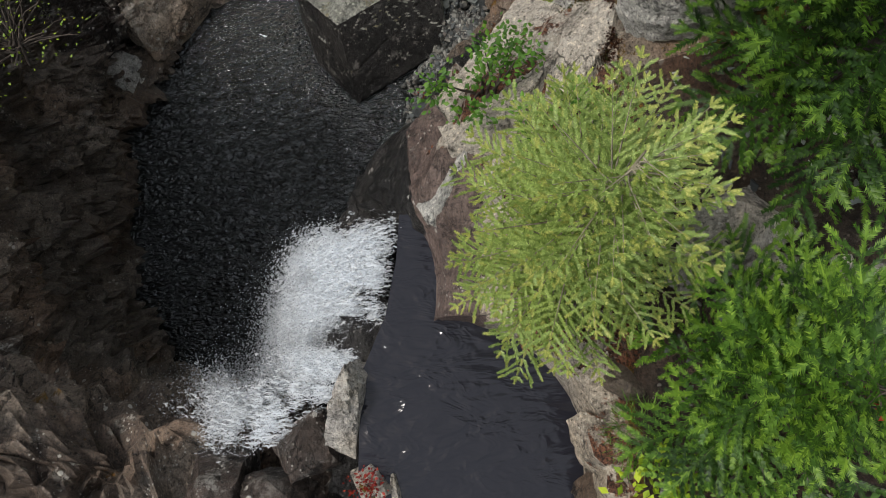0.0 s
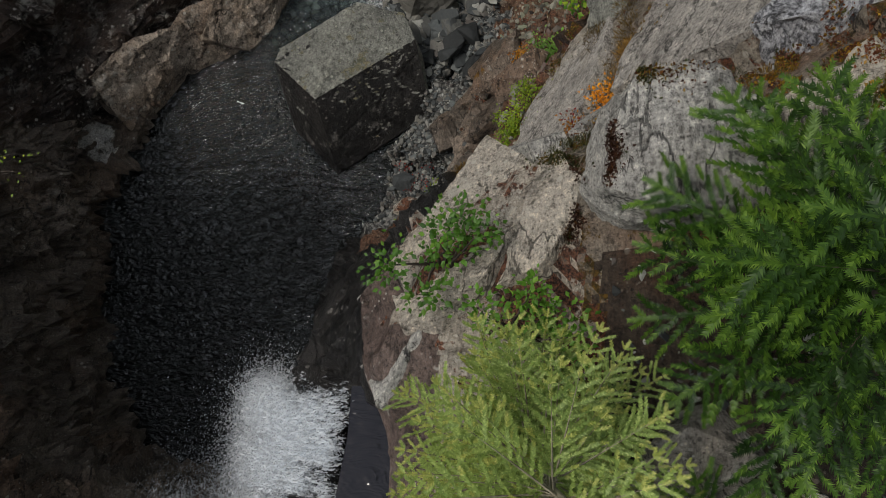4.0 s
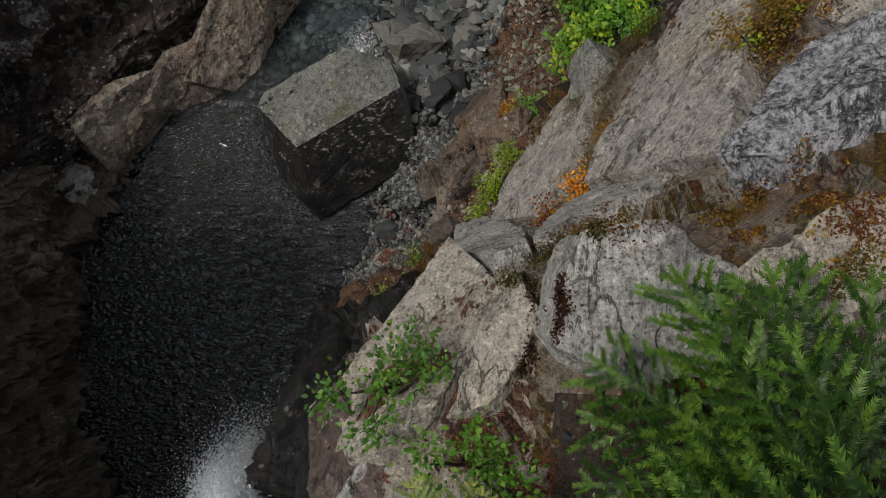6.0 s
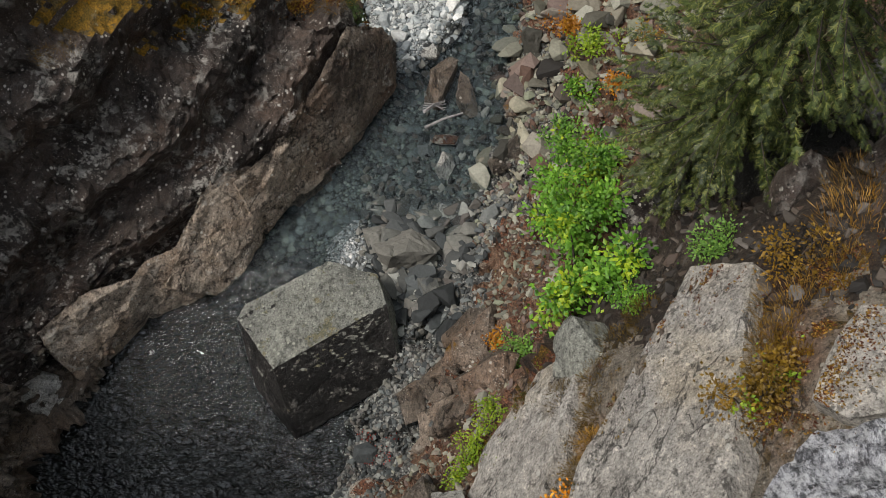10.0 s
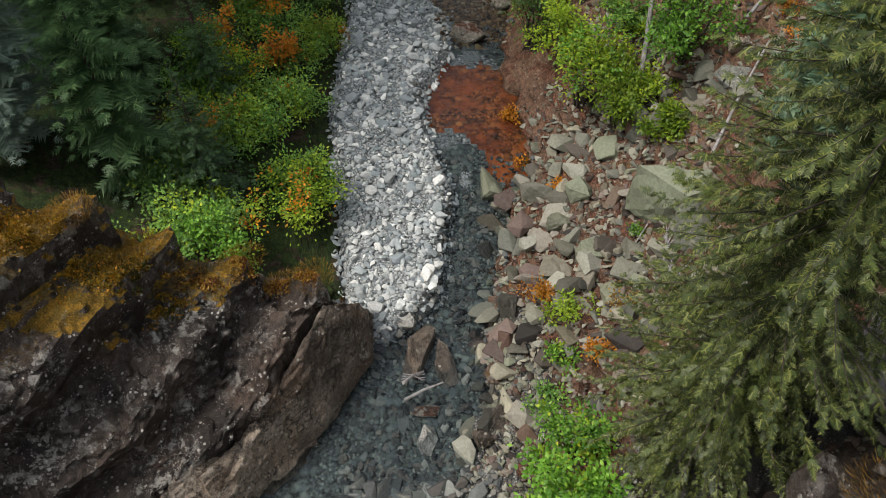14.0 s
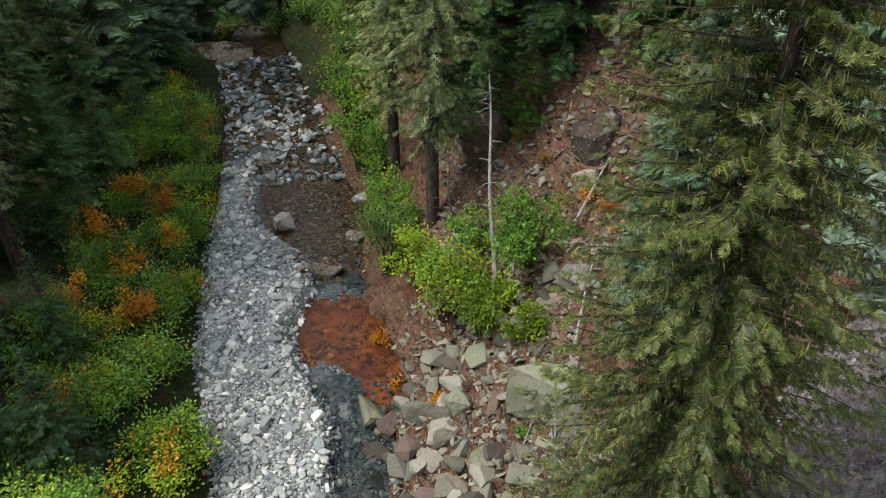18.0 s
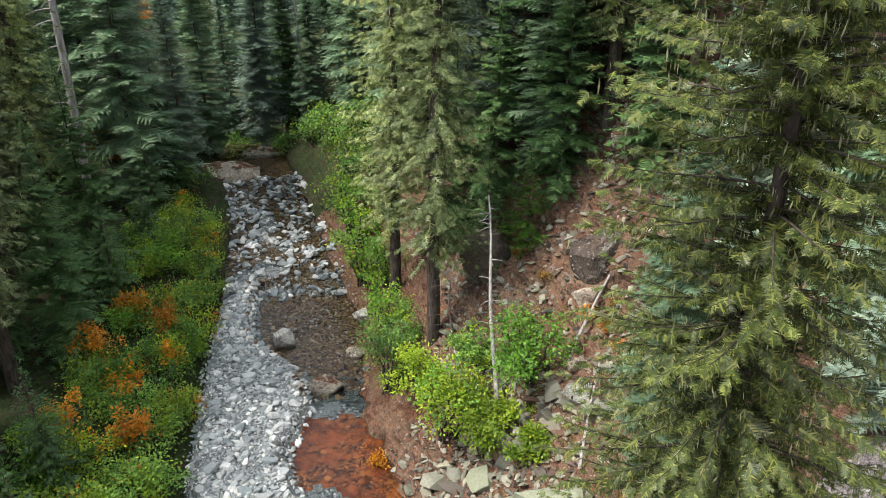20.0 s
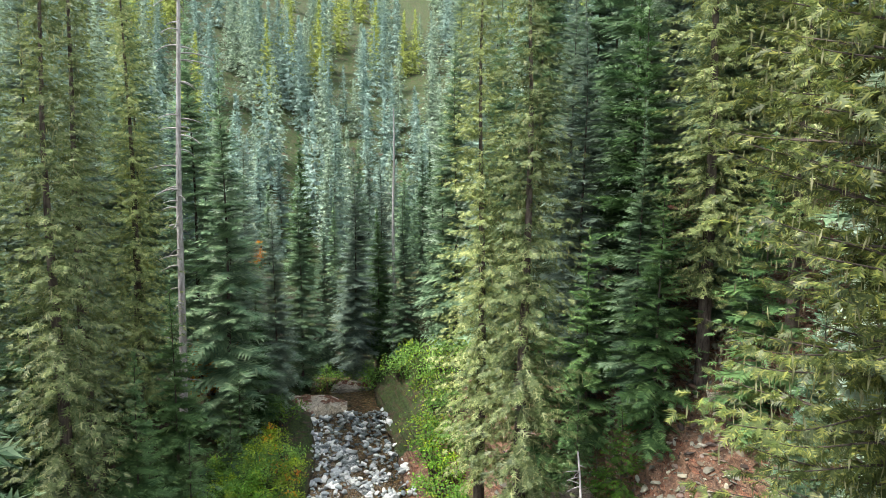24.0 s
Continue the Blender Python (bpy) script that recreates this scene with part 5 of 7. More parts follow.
# talus blocks along the stream
for k, (x, y, sx, sy, sz, turn, tilt) in enumerate([
        (6.85, 18.7, 2.0, 1.3, 2.4, -25, 12), (7.5, 18.7, 0.8, 0.7, 1.0, 20, 10), (5.1, 18.0, 0.95, 0.7, 0.9, 10, 10), (6.0, 17.7, 0.95, 0.6, 0.6, -20, 5), (4.1, 17.75, 1.3, 0.8, 0.7, -15, 5),
        (5.2, 20.4, 1.05, 0.9, 0.6, 30, 12), (3.95, 20.8, 1.1, 0.8, 0.7, -30, 8), (2.5, 21.75, 1.2, 1.0, 0.9, -10, 4), (3.1, 21.1, 0.8, 0.8, 0.7, 15, 10), (8.9, 20.7, 0.9, 0.7, 0.7, 0, 10),
        (5.8, 16.9, 1.0, 0.6, 0.5, -25, 5), (4.5, 16.6, 0.9, 0.5, 0.4, 10, 5), (5.3, 16.5, 0.5, 0.8, 0.4, -10, 5), (2.9, 16.9, 0.6, 0.9, 0.6, 5, 8), (2.6, 15.7, 0.8, 0.6, 0.5, -30, 8),
        (4.5, 19.4, 0.9, 0.8, 0.6, 30, 8), (6.2, 19.2, 0.6, 0.5, 0.4, 10, 8), (6.5, 17.2, 0.8, 0.5, 0.5, -30, 8), (7.2, 17.6, 0.9, 1.6, 0.8, -15, 15), (3.6, 19.0, 0.6, 0.5, 0.5, 20, 5)]):
    rock_at(x, y, (sx, sy, sz), TALUS, "greenish grey angular talus block", 100 + k, turn, 0.3, "talus blocks on the stream bank", tilt=(tilt, 0))
rock_at(2.1, 29.2, (1.7, 0.9, 0.9), ROCK_TERRACE, "pinkish flat-topped boulder at the stream's edge", 130, -5, 0.3)
rock_at(0.5, 32.6, (1.2, 1.0, 1.2), PALE_RIB, "blue-grey boulder at the tail of the far pool", 131, 20, 0.3)
rock_at(4.0, 33.5, (0.7, 0.9, 0.8), PALE_RIB, "white boulder beside the far pool", 132, 20, 0.3)
rock_at(3.5, 31.2, (0.7, 0.9, 0.8), ROCK_TERRACE, "pink-grey boulder beside the far pool", 133, 50, 0.3)
rock_at(3.25, 7.75, (1.0, 1.3, 0.9), BOULDER, "greenish rounded rock beside the slab", 134, -30, 0.4)
rock_at(10.7, 25.2, (3.2, 2.0, 2.2), ROCK_CLIFF, "blue-grey fractured rock outcrop in the wooded slope", 135, 20, 0.5, tilt=(-20, -35), boxy=0.3, z=6.3)
rock_at(10.0, 24.2, (1.0, 0.7, 0.6), ROCK_TERRACE, "tan block on the litter slope", 142, 10, 0.4)
rock_at(8.8, 21.6, (1.1, 0.8, 0.7), BOULDER, "greenish block on the litter slope", 143, -30, 0.4)
rock_at(8.0, 28.5, (1.8, 1.4, 3.4), ROCK_DARK, "grey rock outcrop behind the spruce trunk", 136, 20, 0.4)
rock_at(9.2, 22.8, (0.8, 0.6, 0.5), ROCK_TERRACE, "pale block on the litter slope", 137, 0, 0.3)
rock_at(12.6, 27.2, (2.0, 1.0, 0.8), ROCK_TERRACE, "pale rock ledge under the spruces", 138, 0, 0.4)
rock_at(-0.2, 58.9, (3.6, 1.8, 1.2), ROCK_TERRACE, "pale bedrock step across the stream's bend", 144, 5, 0.4)
rock_at(-2.6, 54.5, (4.5, 4.0, 1.6), ROCK_TERRACE, "pale bedrock shelf at the stream's bend", 139, 20, 0.45)
# stones in the middle pool
for k, (x, y, sx, sy, sz, turn, mat, words) in enumerate([
        (0.55, 15.9, 0.7, 1.5, 0.7, -12, ROCK_DARK, "dark pointed rock standing in the stream"), (1.2, 15.6, 0.5, 1.4, 0.3, 20, ROCK_DARK, "dark flat rock under shallow water"),
        (0.75, 14.3, 0.75, 0.4, 0.35, -8, ROCK_TERRACE, "pale stone in shallow water"), (0.82, 13.5, 0.45, 0.8, 0.35, -20, PALE_RIB, "grey slab standing in shallow water"),
        (0.3, 13.9, 0.4, 0.45, 0.2, 15, RUBBLE, "grey stone in shallow water"), (2.35, 13.7, 1.0, 0.8, 0.6, 25, ROCK_DARK, "dark angular block at the water's edge"),
        (2.5, 15.1, 0.6, 0.5, 0.4, 60, ROCK_LEFT, "brown block at the water's edge"), (0.25, 16.7, 0.5, 0.5, 0.3, 0, PALE_RIB, "grey stone at the tip of the gravel bar"),
        (0.05, 11.1, 1.45, 1.1, 1.3, 30, RUBBLE, "grey flat-topped block among the rubble"), (-0.75, 11.3, 0.8, 0.7, 0.4, 20, RUBBLE, "flat grey slab among the rubble"),
        (0.9, 12.2, 0.8, 0.4, 0.35, -30, PALE_RIB, "pale slab at the pool's edge"), (0.5, 7.45, 0.9, 0.8, 0.6, 40, ROCK_DARK, "brown block between boulder and bank"),
        (1.3, 9.3, 1.4, 0.4, 0.4, 55, RUBBLE, "long dark slate slab"), (1.05, 9.6, 1.3, 0.35, 0.4, 57, RUBBLE, "long dark slate slab"), (0.6, 10.0, 0.6, 0.6, 0.4, 10, RUBBLE, "square dark slate block"),
        (-0.5, 6.3, 0.6, 0.5, 0.25, 20, RUBBLE, "flat dark stone on the pebble beach"), (-0.35, 5.6, 0.7, 0.5, 0.3, -15, ROCK_TERRACE, "layered brown stone at the pool's edge"),
        (-4.5, 7.3, 0.7, 0.6, 0.35, -30, RUBBLE, "dark slab in the shallows"), (-4.6, 8.3, 0.5, 0.6, 0.4, 20, PALE_RIB, "grey angular stone in the shallows"), (-4.0, 11.1, 0.6, 0.5, 0.4, 20, RUBBLE, "grey stone in the narrow channel")]):
    rock_at(x, y, (sx, sy, sz), mat, words, 150 + k, turn, 0.3, "stones of the stream", tilt=(6, 4), boxy=0.8)

# ---- falls ----
def fall_strands(seed, n, lip_a, lip_b, foot, spread, width, open_at=0.0, drops=6):
    """Threads of falling water that leave the lip in streaks and drop away in an arc; and the spray that grows round them."""
    rng = np.random.default_rng(seed)
    a, b, foot = np.array(lip_a), np.array(lip_b), np.array(foot)
    u = rng.random((n, 1))
    lo = rng.uniform(0, 1, (n, 1)) ** 0.8 * 0.95
    streak = value_noise(np.concatenate([u * 26, lo * 2.2, np.zeros((n, 1))], 1), 1.0, seed, 3)
    clump = value_noise(np.concatenate([u * 4, lo * 3.5, np.ones((n, 1))], 1), 1.0, seed + 1, 3)
    keep = 1.1 * streak * (1 - 0.6 * lo[:, 0]) + 0.6 * clump + 0.15 * rng.normal(0, 1, n) > open_at - 0.25 * np.sin(lo[:, 0] * 3.1)
    u, lo = u[keep], lo[keep]
    n = len(u)
    p0 = a * (1 - u) + b * u + rng.normal(0, 0.03, (n, 3))
    p1 = foot + (a - b) * (0.5 - u) * 0.8 + rng.normal(0, 1, (n, 3)) * np.array(spread)
    t = lo + np.linspace(0, 1, 6)[None] * rng.uniform(0.006, 0.03, (n, 1)) * (1.6 - 1.2 * lo)
    t = np.minimum(t, 1)[:, :, None]
    p = p0[:, None] + (p1 - p0)[:, None] * t * (1, 1, 0) + np.array([0, 0, 1.0]) * ((p1 - p0)[:, None, 2:] * t ** 2.1) + rng.normal(0, 0.008, (n, 6, 3)) + rng.normal(0, 0.09, (n, 1, 3)) * (0.15 + t)
    wild = value_noise(p[:, 2] * (1, 1, 0.35), 2.6, seed + 3, 4)
    keep = wild + 0.16 * rng.normal(0, 1, n) > open_at - 0.12
    p, t, n = p[keep], t[keep], int(keep.sum())
    w = np.sin(np.linspace(0.15, 3.0, 6))[None, :, None] * width * rng.uniform(0.3, 1.5, (n, 1, 1)) ** 1.5 * unit(rng.normal(0, 1, (n, 1, 3)))
    v = np.stack([p - w, p + w], 2).reshape(-1, 3)
    i = (np.arange(n)[:, None] * 12 + np.arange(5)[None] * 2).reshape(-1, 1)
    q, tq = p[:, :drops].reshape(-1, 3), t[:, :drops].reshape(-1, 1)
    d = q + rng.normal(0, 1, q.shape) * (0.02 + 0.3 * tq ** 1.6)
    d = d[rng.random(len(d)) < 0.15 + tq[:, 0]]
    spray = place_many(LEAF_V, LEAF_F, d, rng.normal(0, 1, (len(d), 3)), rng.normal(0, 1, (len(d), 3)), 0.006 + 0.03 * rng.random(len(d)) ** 2.5)
    return (v, i + np.array([[0, 1, 3, 2]])), spray


falls = thing("waterfall", -1.5, 0.8, 0, "white waterfall plunging from the upper pool into the gorge", "waterfall")
for k, (a, b, foot, spread, n, w, gap) in enumerate([
        ((-0.47, 1.7, 8.98), (-0.58, 0.58, 8.98), (-3.25, 1.0, 0.05), (0.3, 0.35, 0.02), 60000, 0.008, 0.0),
        ((-0.76, 0.2, 8.95), (-0.86, -0.06, 8.9), (-3.3, 0.2, 0.05), (0.35, 0.25, 0.02), 20000, 0.008, 0.0),
        ((-1.0, -0.1, 8.7), (-1.75, -0.75, 8.6), (-4.7, -0.6, 0.05), (0.55, 0.35, 0.02), 40000, 0.008, 0.1)]):
    thread, spray = fall_strands(20 + k, n, a, b, foot, spread, w, gap)
    part("water_jet", mesh_of("water_jet", *thread, WHITE, None, True), falls, m=pose(1.5, -0.8, 0))["kind"] = "stuff"
    part("spray", mesh_of("spray", *spray, MIST), falls, m=pose(1.5, -0.8, 0))["kind"] = "stuff"
frng = np.random.default_rng(5)
fa = np.concatenate([frng.normal(0, 1, (5000, 2)) * (0.75, 0.75) + (-3.2, 0.8), frng.normal(0, 1, (2500, 2)) * (0.8, 0.5) + (-4.6, -0.5)])
foam_at = np.column_stack([fa, 0.03 + 0.25 * frng.random(len(fa)) ** 3])
part("foam", mesh_of("foam", *place_many(LEAF_V, LEAF_F, foam_at, frng.normal(0, 1, (len(fa), 3)) * (1, 1, 0.2), frng.normal(0, 1, (len(fa), 3)) * (1, 1, 0.2), frng.uniform(0.015, 0.06, len(fa))), WHITE), falls,
     m=pose(1.5, -0.8, 0))["kind"] = "stuff"
cascade = thing("cascade", 2.0, 21.8, 0, "small white cascade between two blocks", "waterfall")
thread, spray = fall_strands(31, 900, (1.72, 22.1, 0.06), (1.98, 22.1, 0.06), (1.85, 21.55, -0.1), (0.05, 0.08, 0.01), 0.006)
part("water_jet", mesh_of("water_jet", *thread, WHITE, None, True), cascade, m=pose(-2.0, -21.8, 0))["kind"] = "stuff"

# ---- firs on the rim ----
BRUSH_V, BRUSH_F = frond(8, 0.24, 0.05, 0.85)


def fir_meshes(foliage, fresh, h, r, seed, bark=None, step=0.2, per=8, gap=0.1, brush=0.15, droop=0.2, taper=0.6, ragged=0.4, rise=0.35, fresh_share=0.85):
    """A young fir: whorls of flat branches, side twigs in pairs, each twig a row of needle brushes, the end one lighter
    for fresh growth and lit tips.
    """
    rng = np.random.default_rng(seed)
    tz = np.linspace(-0.2, h, 9)
    limbs = [tube(np.stack([0.02 * np.sin(tz * 2 + seed), 0.02 * np.cos(tz * 2), tz], 1), np.linspace(0.02 + 0.018 * h, 0.006, 9), 8)]
    at, along, side, size, young = [], [], [], [], []
    up = np.array([0, 0, 1.0])
    z, turn = 0.06 * h, rng.uniform(0, 6.28)
    while z < h * 0.98:
        f = z / h
        reach = r * (1 - f) ** taper * min(1.0, 0.65 + 2 * f) + 0.1
        for k in range(max(4, int(per * (1 - 0.5 * f)))):
            az = turn + 6.283 * k / per + rng.normal(0, 0.34)
            ln = reach * (1 - ragged * rng.random() ** 1.4) * rng.uniform(0.9, 1.08)
            n = max(3, int(ln / gap))
            t = np.linspace(0.15, 1, n)
            out = np.array([math.cos(az), math.sin(az), 0])
            lift = rise * rng.uniform(0.4, 1.2) + 0.5 * f
            path = np.array([0, 0, z + rng.normal(0, 0.25 * step)]) + out * (t * ln)[:, None] + up * (ln * (lift * t - droop * t ** 2))[:, None]
            limbs.append(tube(np.vstack([path[0] - out * 0.15 * ln, path]), np.linspace(0.005 + 0.008 * ln, 0.002, n + 1), 3))
            d = unit(np.gradient(path, axis=0))
            flat = unit(np.cross(d, up))
            for sgn in (-1, 1):
                tl = (0.42 * ln * (1 - t) ** 0.7 * (0.35 + t) + 0.5 * brush) * rng.uniform(0.6, 1.2, n)
                lead = unit(d * 0.8 + sgn * flat * rng.uniform(0.6, 1.0, (n, 1)) + rng.normal(0, 0.1, (n, 3)) + up * rng.normal(0.05, 0.12, (n, 1)))
                count = np.maximum(1, np.ceil(tl / (0.62 * brush))).astype(int)
                for m in range(int(count.max())):
                    w = count > m
                    at.append(path[w] + lead[w] * (0.62 * brush * m) - up * (0.04 * m * m * brush))
                    along.append(lead[w] + rng.normal(0, 0.1, (w.sum(), 3)))
                    side.append(np.cross(up, lead[w]) + rng.normal(0, 0.3, (w.sum(), 3)))
                    size.append(brush * rng.uniform(0.85, 1.25, w.sum()))
                    young.append((count[w] == m + 1) & (rng.random(w.sum()) < fresh_share))
            at.append(path)
            along.append(d)
            side.append(flat + rng.normal(0, 0.2, (n, 3)))
            size.append(np.full(n, brush * 1.1))
            young.append(t > 0.8)
        z += step * rng.uniform(0.8, 1.2) * (1 - 0.35 * f)
        turn += 0.5
    at, along, side, size, young = (np.concatenate(q) for q in (at, along, side, size, young))
    v, f = place_many(BRUSH_V, BRUSH_F, at, along, side, size)
    return [("trunk", mesh_of("trunk", *merge(*limbs), bark or BARK, None, True)), ("crown", mesh_of("crown", v, f, [foliage, fresh], np.repeat(young.astype(int), len(BRUSH_F))))]


stand(fir_meshes(FIR_PALE, FIR_OLIVE, 3.2, 1.25, 3, BARK_PALE, step=0.16, per=11, gap=0.08, brush=0.075, droop=0.1, taper=0.5, ragged=0.55, rise=0.5, fresh_share=0.5), 1.08, 1.15,
      "pale yellowish green young fir leaning over the gorge rim", group="firs on the gorge rim", name="fir_tree")
stand(fir_meshes(FIR, FIR_LIT_TIP, 3.3, 1.6, 4, step=0.33, per=8, gap=0.11, brush=0.16, droop=0.28, taper=0.5, ragged=0.5), 3.1, 2.35,
      "bright green fir above the rock slab", group="firs on the gorge rim", name="fir_tree")
stand(fir_meshes(FIR, FIR_LIT_TIP, 2.3, 1.3, 6, step=0.22, per=9, gap=0.1, brush=0.14, droop=0.15, taper=0.45, ragged=0.45), 2.6, -0.1,
      "bright green bushy fir beside the upper pool", group="firs on the gorge rim", name="fir_tree")
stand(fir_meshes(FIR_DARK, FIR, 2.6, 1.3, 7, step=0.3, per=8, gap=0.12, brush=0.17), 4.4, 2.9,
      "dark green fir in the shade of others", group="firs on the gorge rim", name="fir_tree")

# ---- shrubs and plants of the gorge ----
def shrub(x, y, seed, h, r, leaf, n, mat, label, mix=None, z=None, clump=None, limbs=None):
    me = bush_meshes(seed, h, r, leaf, limbs or max(6, int(10 * r)), n, mat, clump or 0.22 * max(r, 0.4), mix=mix)
    return stand(me, x, y, label, "shrub", "shrubs of the gorge", z=z, name="shrub")


shrub(0.42, 2.85, 1, 1.1, 0.5, 0.068, 620, LEAF, "leafy green shrub rooted in a joint of the slab")
shrub(1.2, 2.2, 2, 0.9, 0.55, 0.068, 560, LEAF, "leafy green shrub in the litter beside the slab")
shrub(-5.5, 4.1, 3, 1.0, 1.1, 0.045, 420, LEAF_LIME, "half-dead shrub with bare twigs on the overhanging ledge", z=8.0, limbs=40)
shrub(2.68, -0.2, 4, 2.5, 0.14, 0.06, 60, LEAF_RED, "red-leaved seedling growing through the fir", limbs=5)
shrub(-0.74, -1.08, 39, 0.12, 0.1, 0.04, 160, LEAF_RED, "orange-red moss cushion on a small rock", z=9.32, limbs=6)
shrub(1.95, -0.9, 5, 0.5, 0.5, 0.1, 160, LEAF_LIME, "low lime-green ground plant")
shrub(2.6, -0.95, 6, 0.6, 0.9, 0.08, 500, LEAF_DK, "low dark green ground plants", mix=(LEAF_LIME, 0.25))
shrub(3.5, 9.4, 7, 2.6, 0.9, 0.11, 2600, LEAF, "bright green shrub at the foot of the slope", mix=(LEAF_LIME, 0.3))
shrub(3.45, 11.0, 8, 2.4, 0.95, 0.11, 2600, LEAF, "bright green shrub at the foot of the slope", mix=(LEAF_LIME, 0.3))
shrub(3.9, 12.3, 9, 1.9, 0.8, 0.1, 1800, LEAF, "bright green shrub beside the pebbles", mix=(LEAF_LIME, 0.3))
shrub(2.6, 8.0, 10, 0.9, 0.6, 0.06, 1200, LEAF_DK, "ferny green clump at the slab's edge")
shrub(4.65, 8.9, 11, 0.8, 0.45, 0.05, 900, LEAF_DK, "small green bush on the ledge")
shrub(3.85, 8.35, 12, 0.6, 0.3, 0.05, 600, LEAF, "small green bush on the ledge")
shrub(4.25, 6.55, 13, 0.6, 0.55, 0.05, 1500, MOSS_OR, "golden brown heath clump on the slab", mix=(LEAF_LIME, 0.2))
shrub(5.0, 8.3, 14, 0.6, 0.5, 0.05, 700, MOSS_OR, "brown heath clump on the ledge")
shrub(2.7, 5.45, 15, 0.45, 0.28, 0.05, 420, LEAF_ORANGE, "yellow-orange autumn shrub in a joint of the slab")
shrub(2.35, 5.2, 16, 0.35, 0.25, 0.05, 300, LEAF_ORANGE, "orange autumn shrub in a joint of the slab", mix=(LEAF_RED, 0.1))
shrub(2.1, 8.6, 17, 0.5, 0.3, 0.06, 380, LEAF_ORANGE, "orange autumn plant on the bank")
shrub(1.75, 6.3, 18, 0.35, 0.4, 0.05, 700, LEAF_LIME, "yellow-green plants under the slab")
shrub(2.1, 6.85, 19, 0.35, 0.4, 0.05, 600, LEAF_LIME, "yellow-green plants under the slab")
shrub(1.55, 5.9, 20, 0.3, 0.3, 0.05, 400, LEAF_LIME, "yellow-green plants under the slab")
shrub(0.4, 5.0, 21, 0.35, 0.25, 0.05, 260, LEAF_LIME, "yellow-green tuft on the gorge side")
shrub(-0.1, 4.3, 22, 0.35, 0.15, 0.05, 160, LEAF_LIME, "yellow-green tuft on the gorge side")
shrub(-0.2, 6.5, 23, 0.2, 0.4, 0.05, 180, LEAF_RED, "scattered red leaves on the pebble beach")
shrub(4.3, 16.1, 24, 0.7, 0.6, 0.09, 700, LEAF_LIME, "yellow-green plants among the talus")
shrub(3.7, 16.9, 25, 0.6, 0.5, 0.09, 420, LEAF_ORANGE, "rust-orange plants among the talus")
shrub(4.7, 14.7, 26, 0.8, 0.35, 0.08, 450, LEAF_ORANGE, "rust-orange bush at the foot of the spruce")
shrub(4.2, 15.0, 27, 0.6, 0.5, 0.09, 500, LEAF, "green plants among the talus", mix=(LEAF_LIME, 0.1))
shrub(5.4, 15.7, 28, 0.6, 0.6, 0.08, 450, MOSS_OR, "brown autumn plants among the talus")
shrub(3.6, 14.0, 29, 0.8, 0.5, 0.09, 600, LEAF_DK, "green plants beside the pebbles")
shrub(6.2, 18.2, 30, 0.4, 0.3, 0.08, 200, LEAF, "small green plant between talus blocks")
shrub(5.45, 23.8, 31, 3.2, 1.35, 0.12, 3200, LEAF_LIME, "yellow-green shrub on the stream bank", mix=(LEAF, 0.0))
shrub(6.3, 22.4, 32, 2.2, 1.1, 0.11, 2400, LEAF_LIME, "lime-yellow shrub on the stream bank")
shrub(8.1, 23.6, 33, 3.1, 1.4, 0.12, 3200, LEAF, "bright green shrub on the litter slope")
shrub(7.4, 22.9, 34, 1.2, 0.6, 0.12, 600, LEAF_LIME, "lime shrub below the dead trunk")
shrub(4.1, 27.3, 35, 3.0, 1.2, 0.11, 2800, LEAF_DK, "deep green shrub at the stream's edge", mix=(LEAF_LIME, 0.3))
shrub(3.3, 24.6, 36, 0.4, 0.5, 0.1, 260, LEAF_ORANGE, "yellow autumn plants by the rusty pool")
shrub(4.5, 20.9, 37, 0.35, 0.35, 0.08, 260, LEAF_ORANGE, "yellow moss plants between the blocks")
shrub(3.7, 22.6, 38, 0.35, 0.35, 0.08, 220, LEAF_ORANGE, "yellow moss plants between the blocks")
for k, (x, y, h, r, mat) in enumerate([(5.0, 26.0, 2.2, 1.0, LEAF_LIME), (4.9, 29.4, 2.4, 1.0, LEAF_DK), (4.7, 31.4, 2.6, 1.1, LEAF), (5.3, 34.6, 2.8, 1.2, LEAF), (6.9, 25.6, 1.4, 0.8, LEAF_DK), (7.2, 21.3, 1.0, 0.7, LEAF_LIME)]):
    shrub(x, y, 190 + k, h, r, 0.11, 2000, mat, "leafy green shrub on the wooded bank", mix=(LEAF_LIME, 0.2))
for k, (x, y, h, r) in enumerate([(4.3, 36, 3.0, 1.2), (4.6, 38.5, 3.4, 1.3), (4.3, 41, 3.2, 1.3), (4.2, 44, 3.0, 1.4), (5.0, 47, 3.0, 1.5)]):
    shrub(x, y, 50 + k, h, r, 0.16, 1300, LEAF, "bright green alder shrub beside the far riffle", mix=(LEAF_LIME, 0.1))
for k, (x, y, h, r) in enumerate([(5.6, 50, 2.6, 1.6), (4.6, 53, 2.4, 1.6), (6.6, 47.5, 2.4, 1.5), (5.9, 43.5, 2.2, 1.4), (3.4, 56, 2.2, 1.6), (-3.9, 48.5, 2.2, 1.4), (1.6, 58.6, 1.8, 1.5), (-1.8, 59.4, 1.8, 1.5), (6.0, 39.5, 2.2, 1.3), (7.0, 45, 2.6, 1.5)]):
    shrub(x, y, 140 + k, h, r, 0.17, 1100, LEAF_DK, "deep green shrub on the bank of the far riffle", mix=(LEAF_LIME, 0.3))
hrng = np.random.default_rng(62)
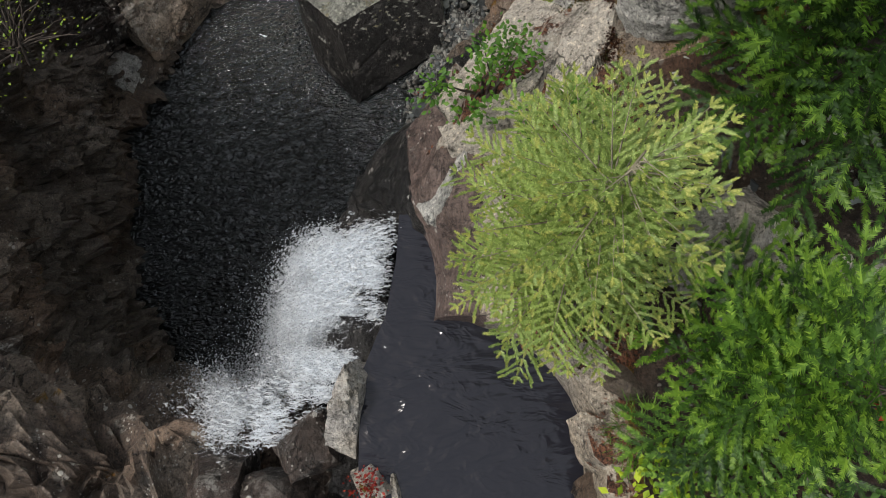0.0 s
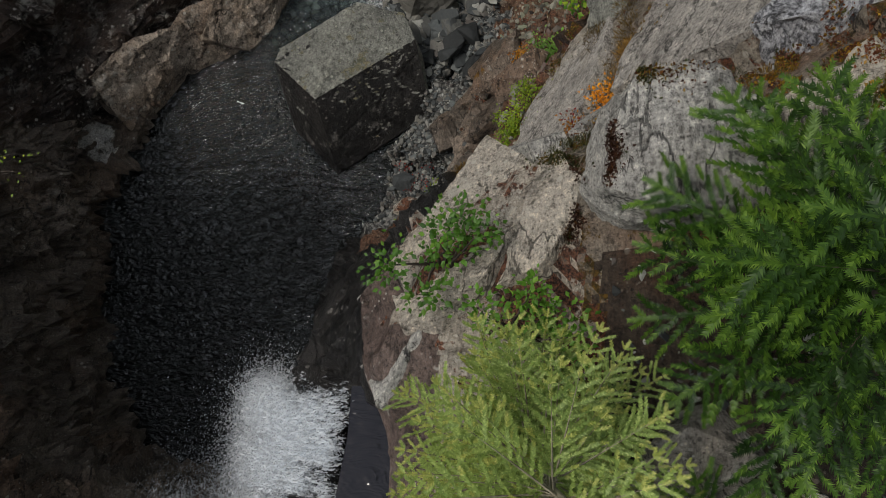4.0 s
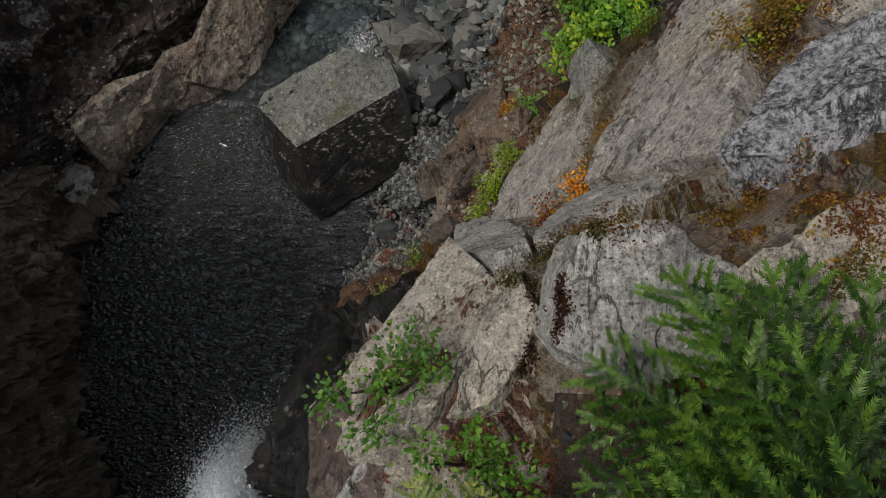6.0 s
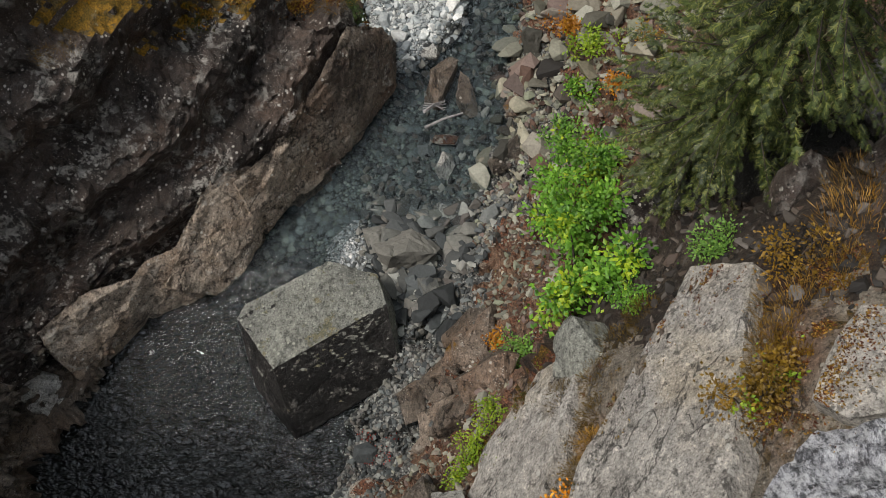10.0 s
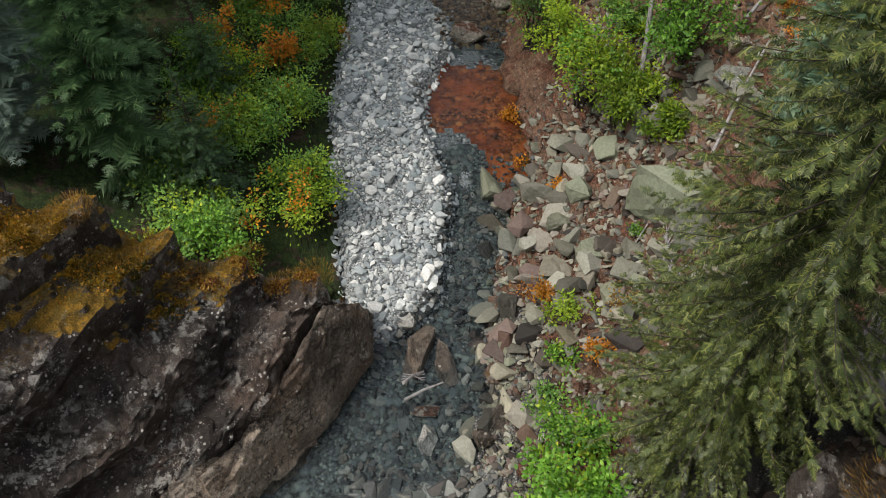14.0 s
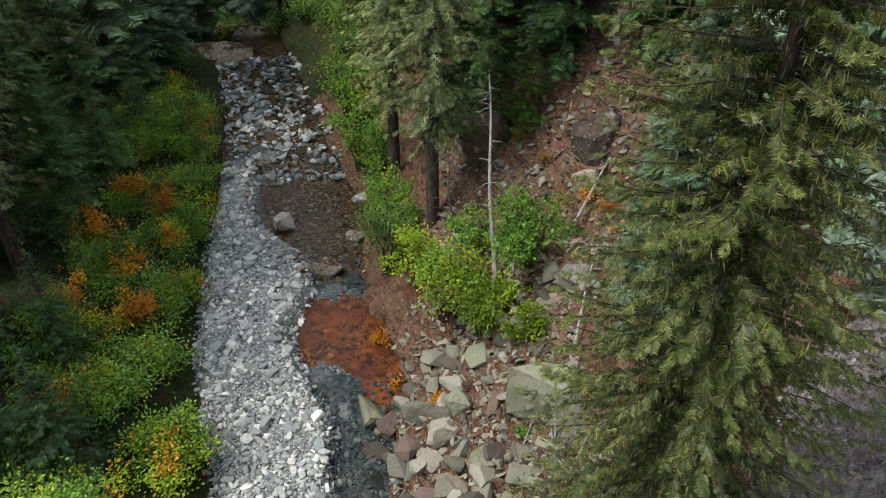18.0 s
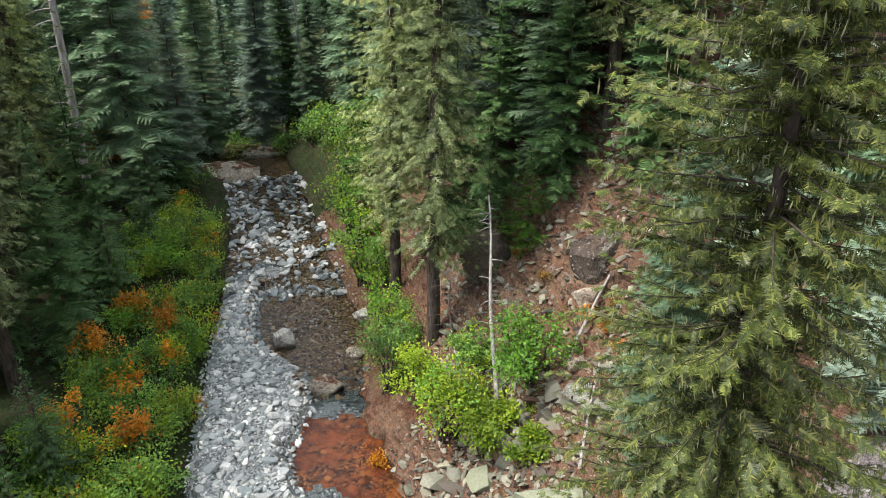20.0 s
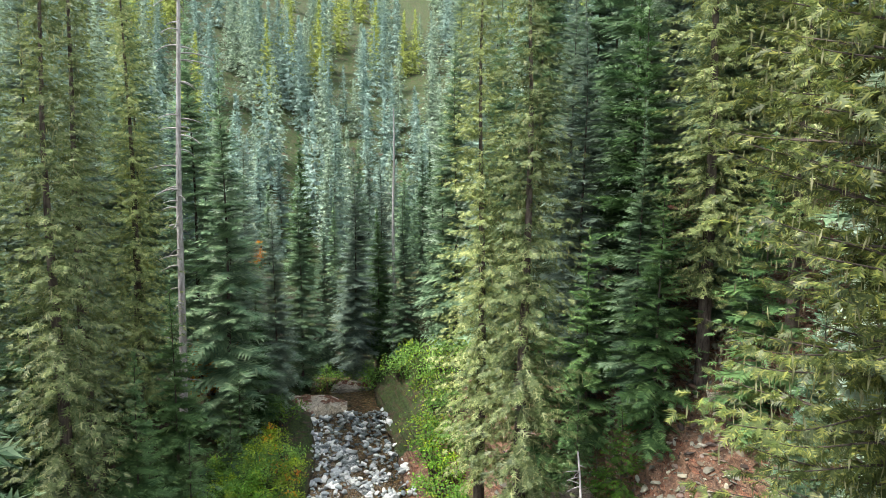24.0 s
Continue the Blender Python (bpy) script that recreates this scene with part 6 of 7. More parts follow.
for k in range(18):
    shrub(hrng.uniform(5.6, 11.0), hrng.uniform(19.5, 30), 160 + k, hrng.uniform(0.25, 0.6), hrng.uniform(0.25, 0.55), 0.07, 260, (MOSS_OR, LEAF_DK, LEAF_ORANGE)[k % 3], "low autumn-tinted plant in the slope's litter")
brng = np.random.default_rng(61)
for k in range(64):
    y = 17.6 + 27 * (k / 64) + brng.uniform(-0.4, 0.4)
    x = float(BAR_L(y)) - 0.55 - 3.8 * brng.random() ** 1.2
    mat = (LEAF, LEAF_DK, LEAF_DK, LEAF_LIME)[k % 4]
    shrub(x, y, 70 + k, brng.uniform(1.0, 2.1), brng.uniform(0.8, 1.3), 0.105, 1700, mat, "dense green streamside shrub", mix=(LEAF_LIME, 0.25) if mat != LEAF_LIME else (LEAF_ORANGE, 0.3))
for k, (x, y, h) in enumerate([(-5.8, 30.2, 2.2), (-4.2, 26.2, 1.8), (-4.0, 32.6, 2.0), (-5.2, 33.5, 1.8), (-4.8, 29.0, 1.4), (-6.5, 27, 1.6), (-7.8, 47.5, 5.5), (-12, 95, 5)]):
    shrub(x, y, 120 + k, h, 0.55 + 0.12 * h, 0.13 if h < 3 else 0.3, 800, LEAF_ORANGE, "orange autumn shrub among the green")


def tuft(x, y, r, h, n, mat, label, seed, z=None, group="grass and moss tufts"):
    zz = drop(x, y)[0] if z is None else z
    ob = thing("grass_tuft", x, y, zz, label, "grass", group, me=tuft_mesh(seed, r, h, n, mat, 0.012))
    nrm = drop(x, y)[1]
    ob.matrix_basis = Matrix.Translation((x, y, zz + 0.02)) @ Vector((0, 0, 1)).rotation_difference((nrm + Vector((0, 0, 1))).normalized()).to_matrix().to_4x4()
    return ob


for k, (x, y, r, h, mat, words) in enumerate([
        (2.95, 5.9, 0.22, 0.3, GRASS_DRY, "pale dry grass in a joint of the slab"), (3.1, 6.25, 0.22, 0.3, GRASS_DRY, "pale dry grass in a joint of the slab"), (3.15, 6.6, 0.25, 0.25, MOSS_OR, "golden moss in a joint of the slab"),
        (3.2, 7.1, 0.3, 0.2, MOSS_OR, "golden moss in a joint of the slab"), (2.9, 6.9, 0.3, 0.2, MOSS_OR, "golden moss in a joint of the slab"), (3.5, 7.6, 0.3, 0.2, MOSS_OR, "rusty moss along the slab's edge"),
        (3.9, 8.1, 0.3, 0.25, MOSS_OR, "rusty grass along the slab's edge"), (4.6, 7.2, 0.35, 0.3, GRASS_DRY, "rusty dry grass in the gully"), (4.5, 6.9, 0.35, 0.3, MOSS_OR, "golden grass in the gully"),
        (4.75, 7.6, 0.4, 0.3, GRASS_DRY, "rusty dry grass in the gully"), (5.2, 7.9, 0.4, 0.3, GRASS_DRY, "rusty dry grass in the gully"), (1.75, 4.05, 0.25, 0.08, MOSS_GREEN, "dark green moss mat on the shelf"),
        (2.0, 4.2, 0.25, 0.1, MOSS_GREEN, "moss mat on the shelf"), (2.4, 4.35, 0.3, 0.12, MOSS_OR, "heather-brown mat on the shelf"), (2.8, 4.5, 0.3, 0.12, MOSS_OR, "heather-brown mat on the shelf"),
        (3.1, 4.5, 0.3, 0.12, MOSS_GREEN, "golden moss mat on the shelf"), (3.3, 4.3, 0.25, 0.1, MOSS_OR, "golden moss mat on the shelf"), (0.75, 4.15, 0.15, 0.25, GRASS_DRY, "dry grass on the gorge side"),
        (0.7, 5.25, 0.15, 0.3, GRASS_DRY, "yellow grass on the gorge side"), (1.8, -0.55, 0.3, 0.4, LEAF_DK, "dark green grass beside the pool"), (6.0, 9.2, 0.5, 0.35, GRASS_DRY, "rusty dry grass on the ledge"),
        (5.6, 8.6, 0.5, 0.35, GRASS_DRY, "rusty dry grass on the ledge"), (-6.6, 13.2, 0.5, 0.2, MOSS_OR, "orange moss on the cliff top"), (-7.4, 14.0, 0.6, 0.2, MOSS_OR, "orange moss on the cliff top")]):
    tuft(x, y, r, h * 0.55, 700, mat, words, 200 + k)
for k, (x, y) in enumerate([(-6.6, 15.3), (-6.2, 15.8), (-5.3, 15.9), (-4.4, 16.2), (-3.4, 16.4), (-2.6, 16.5), (-1.9, 16.4), (-5.8, 15.2), (-4.8, 15.6), (-7.2, 14.8)]):
    tuft(x, y, 0.5, 0.16, 900, (MOSS_OR, GRASS_DRY)[k % 2], "orange moss and dry grass along the cliff top", 240 + k)

# ---- mats of moss and heath in the joints of the slabs ----
sv, sf, k0 = [R_V], [tuple(q) for q in R_F.tolist()], len(R_V)
for ob in [o for o in bpy.data.objects if o.name.startswith(("rock_slab", "perched_boulder"))]:
    vv = np.array([ob.matrix_basis @ u.co for u in ob.data.vertices])
    sv.append(vv)
    sf += [tuple(i + k0 for i in p.vertices) for p in ob.data.polygons]
    k0 += len(vv)
TREE_ROCK = BVHTree.FromPolygons(np.concatenate(sv).tolist(), sf)
HEATH = needle_material("rusty_heath", srgb("3c2216"), srgb("683c24"), srgb("8c602e"))


GOLD_MOSS = needle_material("gold_moss", srgb("6e5a14"), srgb("a8841e"), srgb("c4741e"), 0.4)


def moss_mat(path, width, n, label, seed, mats, leaf=0.034, high=0.07, tree=None):
    """A low cushion of moss and heath that follows a joint over the rock."""
    rng = np.random.default_rng(seed)
    p = np.array(path, float)
    u = rng.random(n) * (len(p) - 1)
    i = u.astype(int)
    xy = p[i] + (p[i + 1] - p[i]) * (u - i)[:, None] + rng.normal(0, 0.36, (n, 2)) * width
    q = np.column_stack([xy, np.zeros(n)])
    keep = value_noise(q, 2.6, seed, 4) > -0.22
    at, lift = [], 0.5 + 0.5 * value_noise(q, 3.5, seed + 1, 3)
    for (x, y), k, up in zip(xy, keep, lift):
        hit, normal = (tree or TREE_ROCK).ray_cast(Vector((x, y, 14.0)), Vector((0, 0, -1)))[:2] if k else (None, None)
        if hit and abs(normal.z) > 0.5:
            at.append((x, y, hit.z - 0.01 + high * up * rng.random()))
    at = np.array(at)
    c = at.mean(0)
    v, f = place_many(LEAF_V, LEAF_F, at - c, rng.normal(0, 1, at.shape) + (0, 0, 0.5), rng.normal(0, 1, at.shape), leaf * rng.uniform(0.5, 1.3, len(at)))
    tone = value_noise(at, 2.2, seed + 2, 3) + 0.25 * rng.normal(0, 1, len(at))
    return thing("moss_mat", *c, label, "moss", "moss mats on the slabs", me=mesh_of("moss_mat", v, f, list(mats), np.clip((tone + 0.45) / 0.9 * len(mats), 0, len(mats) - 0.01).astype(int)))


for k, (path, width, n, words, mats) in enumerate([
        (((2.75, 5.4), (2.95, 6.1), (3.14, 6.58), (3.47, 7.07), (3.7, 7.5)), 0.26, 4200, "golden moss and rusty grass filling a joint of the slab", (GRASS_DRY, MOSS_OR, HEATH, MOSS_GREEN)),
        (((2.0, 4.2), (2.4, 4.45), (2.9, 4.6), (3.35, 4.6), (3.6, 4.75)), 0.42, 6000, "brown heath and olive moss on the rock shelf", (HEATH, MOSS_GREEN, MOSS_OR, HEATH)),
        (((3.2, 4.2), (3.4, 4.3), (3.6, 4.5)), 0.3, 2000, "olive moss beside the perched boulder", (MOSS_GREEN, HEATH, MOSS_OR)),
        (((1.45, 3.95), (1.75, 4.05), (2.0, 4.15)), 0.2, 1800, "dark green moss under the ledge", (MOSS_GREEN, MOSS_GREEN, MOSS_OR)),
        (((4.2, 6.45), (4.5, 6.8), (4.75, 7.3), (5.0, 7.8), (5.3, 8.3)), 0.4, 6000, "rusty heath and dry grass filling the gully", (HEATH, GRASS_DRY, HEATH, MOSS_OR)),
        (((3.7, 7.6), (4.1, 8.0), (4.5, 8.5)), 0.3, 3000, "rusty heath along the top of the slab", (HEATH, MOSS_OR, HEATH)),
        (((1.6, 3.05), (1.78, 3.5), (1.72, 3.9)), 0.1, 1500, "reddish litter wedged in the joint of the rim slab", (HEATH, HEATH, MOSS_GREEN)),
        (((3.4, 3.3), (3.55, 3.9), (3.85, 4.6)), 0.25, 2400, "olive moss in a wet seam of the silver rock", (MOSS_GREEN, MOSS_OR, HEATH)),
        (((1.5, 5.6), (1.9, 6.4), (2.4, 7.1), (2.7, 7.8)), 0.25, 3000, "yellow-green moss at the foot of the slab", (LEAF_LIME, MOSS_OR, HEATH, MOSS_GREEN))]):
    moss_mat(path, width, int(1.5 * n), words, 700 + k, mats)

for k, (path, width, n, words, mats) in enumerate([
        (((-7.6, 15.0), (-6.9, 15.2), (-6.2, 15.2)), 0.9, 9000, "thick gold and orange moss cushion on the cliff top", (GOLD_MOSS, GOLD_MOSS, MOSS_OR)),
        (((-5.8, 15.0), (-5.2, 15.1), (-4.8, 15.2)), 0.6, 6000, "gold moss cushion on the cliff edge", (GOLD_MOSS, MOSS_OR, MOSS_GREEN)),
        (((-4.5, 15.5), (-3.6, 16.0), (-2.7, 16.4), (-1.8, 16.5), (-1.1, 16.5)), 0.45, 8000, "rusty heath and dry grass along the cliff edge", (HEATH, GRASS_DRY, MOSS_OR, HEATH))]):
    moss_mat(path, width, n, words, 730 + k, mats, 0.07, 0.16, TREE_ALL)

# ---- forest ----
NEEDLE = (FROND_MID_V, FROND_MID_F)
THIN = (FROND_FAR_V, FROND_FAR_F)
OLD = conifer_meshes(SPRUCE_OLD, h=21, r=2.0, seed=8, spray=0.18, gap=0.08, bare=0.05, per_whorl=17, lichen=0.3, step=0.21, droop=0.35, taper=0.42, ragged=0.6, shape=(FROND_V, FROND_F), roll=0.6, hang=0.7, drape_size=0.5)
OLD_B = conifer_meshes(SPRUCE_PALE, h=26, r=2.3, seed=9, spray=0.4, gap=0.26, bare=0.14, per_whorl=13, lichen=0.12, step=0.36, droop=0.5, taper=0.65, big=True, ragged=0.5, shape=NEEDLE, roll=0.4, hang=0.6)
MID = [conifer_meshes((SPRUCE, SPRUCE_GREY, SPRUCE_DARK)[i], h=(22, 21, 9)[i], r=(3.2, 3.0, 1.9)[i], seed=30 + i, spray=0.42, gap=0.34, bare=(0.05, 0.06, 0.03)[i], per_whorl=15, step=0.66, droop=0.5, big=True, taper=0.8,
                      shape=NEEDLE, roll=0.25, hang=0.3) for i in range(3)]
YOUNG = conifer_meshes(SPRUCE_DARK, h=5, r=1.3, seed=40, spray=0.28, gap=0.15, bare=0.03, per_whorl=11, step=0.24, droop=0.3, taper=0.9, shape=NEEDLE, hang=0.5)
LIGHT = conifer_meshes(FIR, h=3.2, r=1.0, seed=41, spray=0.28, gap=0.14, bare=0.05, per_whorl=10, step=0.24, droop=0.3, taper=0.9, shape=NEEDLE, hang=0.4)
FAR = [conifer_meshes((FOREST_HAZED, SPRUCE_GREY, FOREST_HAZED)[i], h=20, r=(3.4, 3.0, 3.8)[i], seed=50 + i, spray=0.7, gap=0.75, bare=0.03, per_whorl=14, step=0.85, droop=0.5, big=True, taper=0.8, shape=THIN, roll=0.25, hang=0.3) for i in range(3)]
NEAR_VALLEY = [conifer_meshes((SPRUCE, SPRUCE_DARK)[i], h=20, r=(3.2, 3.6)[i], seed=56 + i, spray=0.62, gap=0.55, bare=0.03, per_whorl=14, step=0.8, droop=0.5, big=True, taper=0.85, shape=THIN, roll=0.25, hang=0.3) for i in range(2)]
stand(OLD, 5.05, 11.2, "tall old spruce draped with pale lichen on the slope", group="lichened spruces", name="spruce_tree", turn=20)
trng = np.random.default_rng(77)
for x, y, s, me, words in [
        (6.0, 28.0, 1.0, OLD_B, "tall spruce with a bare lower trunk and hanging lichen"), (5.5, 33.2, 1.0, OLD_B, "tall spruce with hanging lichen behind the shrubs"),
        (12.2, 28.6, 0.95, OLD_B, "tall lichened spruce on the upper slope"), (10.4, 29.8, 0.5, MID[0], "slender dark spruce on the slope"), (9.3, 33, 0.75, MID[1], "spruce behind the dead trunk"),
        (14.5, 32, 0.9, MID[0], "dark spruce on the upper slope"), (13, 38, 1.0, MID[0], "dark spruce on the upper slope"), (17, 36, 1.0, MID[1], "dark spruce on the upper slope"), (10, 42, 1.0, MID[1], "spruce on the upper slope"),
        (16, 25, 0.9, MID[0], "dark spruce on the upper slope"), (19, 30, 1.0, OLD_B, "lichened spruce on the upper slope"), (8.5, 47, 1.0, MID[1], "spruce above the stream"), (14, 46, 1.0, MID[0], "spruce above the stream"),
        (9, 18, 0.5, MID[0], "dark spruce near the old tree"), (12, 16, 0.7, MID[0], "dark spruce near the old tree"), (10, 13.5, 0.55, MID[1], "dark spruce near the old tree"), (13, 21, 0.8, MID[1], "dark spruce near the old tree"),
        (-7.4, 20.6, 1.0, MID[2], "blue-green spruce on the forest floor"), (-10.4, 21, 0.8, MID[1], "blue-green spruce on the forest floor"), (-5.3, 20.3, 0.9, YOUNG, "young spruce on the forest floor"),
        (-8.2, 29, 1.0, OLD_B, "tall lichened spruce on the forest floor"), (-10, 25, 1.0, MID[0], "dark spruce on the forest floor"), (-7.8, 35.5, 1.0, YOUNG, "young spruce on the forest floor"), (-6.0, 24.3, 0.9, YOUNG, "young spruce on the forest floor"),
        (-9.6, 34.5, 1.05, OLD_B, "tall lichened spruce on the forest floor"), (-9.2, 39.5, 1.0, OLD_B, "tall spruce beside the bare snag"), (-6.3, 45, 0.95, MID[0], "broad spruce on the forest floor"), (-5.5, 40.5, 0.7, YOUNG, "young spruce on the forest floor"),
        (-12.5, 31, 1.1, MID[0], "dark spruce on the forest floor"), (-13, 38, 1.1, MID[1], "dark spruce on the forest floor"), (-11, 46, 1.1, MID[0], "dark spruce on the forest floor"), (-4.6, 51, 0.65, MID[1], "spruce at the stream's bend"),
        (-3.6, 57.5, 0.72, MID[0], "spruce at the stream's bend"), (0.2, 60, 0.86, MID[1], "spruce at the stream's bend"), (3.8, 58, 0.6, MID[0], "spruce at the stream's bend"), (2.2, 64, 0.72, MID[1], "spruce at the stream's bend"),
        (6.2, 54, 0.75, MID[0], "spruce above the stream"), (8, 60, 1.1, MID[1], "spruce above the stream"), (-7, 55, 0.8, MID[1], "spruce at the stream's bend"), (-9.5, 52, 1.1, MID[0], "spruce on the forest floor"),
        (10.5, 28.3, 1.0, MID[2], "dark spruce above the rock outcrop"), (9.0, 30.8, 0.9, MID[2], "dark spruce above the rock outcrop"), (10.9, 31.2, 1.5, MID[2], "dark spruce on the slope"), (13.4, 29.6, 0.7, MID[0], "dark spruce on the slope"),
        (12.6, 25.8, 1.0, MID[2], "dark spruce on the litter slope"), (14.4, 27.2, 0.8, OLD_B, "lichened spruce on the litter slope"), (8.4, 29.8, 0.8, YOUNG, "young spruce on the slope"), (11.6, 33.5, 1.6, MID[2], "dark spruce on the slope"),
        (7.6, 31.6, 0.9, MID[2], "dark spruce behind the bare trunk"), (9.7, 36, 0.8, MID[1], "spruce behind the bare trunk"), (7.6, 40, 0.9, MID[0], "spruce above the far riffle"), (6.6, 50, 0.9, MID[0], "spruce above the far riffle"),
        (-6.9, 31.5, 1.0, MID[2], "dark spruce on the forest floor"), (-7.2, 37.6, 1.1, MID[2], "dark spruce on the forest floor"), (-6.1, 35.2, 0.9, YOUNG, "young spruce on the forest floor"), (-5.5, 43, 1.0, YOUNG, "young spruce on the forest floor"),
        (-8.6, 24.2, 1.0, MID[2], "dark spruce on the forest floor"), (-9.5, 30, 1.3, MID[2], "dark spruce on the forest floor"), (-6.9, 49, 0.8, MID[1], "spruce at the stream's bend"), (-5.2, 47.5, 0.9, MID[2], "dark spruce at the stream's bend"),
        (9.2, 27.6, 1.0, LIGHT, "small bright green fir on the litter slope"), (8.7, 28.6, 0.7, LIGHT, "small bright green fir on the litter slope")]:
    stand(me, x, y, words, group="spruces along the stream", turn=trng.uniform(0, 360), scale=s, name="spruce_tree")


def snag(x, y, h, r, lean, label, seed, branches=24, reach=1.0, z=None, low=0.15, wood=None, fine=1.0):
    """A dead standing trunk with broken branch stubs."""
    rng = np.random.default_rng(seed)
    zz = drop(x, y)[0] if z is None else z
    ob = thing("dead_tree", x, y, zz, label, "dead tree", "dead trees")
    t = np.linspace(0, 1, 12)
    path = np.stack([lean[0] * t + 0.05 * np.sin(t * 9), lean[1] * t, h * t - 0.3], 1)
    part("trunk", mesh_of("trunk", *tube(path, r * (1 - 0.75 * t), 9), wood or DEADWOOD, None, True), ob)
    for _ in range(branches):
        u, az, ln = rng.uniform(low, 0.97), rng.uniform(0, 6.28), reach * rng.uniform(0.3, 1.0)
        p = np.array([np.interp(u, t, path[:, i]) for i in range(3)])
        s = np.linspace(0, 1, 6)[:, None]
        out = np.array([math.cos(az), math.sin(az), 0])
        b = p + out * s * ln + np.array([0, 0, 1.0]) * (0.15 * s - rng.uniform(0.1, 0.6) * s ** 2) * ln
        part("branch", mesh_of("branch", *tube(b, np.linspace(0.03, 0.008, 6) * (0.5 + reach * 0.5) * fine, 4), wood or DEADWOOD, None, True), ob)
    return ob


snag(-8.2, 42.3, 27, 0.22, (0.7, 0.0), "tall bleached snag with short broken branches", 3, 64, 1.9)
snag(6.9, 23.1, 6.6, 0.1, (0.55, 3.6), "slanting bleached dead trunk with thin drooping branches", 4, 16, 0.5)
snag(6.5, 27.0, 3.6, 0.05, (-0.3, -0.2), "thin dead sapling with tangled grey branches", 5, 30, 1.2, wood=DEADWOOD_DK, fine=0.35)
snag(7.6, 25.0, 3.2, 0.05, (0.2, 0.3), "thin dead sapling with tangled grey branches", 6, 36, 1.2, wood=DEADWOOD_DK, fine=0.35)
snag(11.5, 22.0, 4.5, 0.10, (0.3, 0), "pale broken stub beside the old spruce", 7, 6, 0.4)
snag(3.2, 62, 19, 0.18, (0, 0), "thin pale snag among the far spruces", 8, 10, 0.8)
n = 0
while n < 60:  # the wooded slopes on both sides of the stream
    side = 1 if n % 3 else -1
    y = trng.uniform(30, 64)
    x = trng.uniform(9.5, 12 + 0.5 * y) if side > 0 else -trng.uniform(11.5, 14 + 0.45 * y)
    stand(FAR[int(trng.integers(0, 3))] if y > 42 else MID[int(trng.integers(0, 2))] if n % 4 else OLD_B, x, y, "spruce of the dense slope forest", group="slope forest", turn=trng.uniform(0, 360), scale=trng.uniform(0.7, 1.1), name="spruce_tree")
    n += 1
n = 0
while n < 105:  # the valley floor past the bend
    y = 62 + 55 * trng.random() ** 1.2
    x = trng.uniform(-0.6, 0.64) * (y + 4)
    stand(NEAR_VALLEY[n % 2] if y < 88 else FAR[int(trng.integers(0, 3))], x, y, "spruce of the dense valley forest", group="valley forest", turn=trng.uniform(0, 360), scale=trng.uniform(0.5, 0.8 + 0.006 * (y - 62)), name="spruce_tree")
    n += 1
# the hillside beyond
TINY = {i: conifer_data(h=18, r=(3.4, 2.8, 3.1, 3.9)[i], seed=90 + i, spray=1.15, gap=1.25, bare=0.02, per_whorl=9, step=1.0, droop=0.4, big=True, taper=0.85, shape=(FROND_TINY_V, FROND_TINY_F), roll=0.4, hang=0.7) for i in range(4)}
spots = {0: [], 1: [], 2: []}
for _ in range(900):
    y = 112 + 270 * trng.random() ** 1.1
    x = trng.uniform(-0.64, 0.66) * (y + 4)
    golden = trng.random() < 0.04 + 0.8 * ((y - 112) / 270) ** 1.3
    spots[2 if golden else int(trng.integers(0, 2))].append((int(trng.integers(0, 4)), x, y, trng.uniform(0, 6.28), trng.uniform(0.6, 1.2)))
for k, (mat, name, label) in enumerate([(FOREST_HAZED, "hillside_spruces", "spruces of the far hillside, haze in their pale colour"), (SPRUCE_GREY, "hillside_firs", "grey-green firs of the far hillside, haze in their colour"), (LARCH, "hillside_larches", "yellowing larches high on the far hillside")]):
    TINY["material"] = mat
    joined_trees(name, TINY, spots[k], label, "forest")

# ---- driftwood ----
def stick(points, r, label, name="driftwood"):
    p = np.array(points, float)
    c = p.mean(0)
    return thing(name, *c, label, "driftwood", "driftwood", me=mesh_of(name, *tube(p - c, np.linspace(r, r * 0.5, len(p)), 6), DEADWOOD, None, True))


stick([(0.25, 14.4, 0.05), (0.7, 14.65, 0.1), (1.2, 14.85, 0.12)], 0.05, "peeled orange-brown stick lying in the shallows")
for k in range(9):
    r2 = np.random.default_rng(300 + k)
    a = r2.uniform(-0.6, 0.9)
    stick([(0.45 - 0.3 * math.cos(a), 15.0 - 0.3 * math.sin(a), 0.0), (0.45, 15.0, 0.1 + 0.02 * k), (0.45 + 0.3 * math.cos(a), 15.0 + 0.3 * math.sin(a), 0.05 + 0.02 * k)], 0.015, "thin twig in a heap of drift")
for k in range(12):
    r2 = np.random.default_rng(330 + k)
    x, y, a = 6.7 + r2.normal(0, 0.25), 17.3 + r2.normal(0, 0.5), r2.normal(1.2, 0.4)
    z = drop(x, y)[0] + 0.08
    ln = r2.uniform(0.4, 0.8)
    stick([(x - ln * math.cos(a), y - ln * math.sin(a), drop(x - ln * math.cos(a), y - ln * math.sin(a))[0] + 0.05), (x, y, z + 0.06), (x + ln * math.cos(a), y + ln * math.sin(a), drop(x + ln * math.cos(a), y + ln * math.sin(a))[0] + 0.06)], 0.025,
          "grey splintered branch wedged between talus blocks")
stick([(8.0, 19.6, 3.4), (8.6, 20.6, 4.4), (9.4, 21.8, 5.2)], 0.05, "fallen grey log on the litter slope")
stick([(9.3, 23.2, 4.9), (10.2, 23.9, 5.9), (11.3, 24.7, 7.0)], 0.06, "fallen grey log on the litter slope")

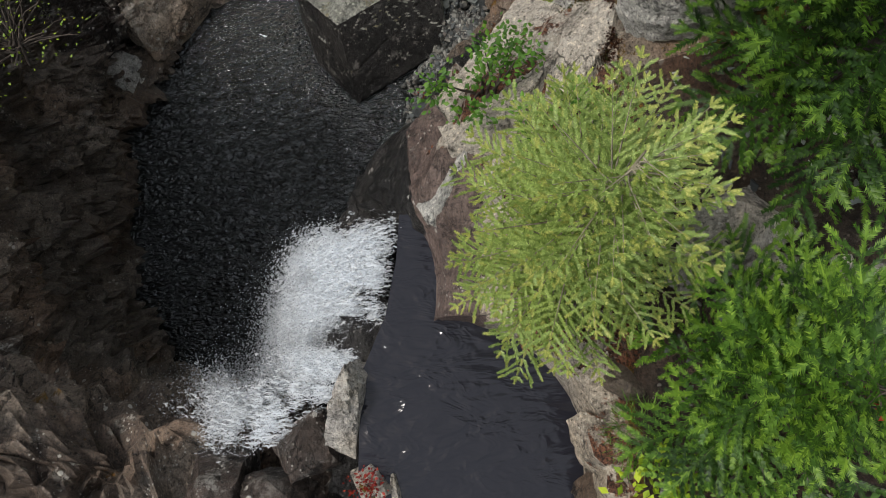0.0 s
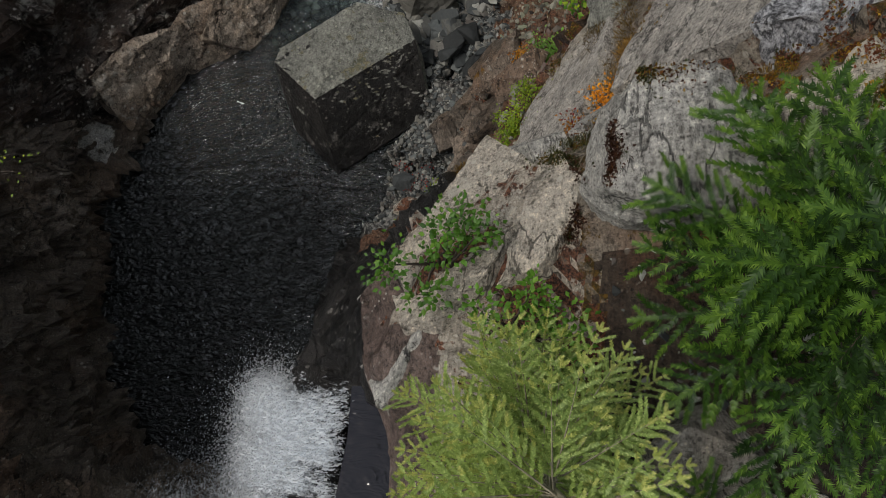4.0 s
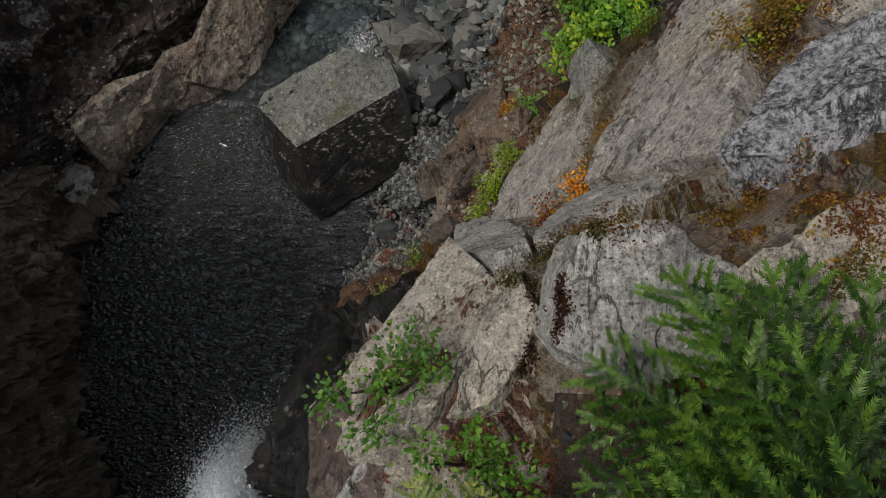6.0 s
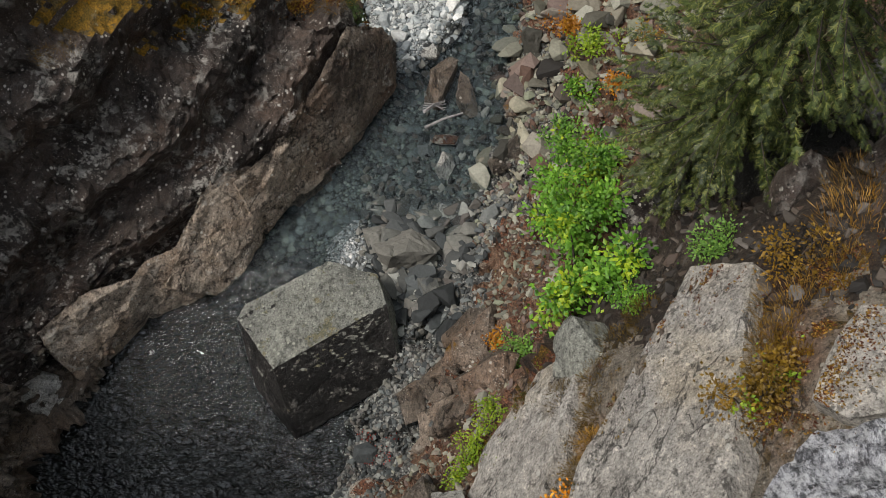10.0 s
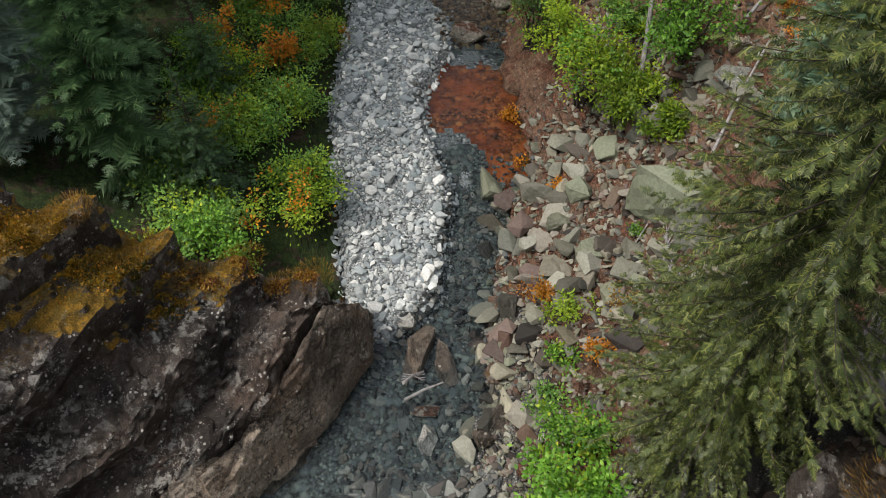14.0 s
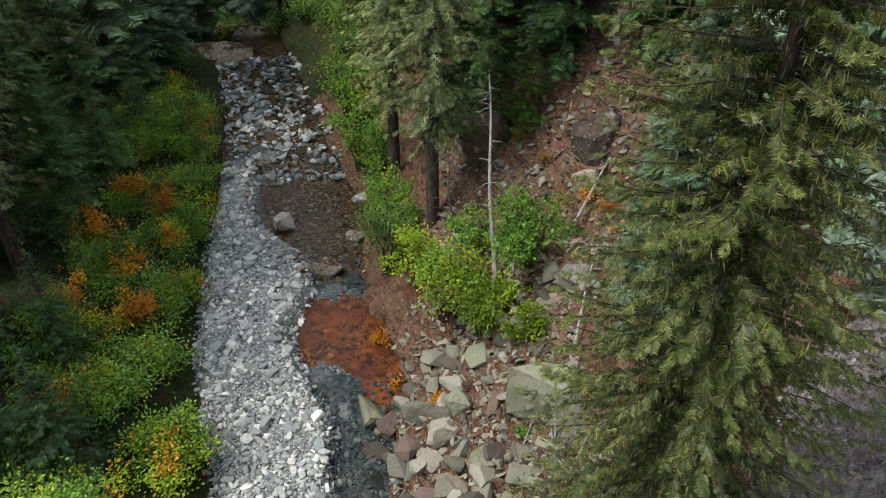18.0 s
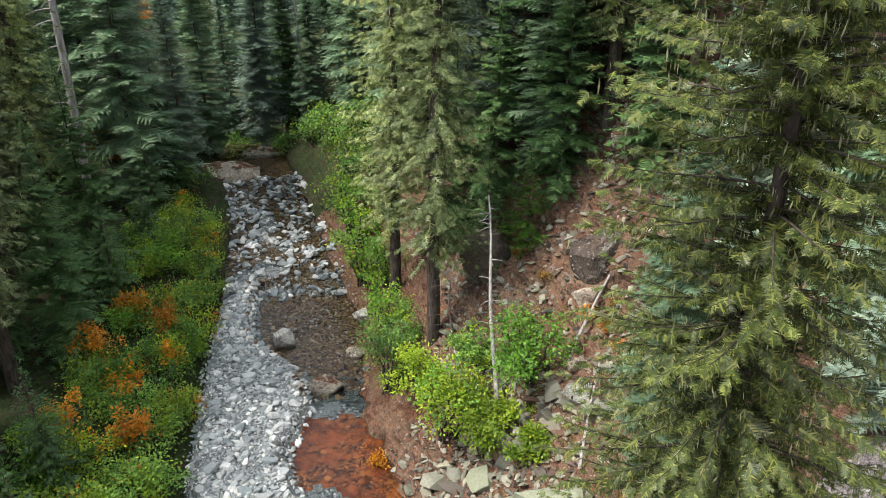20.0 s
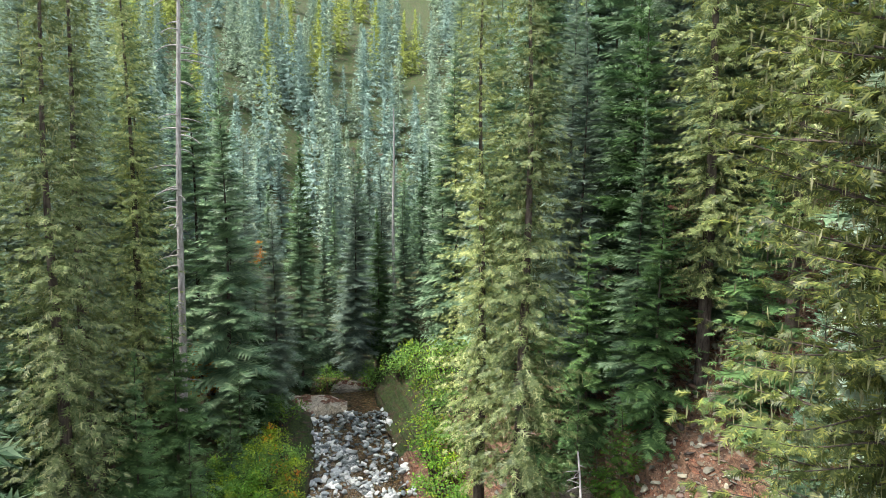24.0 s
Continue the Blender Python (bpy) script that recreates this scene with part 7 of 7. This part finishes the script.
# ---- stones, last ----
SHAPES = [mesh_arrays(stone_mesh("s", 400 + k, (1, 0.8, 0.55), STONES, 0.35)) for k in range(10)]
ANGLED = [mesh_arrays(stone_mesh("s", 420 + k, (1, 0.7, 0.4), RUBBLE, 0.8, n=14)) for k in range(8)]
bed_ob = bpy.data.objects["ground_stream_bed"]
right_ob = bpy.data.objects["ground_right_bank"]
RIVER_ME = [stone_mesh("stone", 440 + k, (1, 0.8, 0.6), STONES, 0.4, 0.03) for k in range(12)]
RUBBLE_ME = [stone_mesh("stone", 460 + k, (1, 0.65, 0.35), RUBBLE, 0.8, 0.02, 14) for k in range(10)]
TALUS_ME = [stone_mesh("stone", 480 + k, (1, 0.75, 0.5), TALUS, 0.75, 0.02, 14) for k in range(10)]
srng = np.random.default_rng(9)


def lay(parent, meshes, x, y, s, tilt=10.0, sink=0.1):
    z = drop(x, y)[0]
    ob = new("stone", meshes[int(srng.integers(0, len(meshes)))])
    ob.parent = parent
    ob.matrix_basis = pose(x, y, z + s * sink, srng.normal(0, tilt), srng.normal(0, tilt), srng.uniform(0, 360)) @ Matrix.Diagonal((s, s * srng.uniform(0.75, 1.1), s * srng.uniform(0.7, 1.1), 1))


for _ in range(290):
    y = 16.6 + 20 * srng.random()
    lay(bed_ob, RIVER_ME, srng.uniform(float(BAR_L(y)) + 0.2, float(BAR_R(y)) + 0.1), y, 0.16 + 0.4 * srng.random() ** 2.2)
for _ in range(230):
    y = 9.2 + 3.2 * srng.random()
    lay(right_ob, RUBBLE_ME, srng.uniform(-0.8, 0.9 + 0.35 * (y - 9)), y, 0.25 + 0.6 * srng.random() ** 2, 12.0, 0.2)
for _ in range(280):
    y = 13 + 10 * srng.random()
    x0 = float(RIGHT[0][0](y))
    lay(right_ob, TALUS_ME, x0 + srng.uniform(-0.1, 1.0) * 5.0, y, 0.22 + 0.75 * srng.random() ** 2, 18)


def scatter(n, seed, xr, yr, lo, hi, power, lift=0.2, cond=None):
    r, out = np.random.default_rng(seed), []
    while len(out) < n:
        y = yr[0] + (yr[1] - yr[0]) * r.random()
        a, b = xr(y)
        x = a + (b - a) * r.random()
        if cond and not cond(x, y):
            continue
        s = lo + (hi - lo) * r.random() ** power
        out.append((x, y, drop(x, y)[0] + s * lift * 0.5, s, r.uniform(0.6, 1.1)))
    return out


def strew(name, seed, shapes, places, material, label):
    return tagged(new(name, joined_stones(name, seed, shapes, places, material)), label, "stones", kind="stuff")


strew("river_stones", 1, SHAPES, scatter(5600, 1, lambda y: (float(BAR_L(y)) - 0.2, float(BAR_R(y)) + 0.3), (16.3, 37.5), 0.07, 0.3, 2.2), STONES, "pale grey and white river stones of the gravel bar")
strew("stream_cobbles", 2, SHAPES, scatter(1500, 2, lambda y: (float(BAR_R(y)) - 0.3, float(RIGHT[0][0](y)) + 0.2), (12, 30), 0.08, 0.3, 2.0, cond=lambda x, y: not (23 < y < 29 and x > 0.2)), RUBBLE, "dark cobbles under the clear stream")
strew("riffle_stones", 3, SHAPES, scatter(1000, 3, lambda y: (float(BAR_L(y)), float(RIGHT[0][0](y)) + 0.2), (36.5, 54), 0.15, 0.6, 2.0, 0.5), STONES, "white and grey stones of the far riffle")
strew("beach_pebbles", 4, SHAPES, scatter(2000, 4, lambda y: (float(RIGHT[0][0](y)) - 0.3, float(RIGHT[1][0](y)) + 0.2), (5.3, 10), 0.05, 0.2, 2.0), RUBBLE, "grey pebbles of the beach below the slab")
strew("rubble_chips", 5, ANGLED, scatter(1600, 5, lambda y: (-1.2, 1.2 + 0.4 * (y - 9)), (9.0, 12.8), 0.07, 0.3, 2.0), RUBBLE, "slate chips between boulder and pool")
strew("talus_chips", 6, ANGLED, scatter(3200, 6, lambda y: (float(RIGHT[0][0](y)), float(RIGHT[3][0](y)) + 0.5), (12.5, 25), 0.07, 0.35, 2.2), TALUS, "brown and grey rock chips of the talus slope")
strew("shoal_pebbles", 7, SHAPES, scatter(420, 7, lambda y: (-5.3, -3.6), (7.0, 8.6), 0.06, 0.28, 2.0), STONES, "blue-grey pebbles of a shoal in the pool")
strew("bank_pebbles", 8, SHAPES, scatter(900, 8, lambda y: (float(RIGHT[0][0](y)), float(RIGHT[0][0](y)) + 1.6), (11, 16), 0.05, 0.25, 2.0), TALUS, "grey pebbles beside the middle pool")
strew("slope_debris", 9, ANGLED, scatter(7000, 9, lambda y: (float(RIGHT[2][0](y)), float(RIGHT[5][0](y)) + 2), (19, 36), 0.05, 0.4, 2.8), TALUS, "rock debris on the wooded slope")
strew("pool_cobbles", 13, SHAPES, scatter(900, 13, lambda y: (float(BAR_R(y)) - 0.3, float(RIGHT[0][0](y)) + 0.2), (28.5, 40), 0.08, 0.32, 2.0, 0.3), BROWN_STONES, "brown cobbles on the bed of the far pool")
strew("ledge_rubble", 10, ANGLED, scatter(1500, 10, lambda y: (float(RIGHT[3][0](y)) - 0.3, float(RIGHT[5][0](y)) + 2.0), (7.5, 13.0), 0.05, 0.3, 2.2), DARK_STONES, "dark rock chips in the rusty litter of the ledge")
strew("bank_chips", 11, ANGLED, scatter(1500, 11, lambda y: (float(RIGHT[1][0](y)), float(RIGHT[2][0](y)) + 0.4), (5.2, 12.0), 0.04, 0.22, 2.2), TALUS, "brown rock chips on the bank under the slab")
strew("litter_stones", 12, ANGLED, scatter(500, 12, lambda y: (1.9, 4.4), (-1.5, 3.0), 0.03, 0.14, 2.2), RUBBLE, "small stones in the dark litter between the firs")
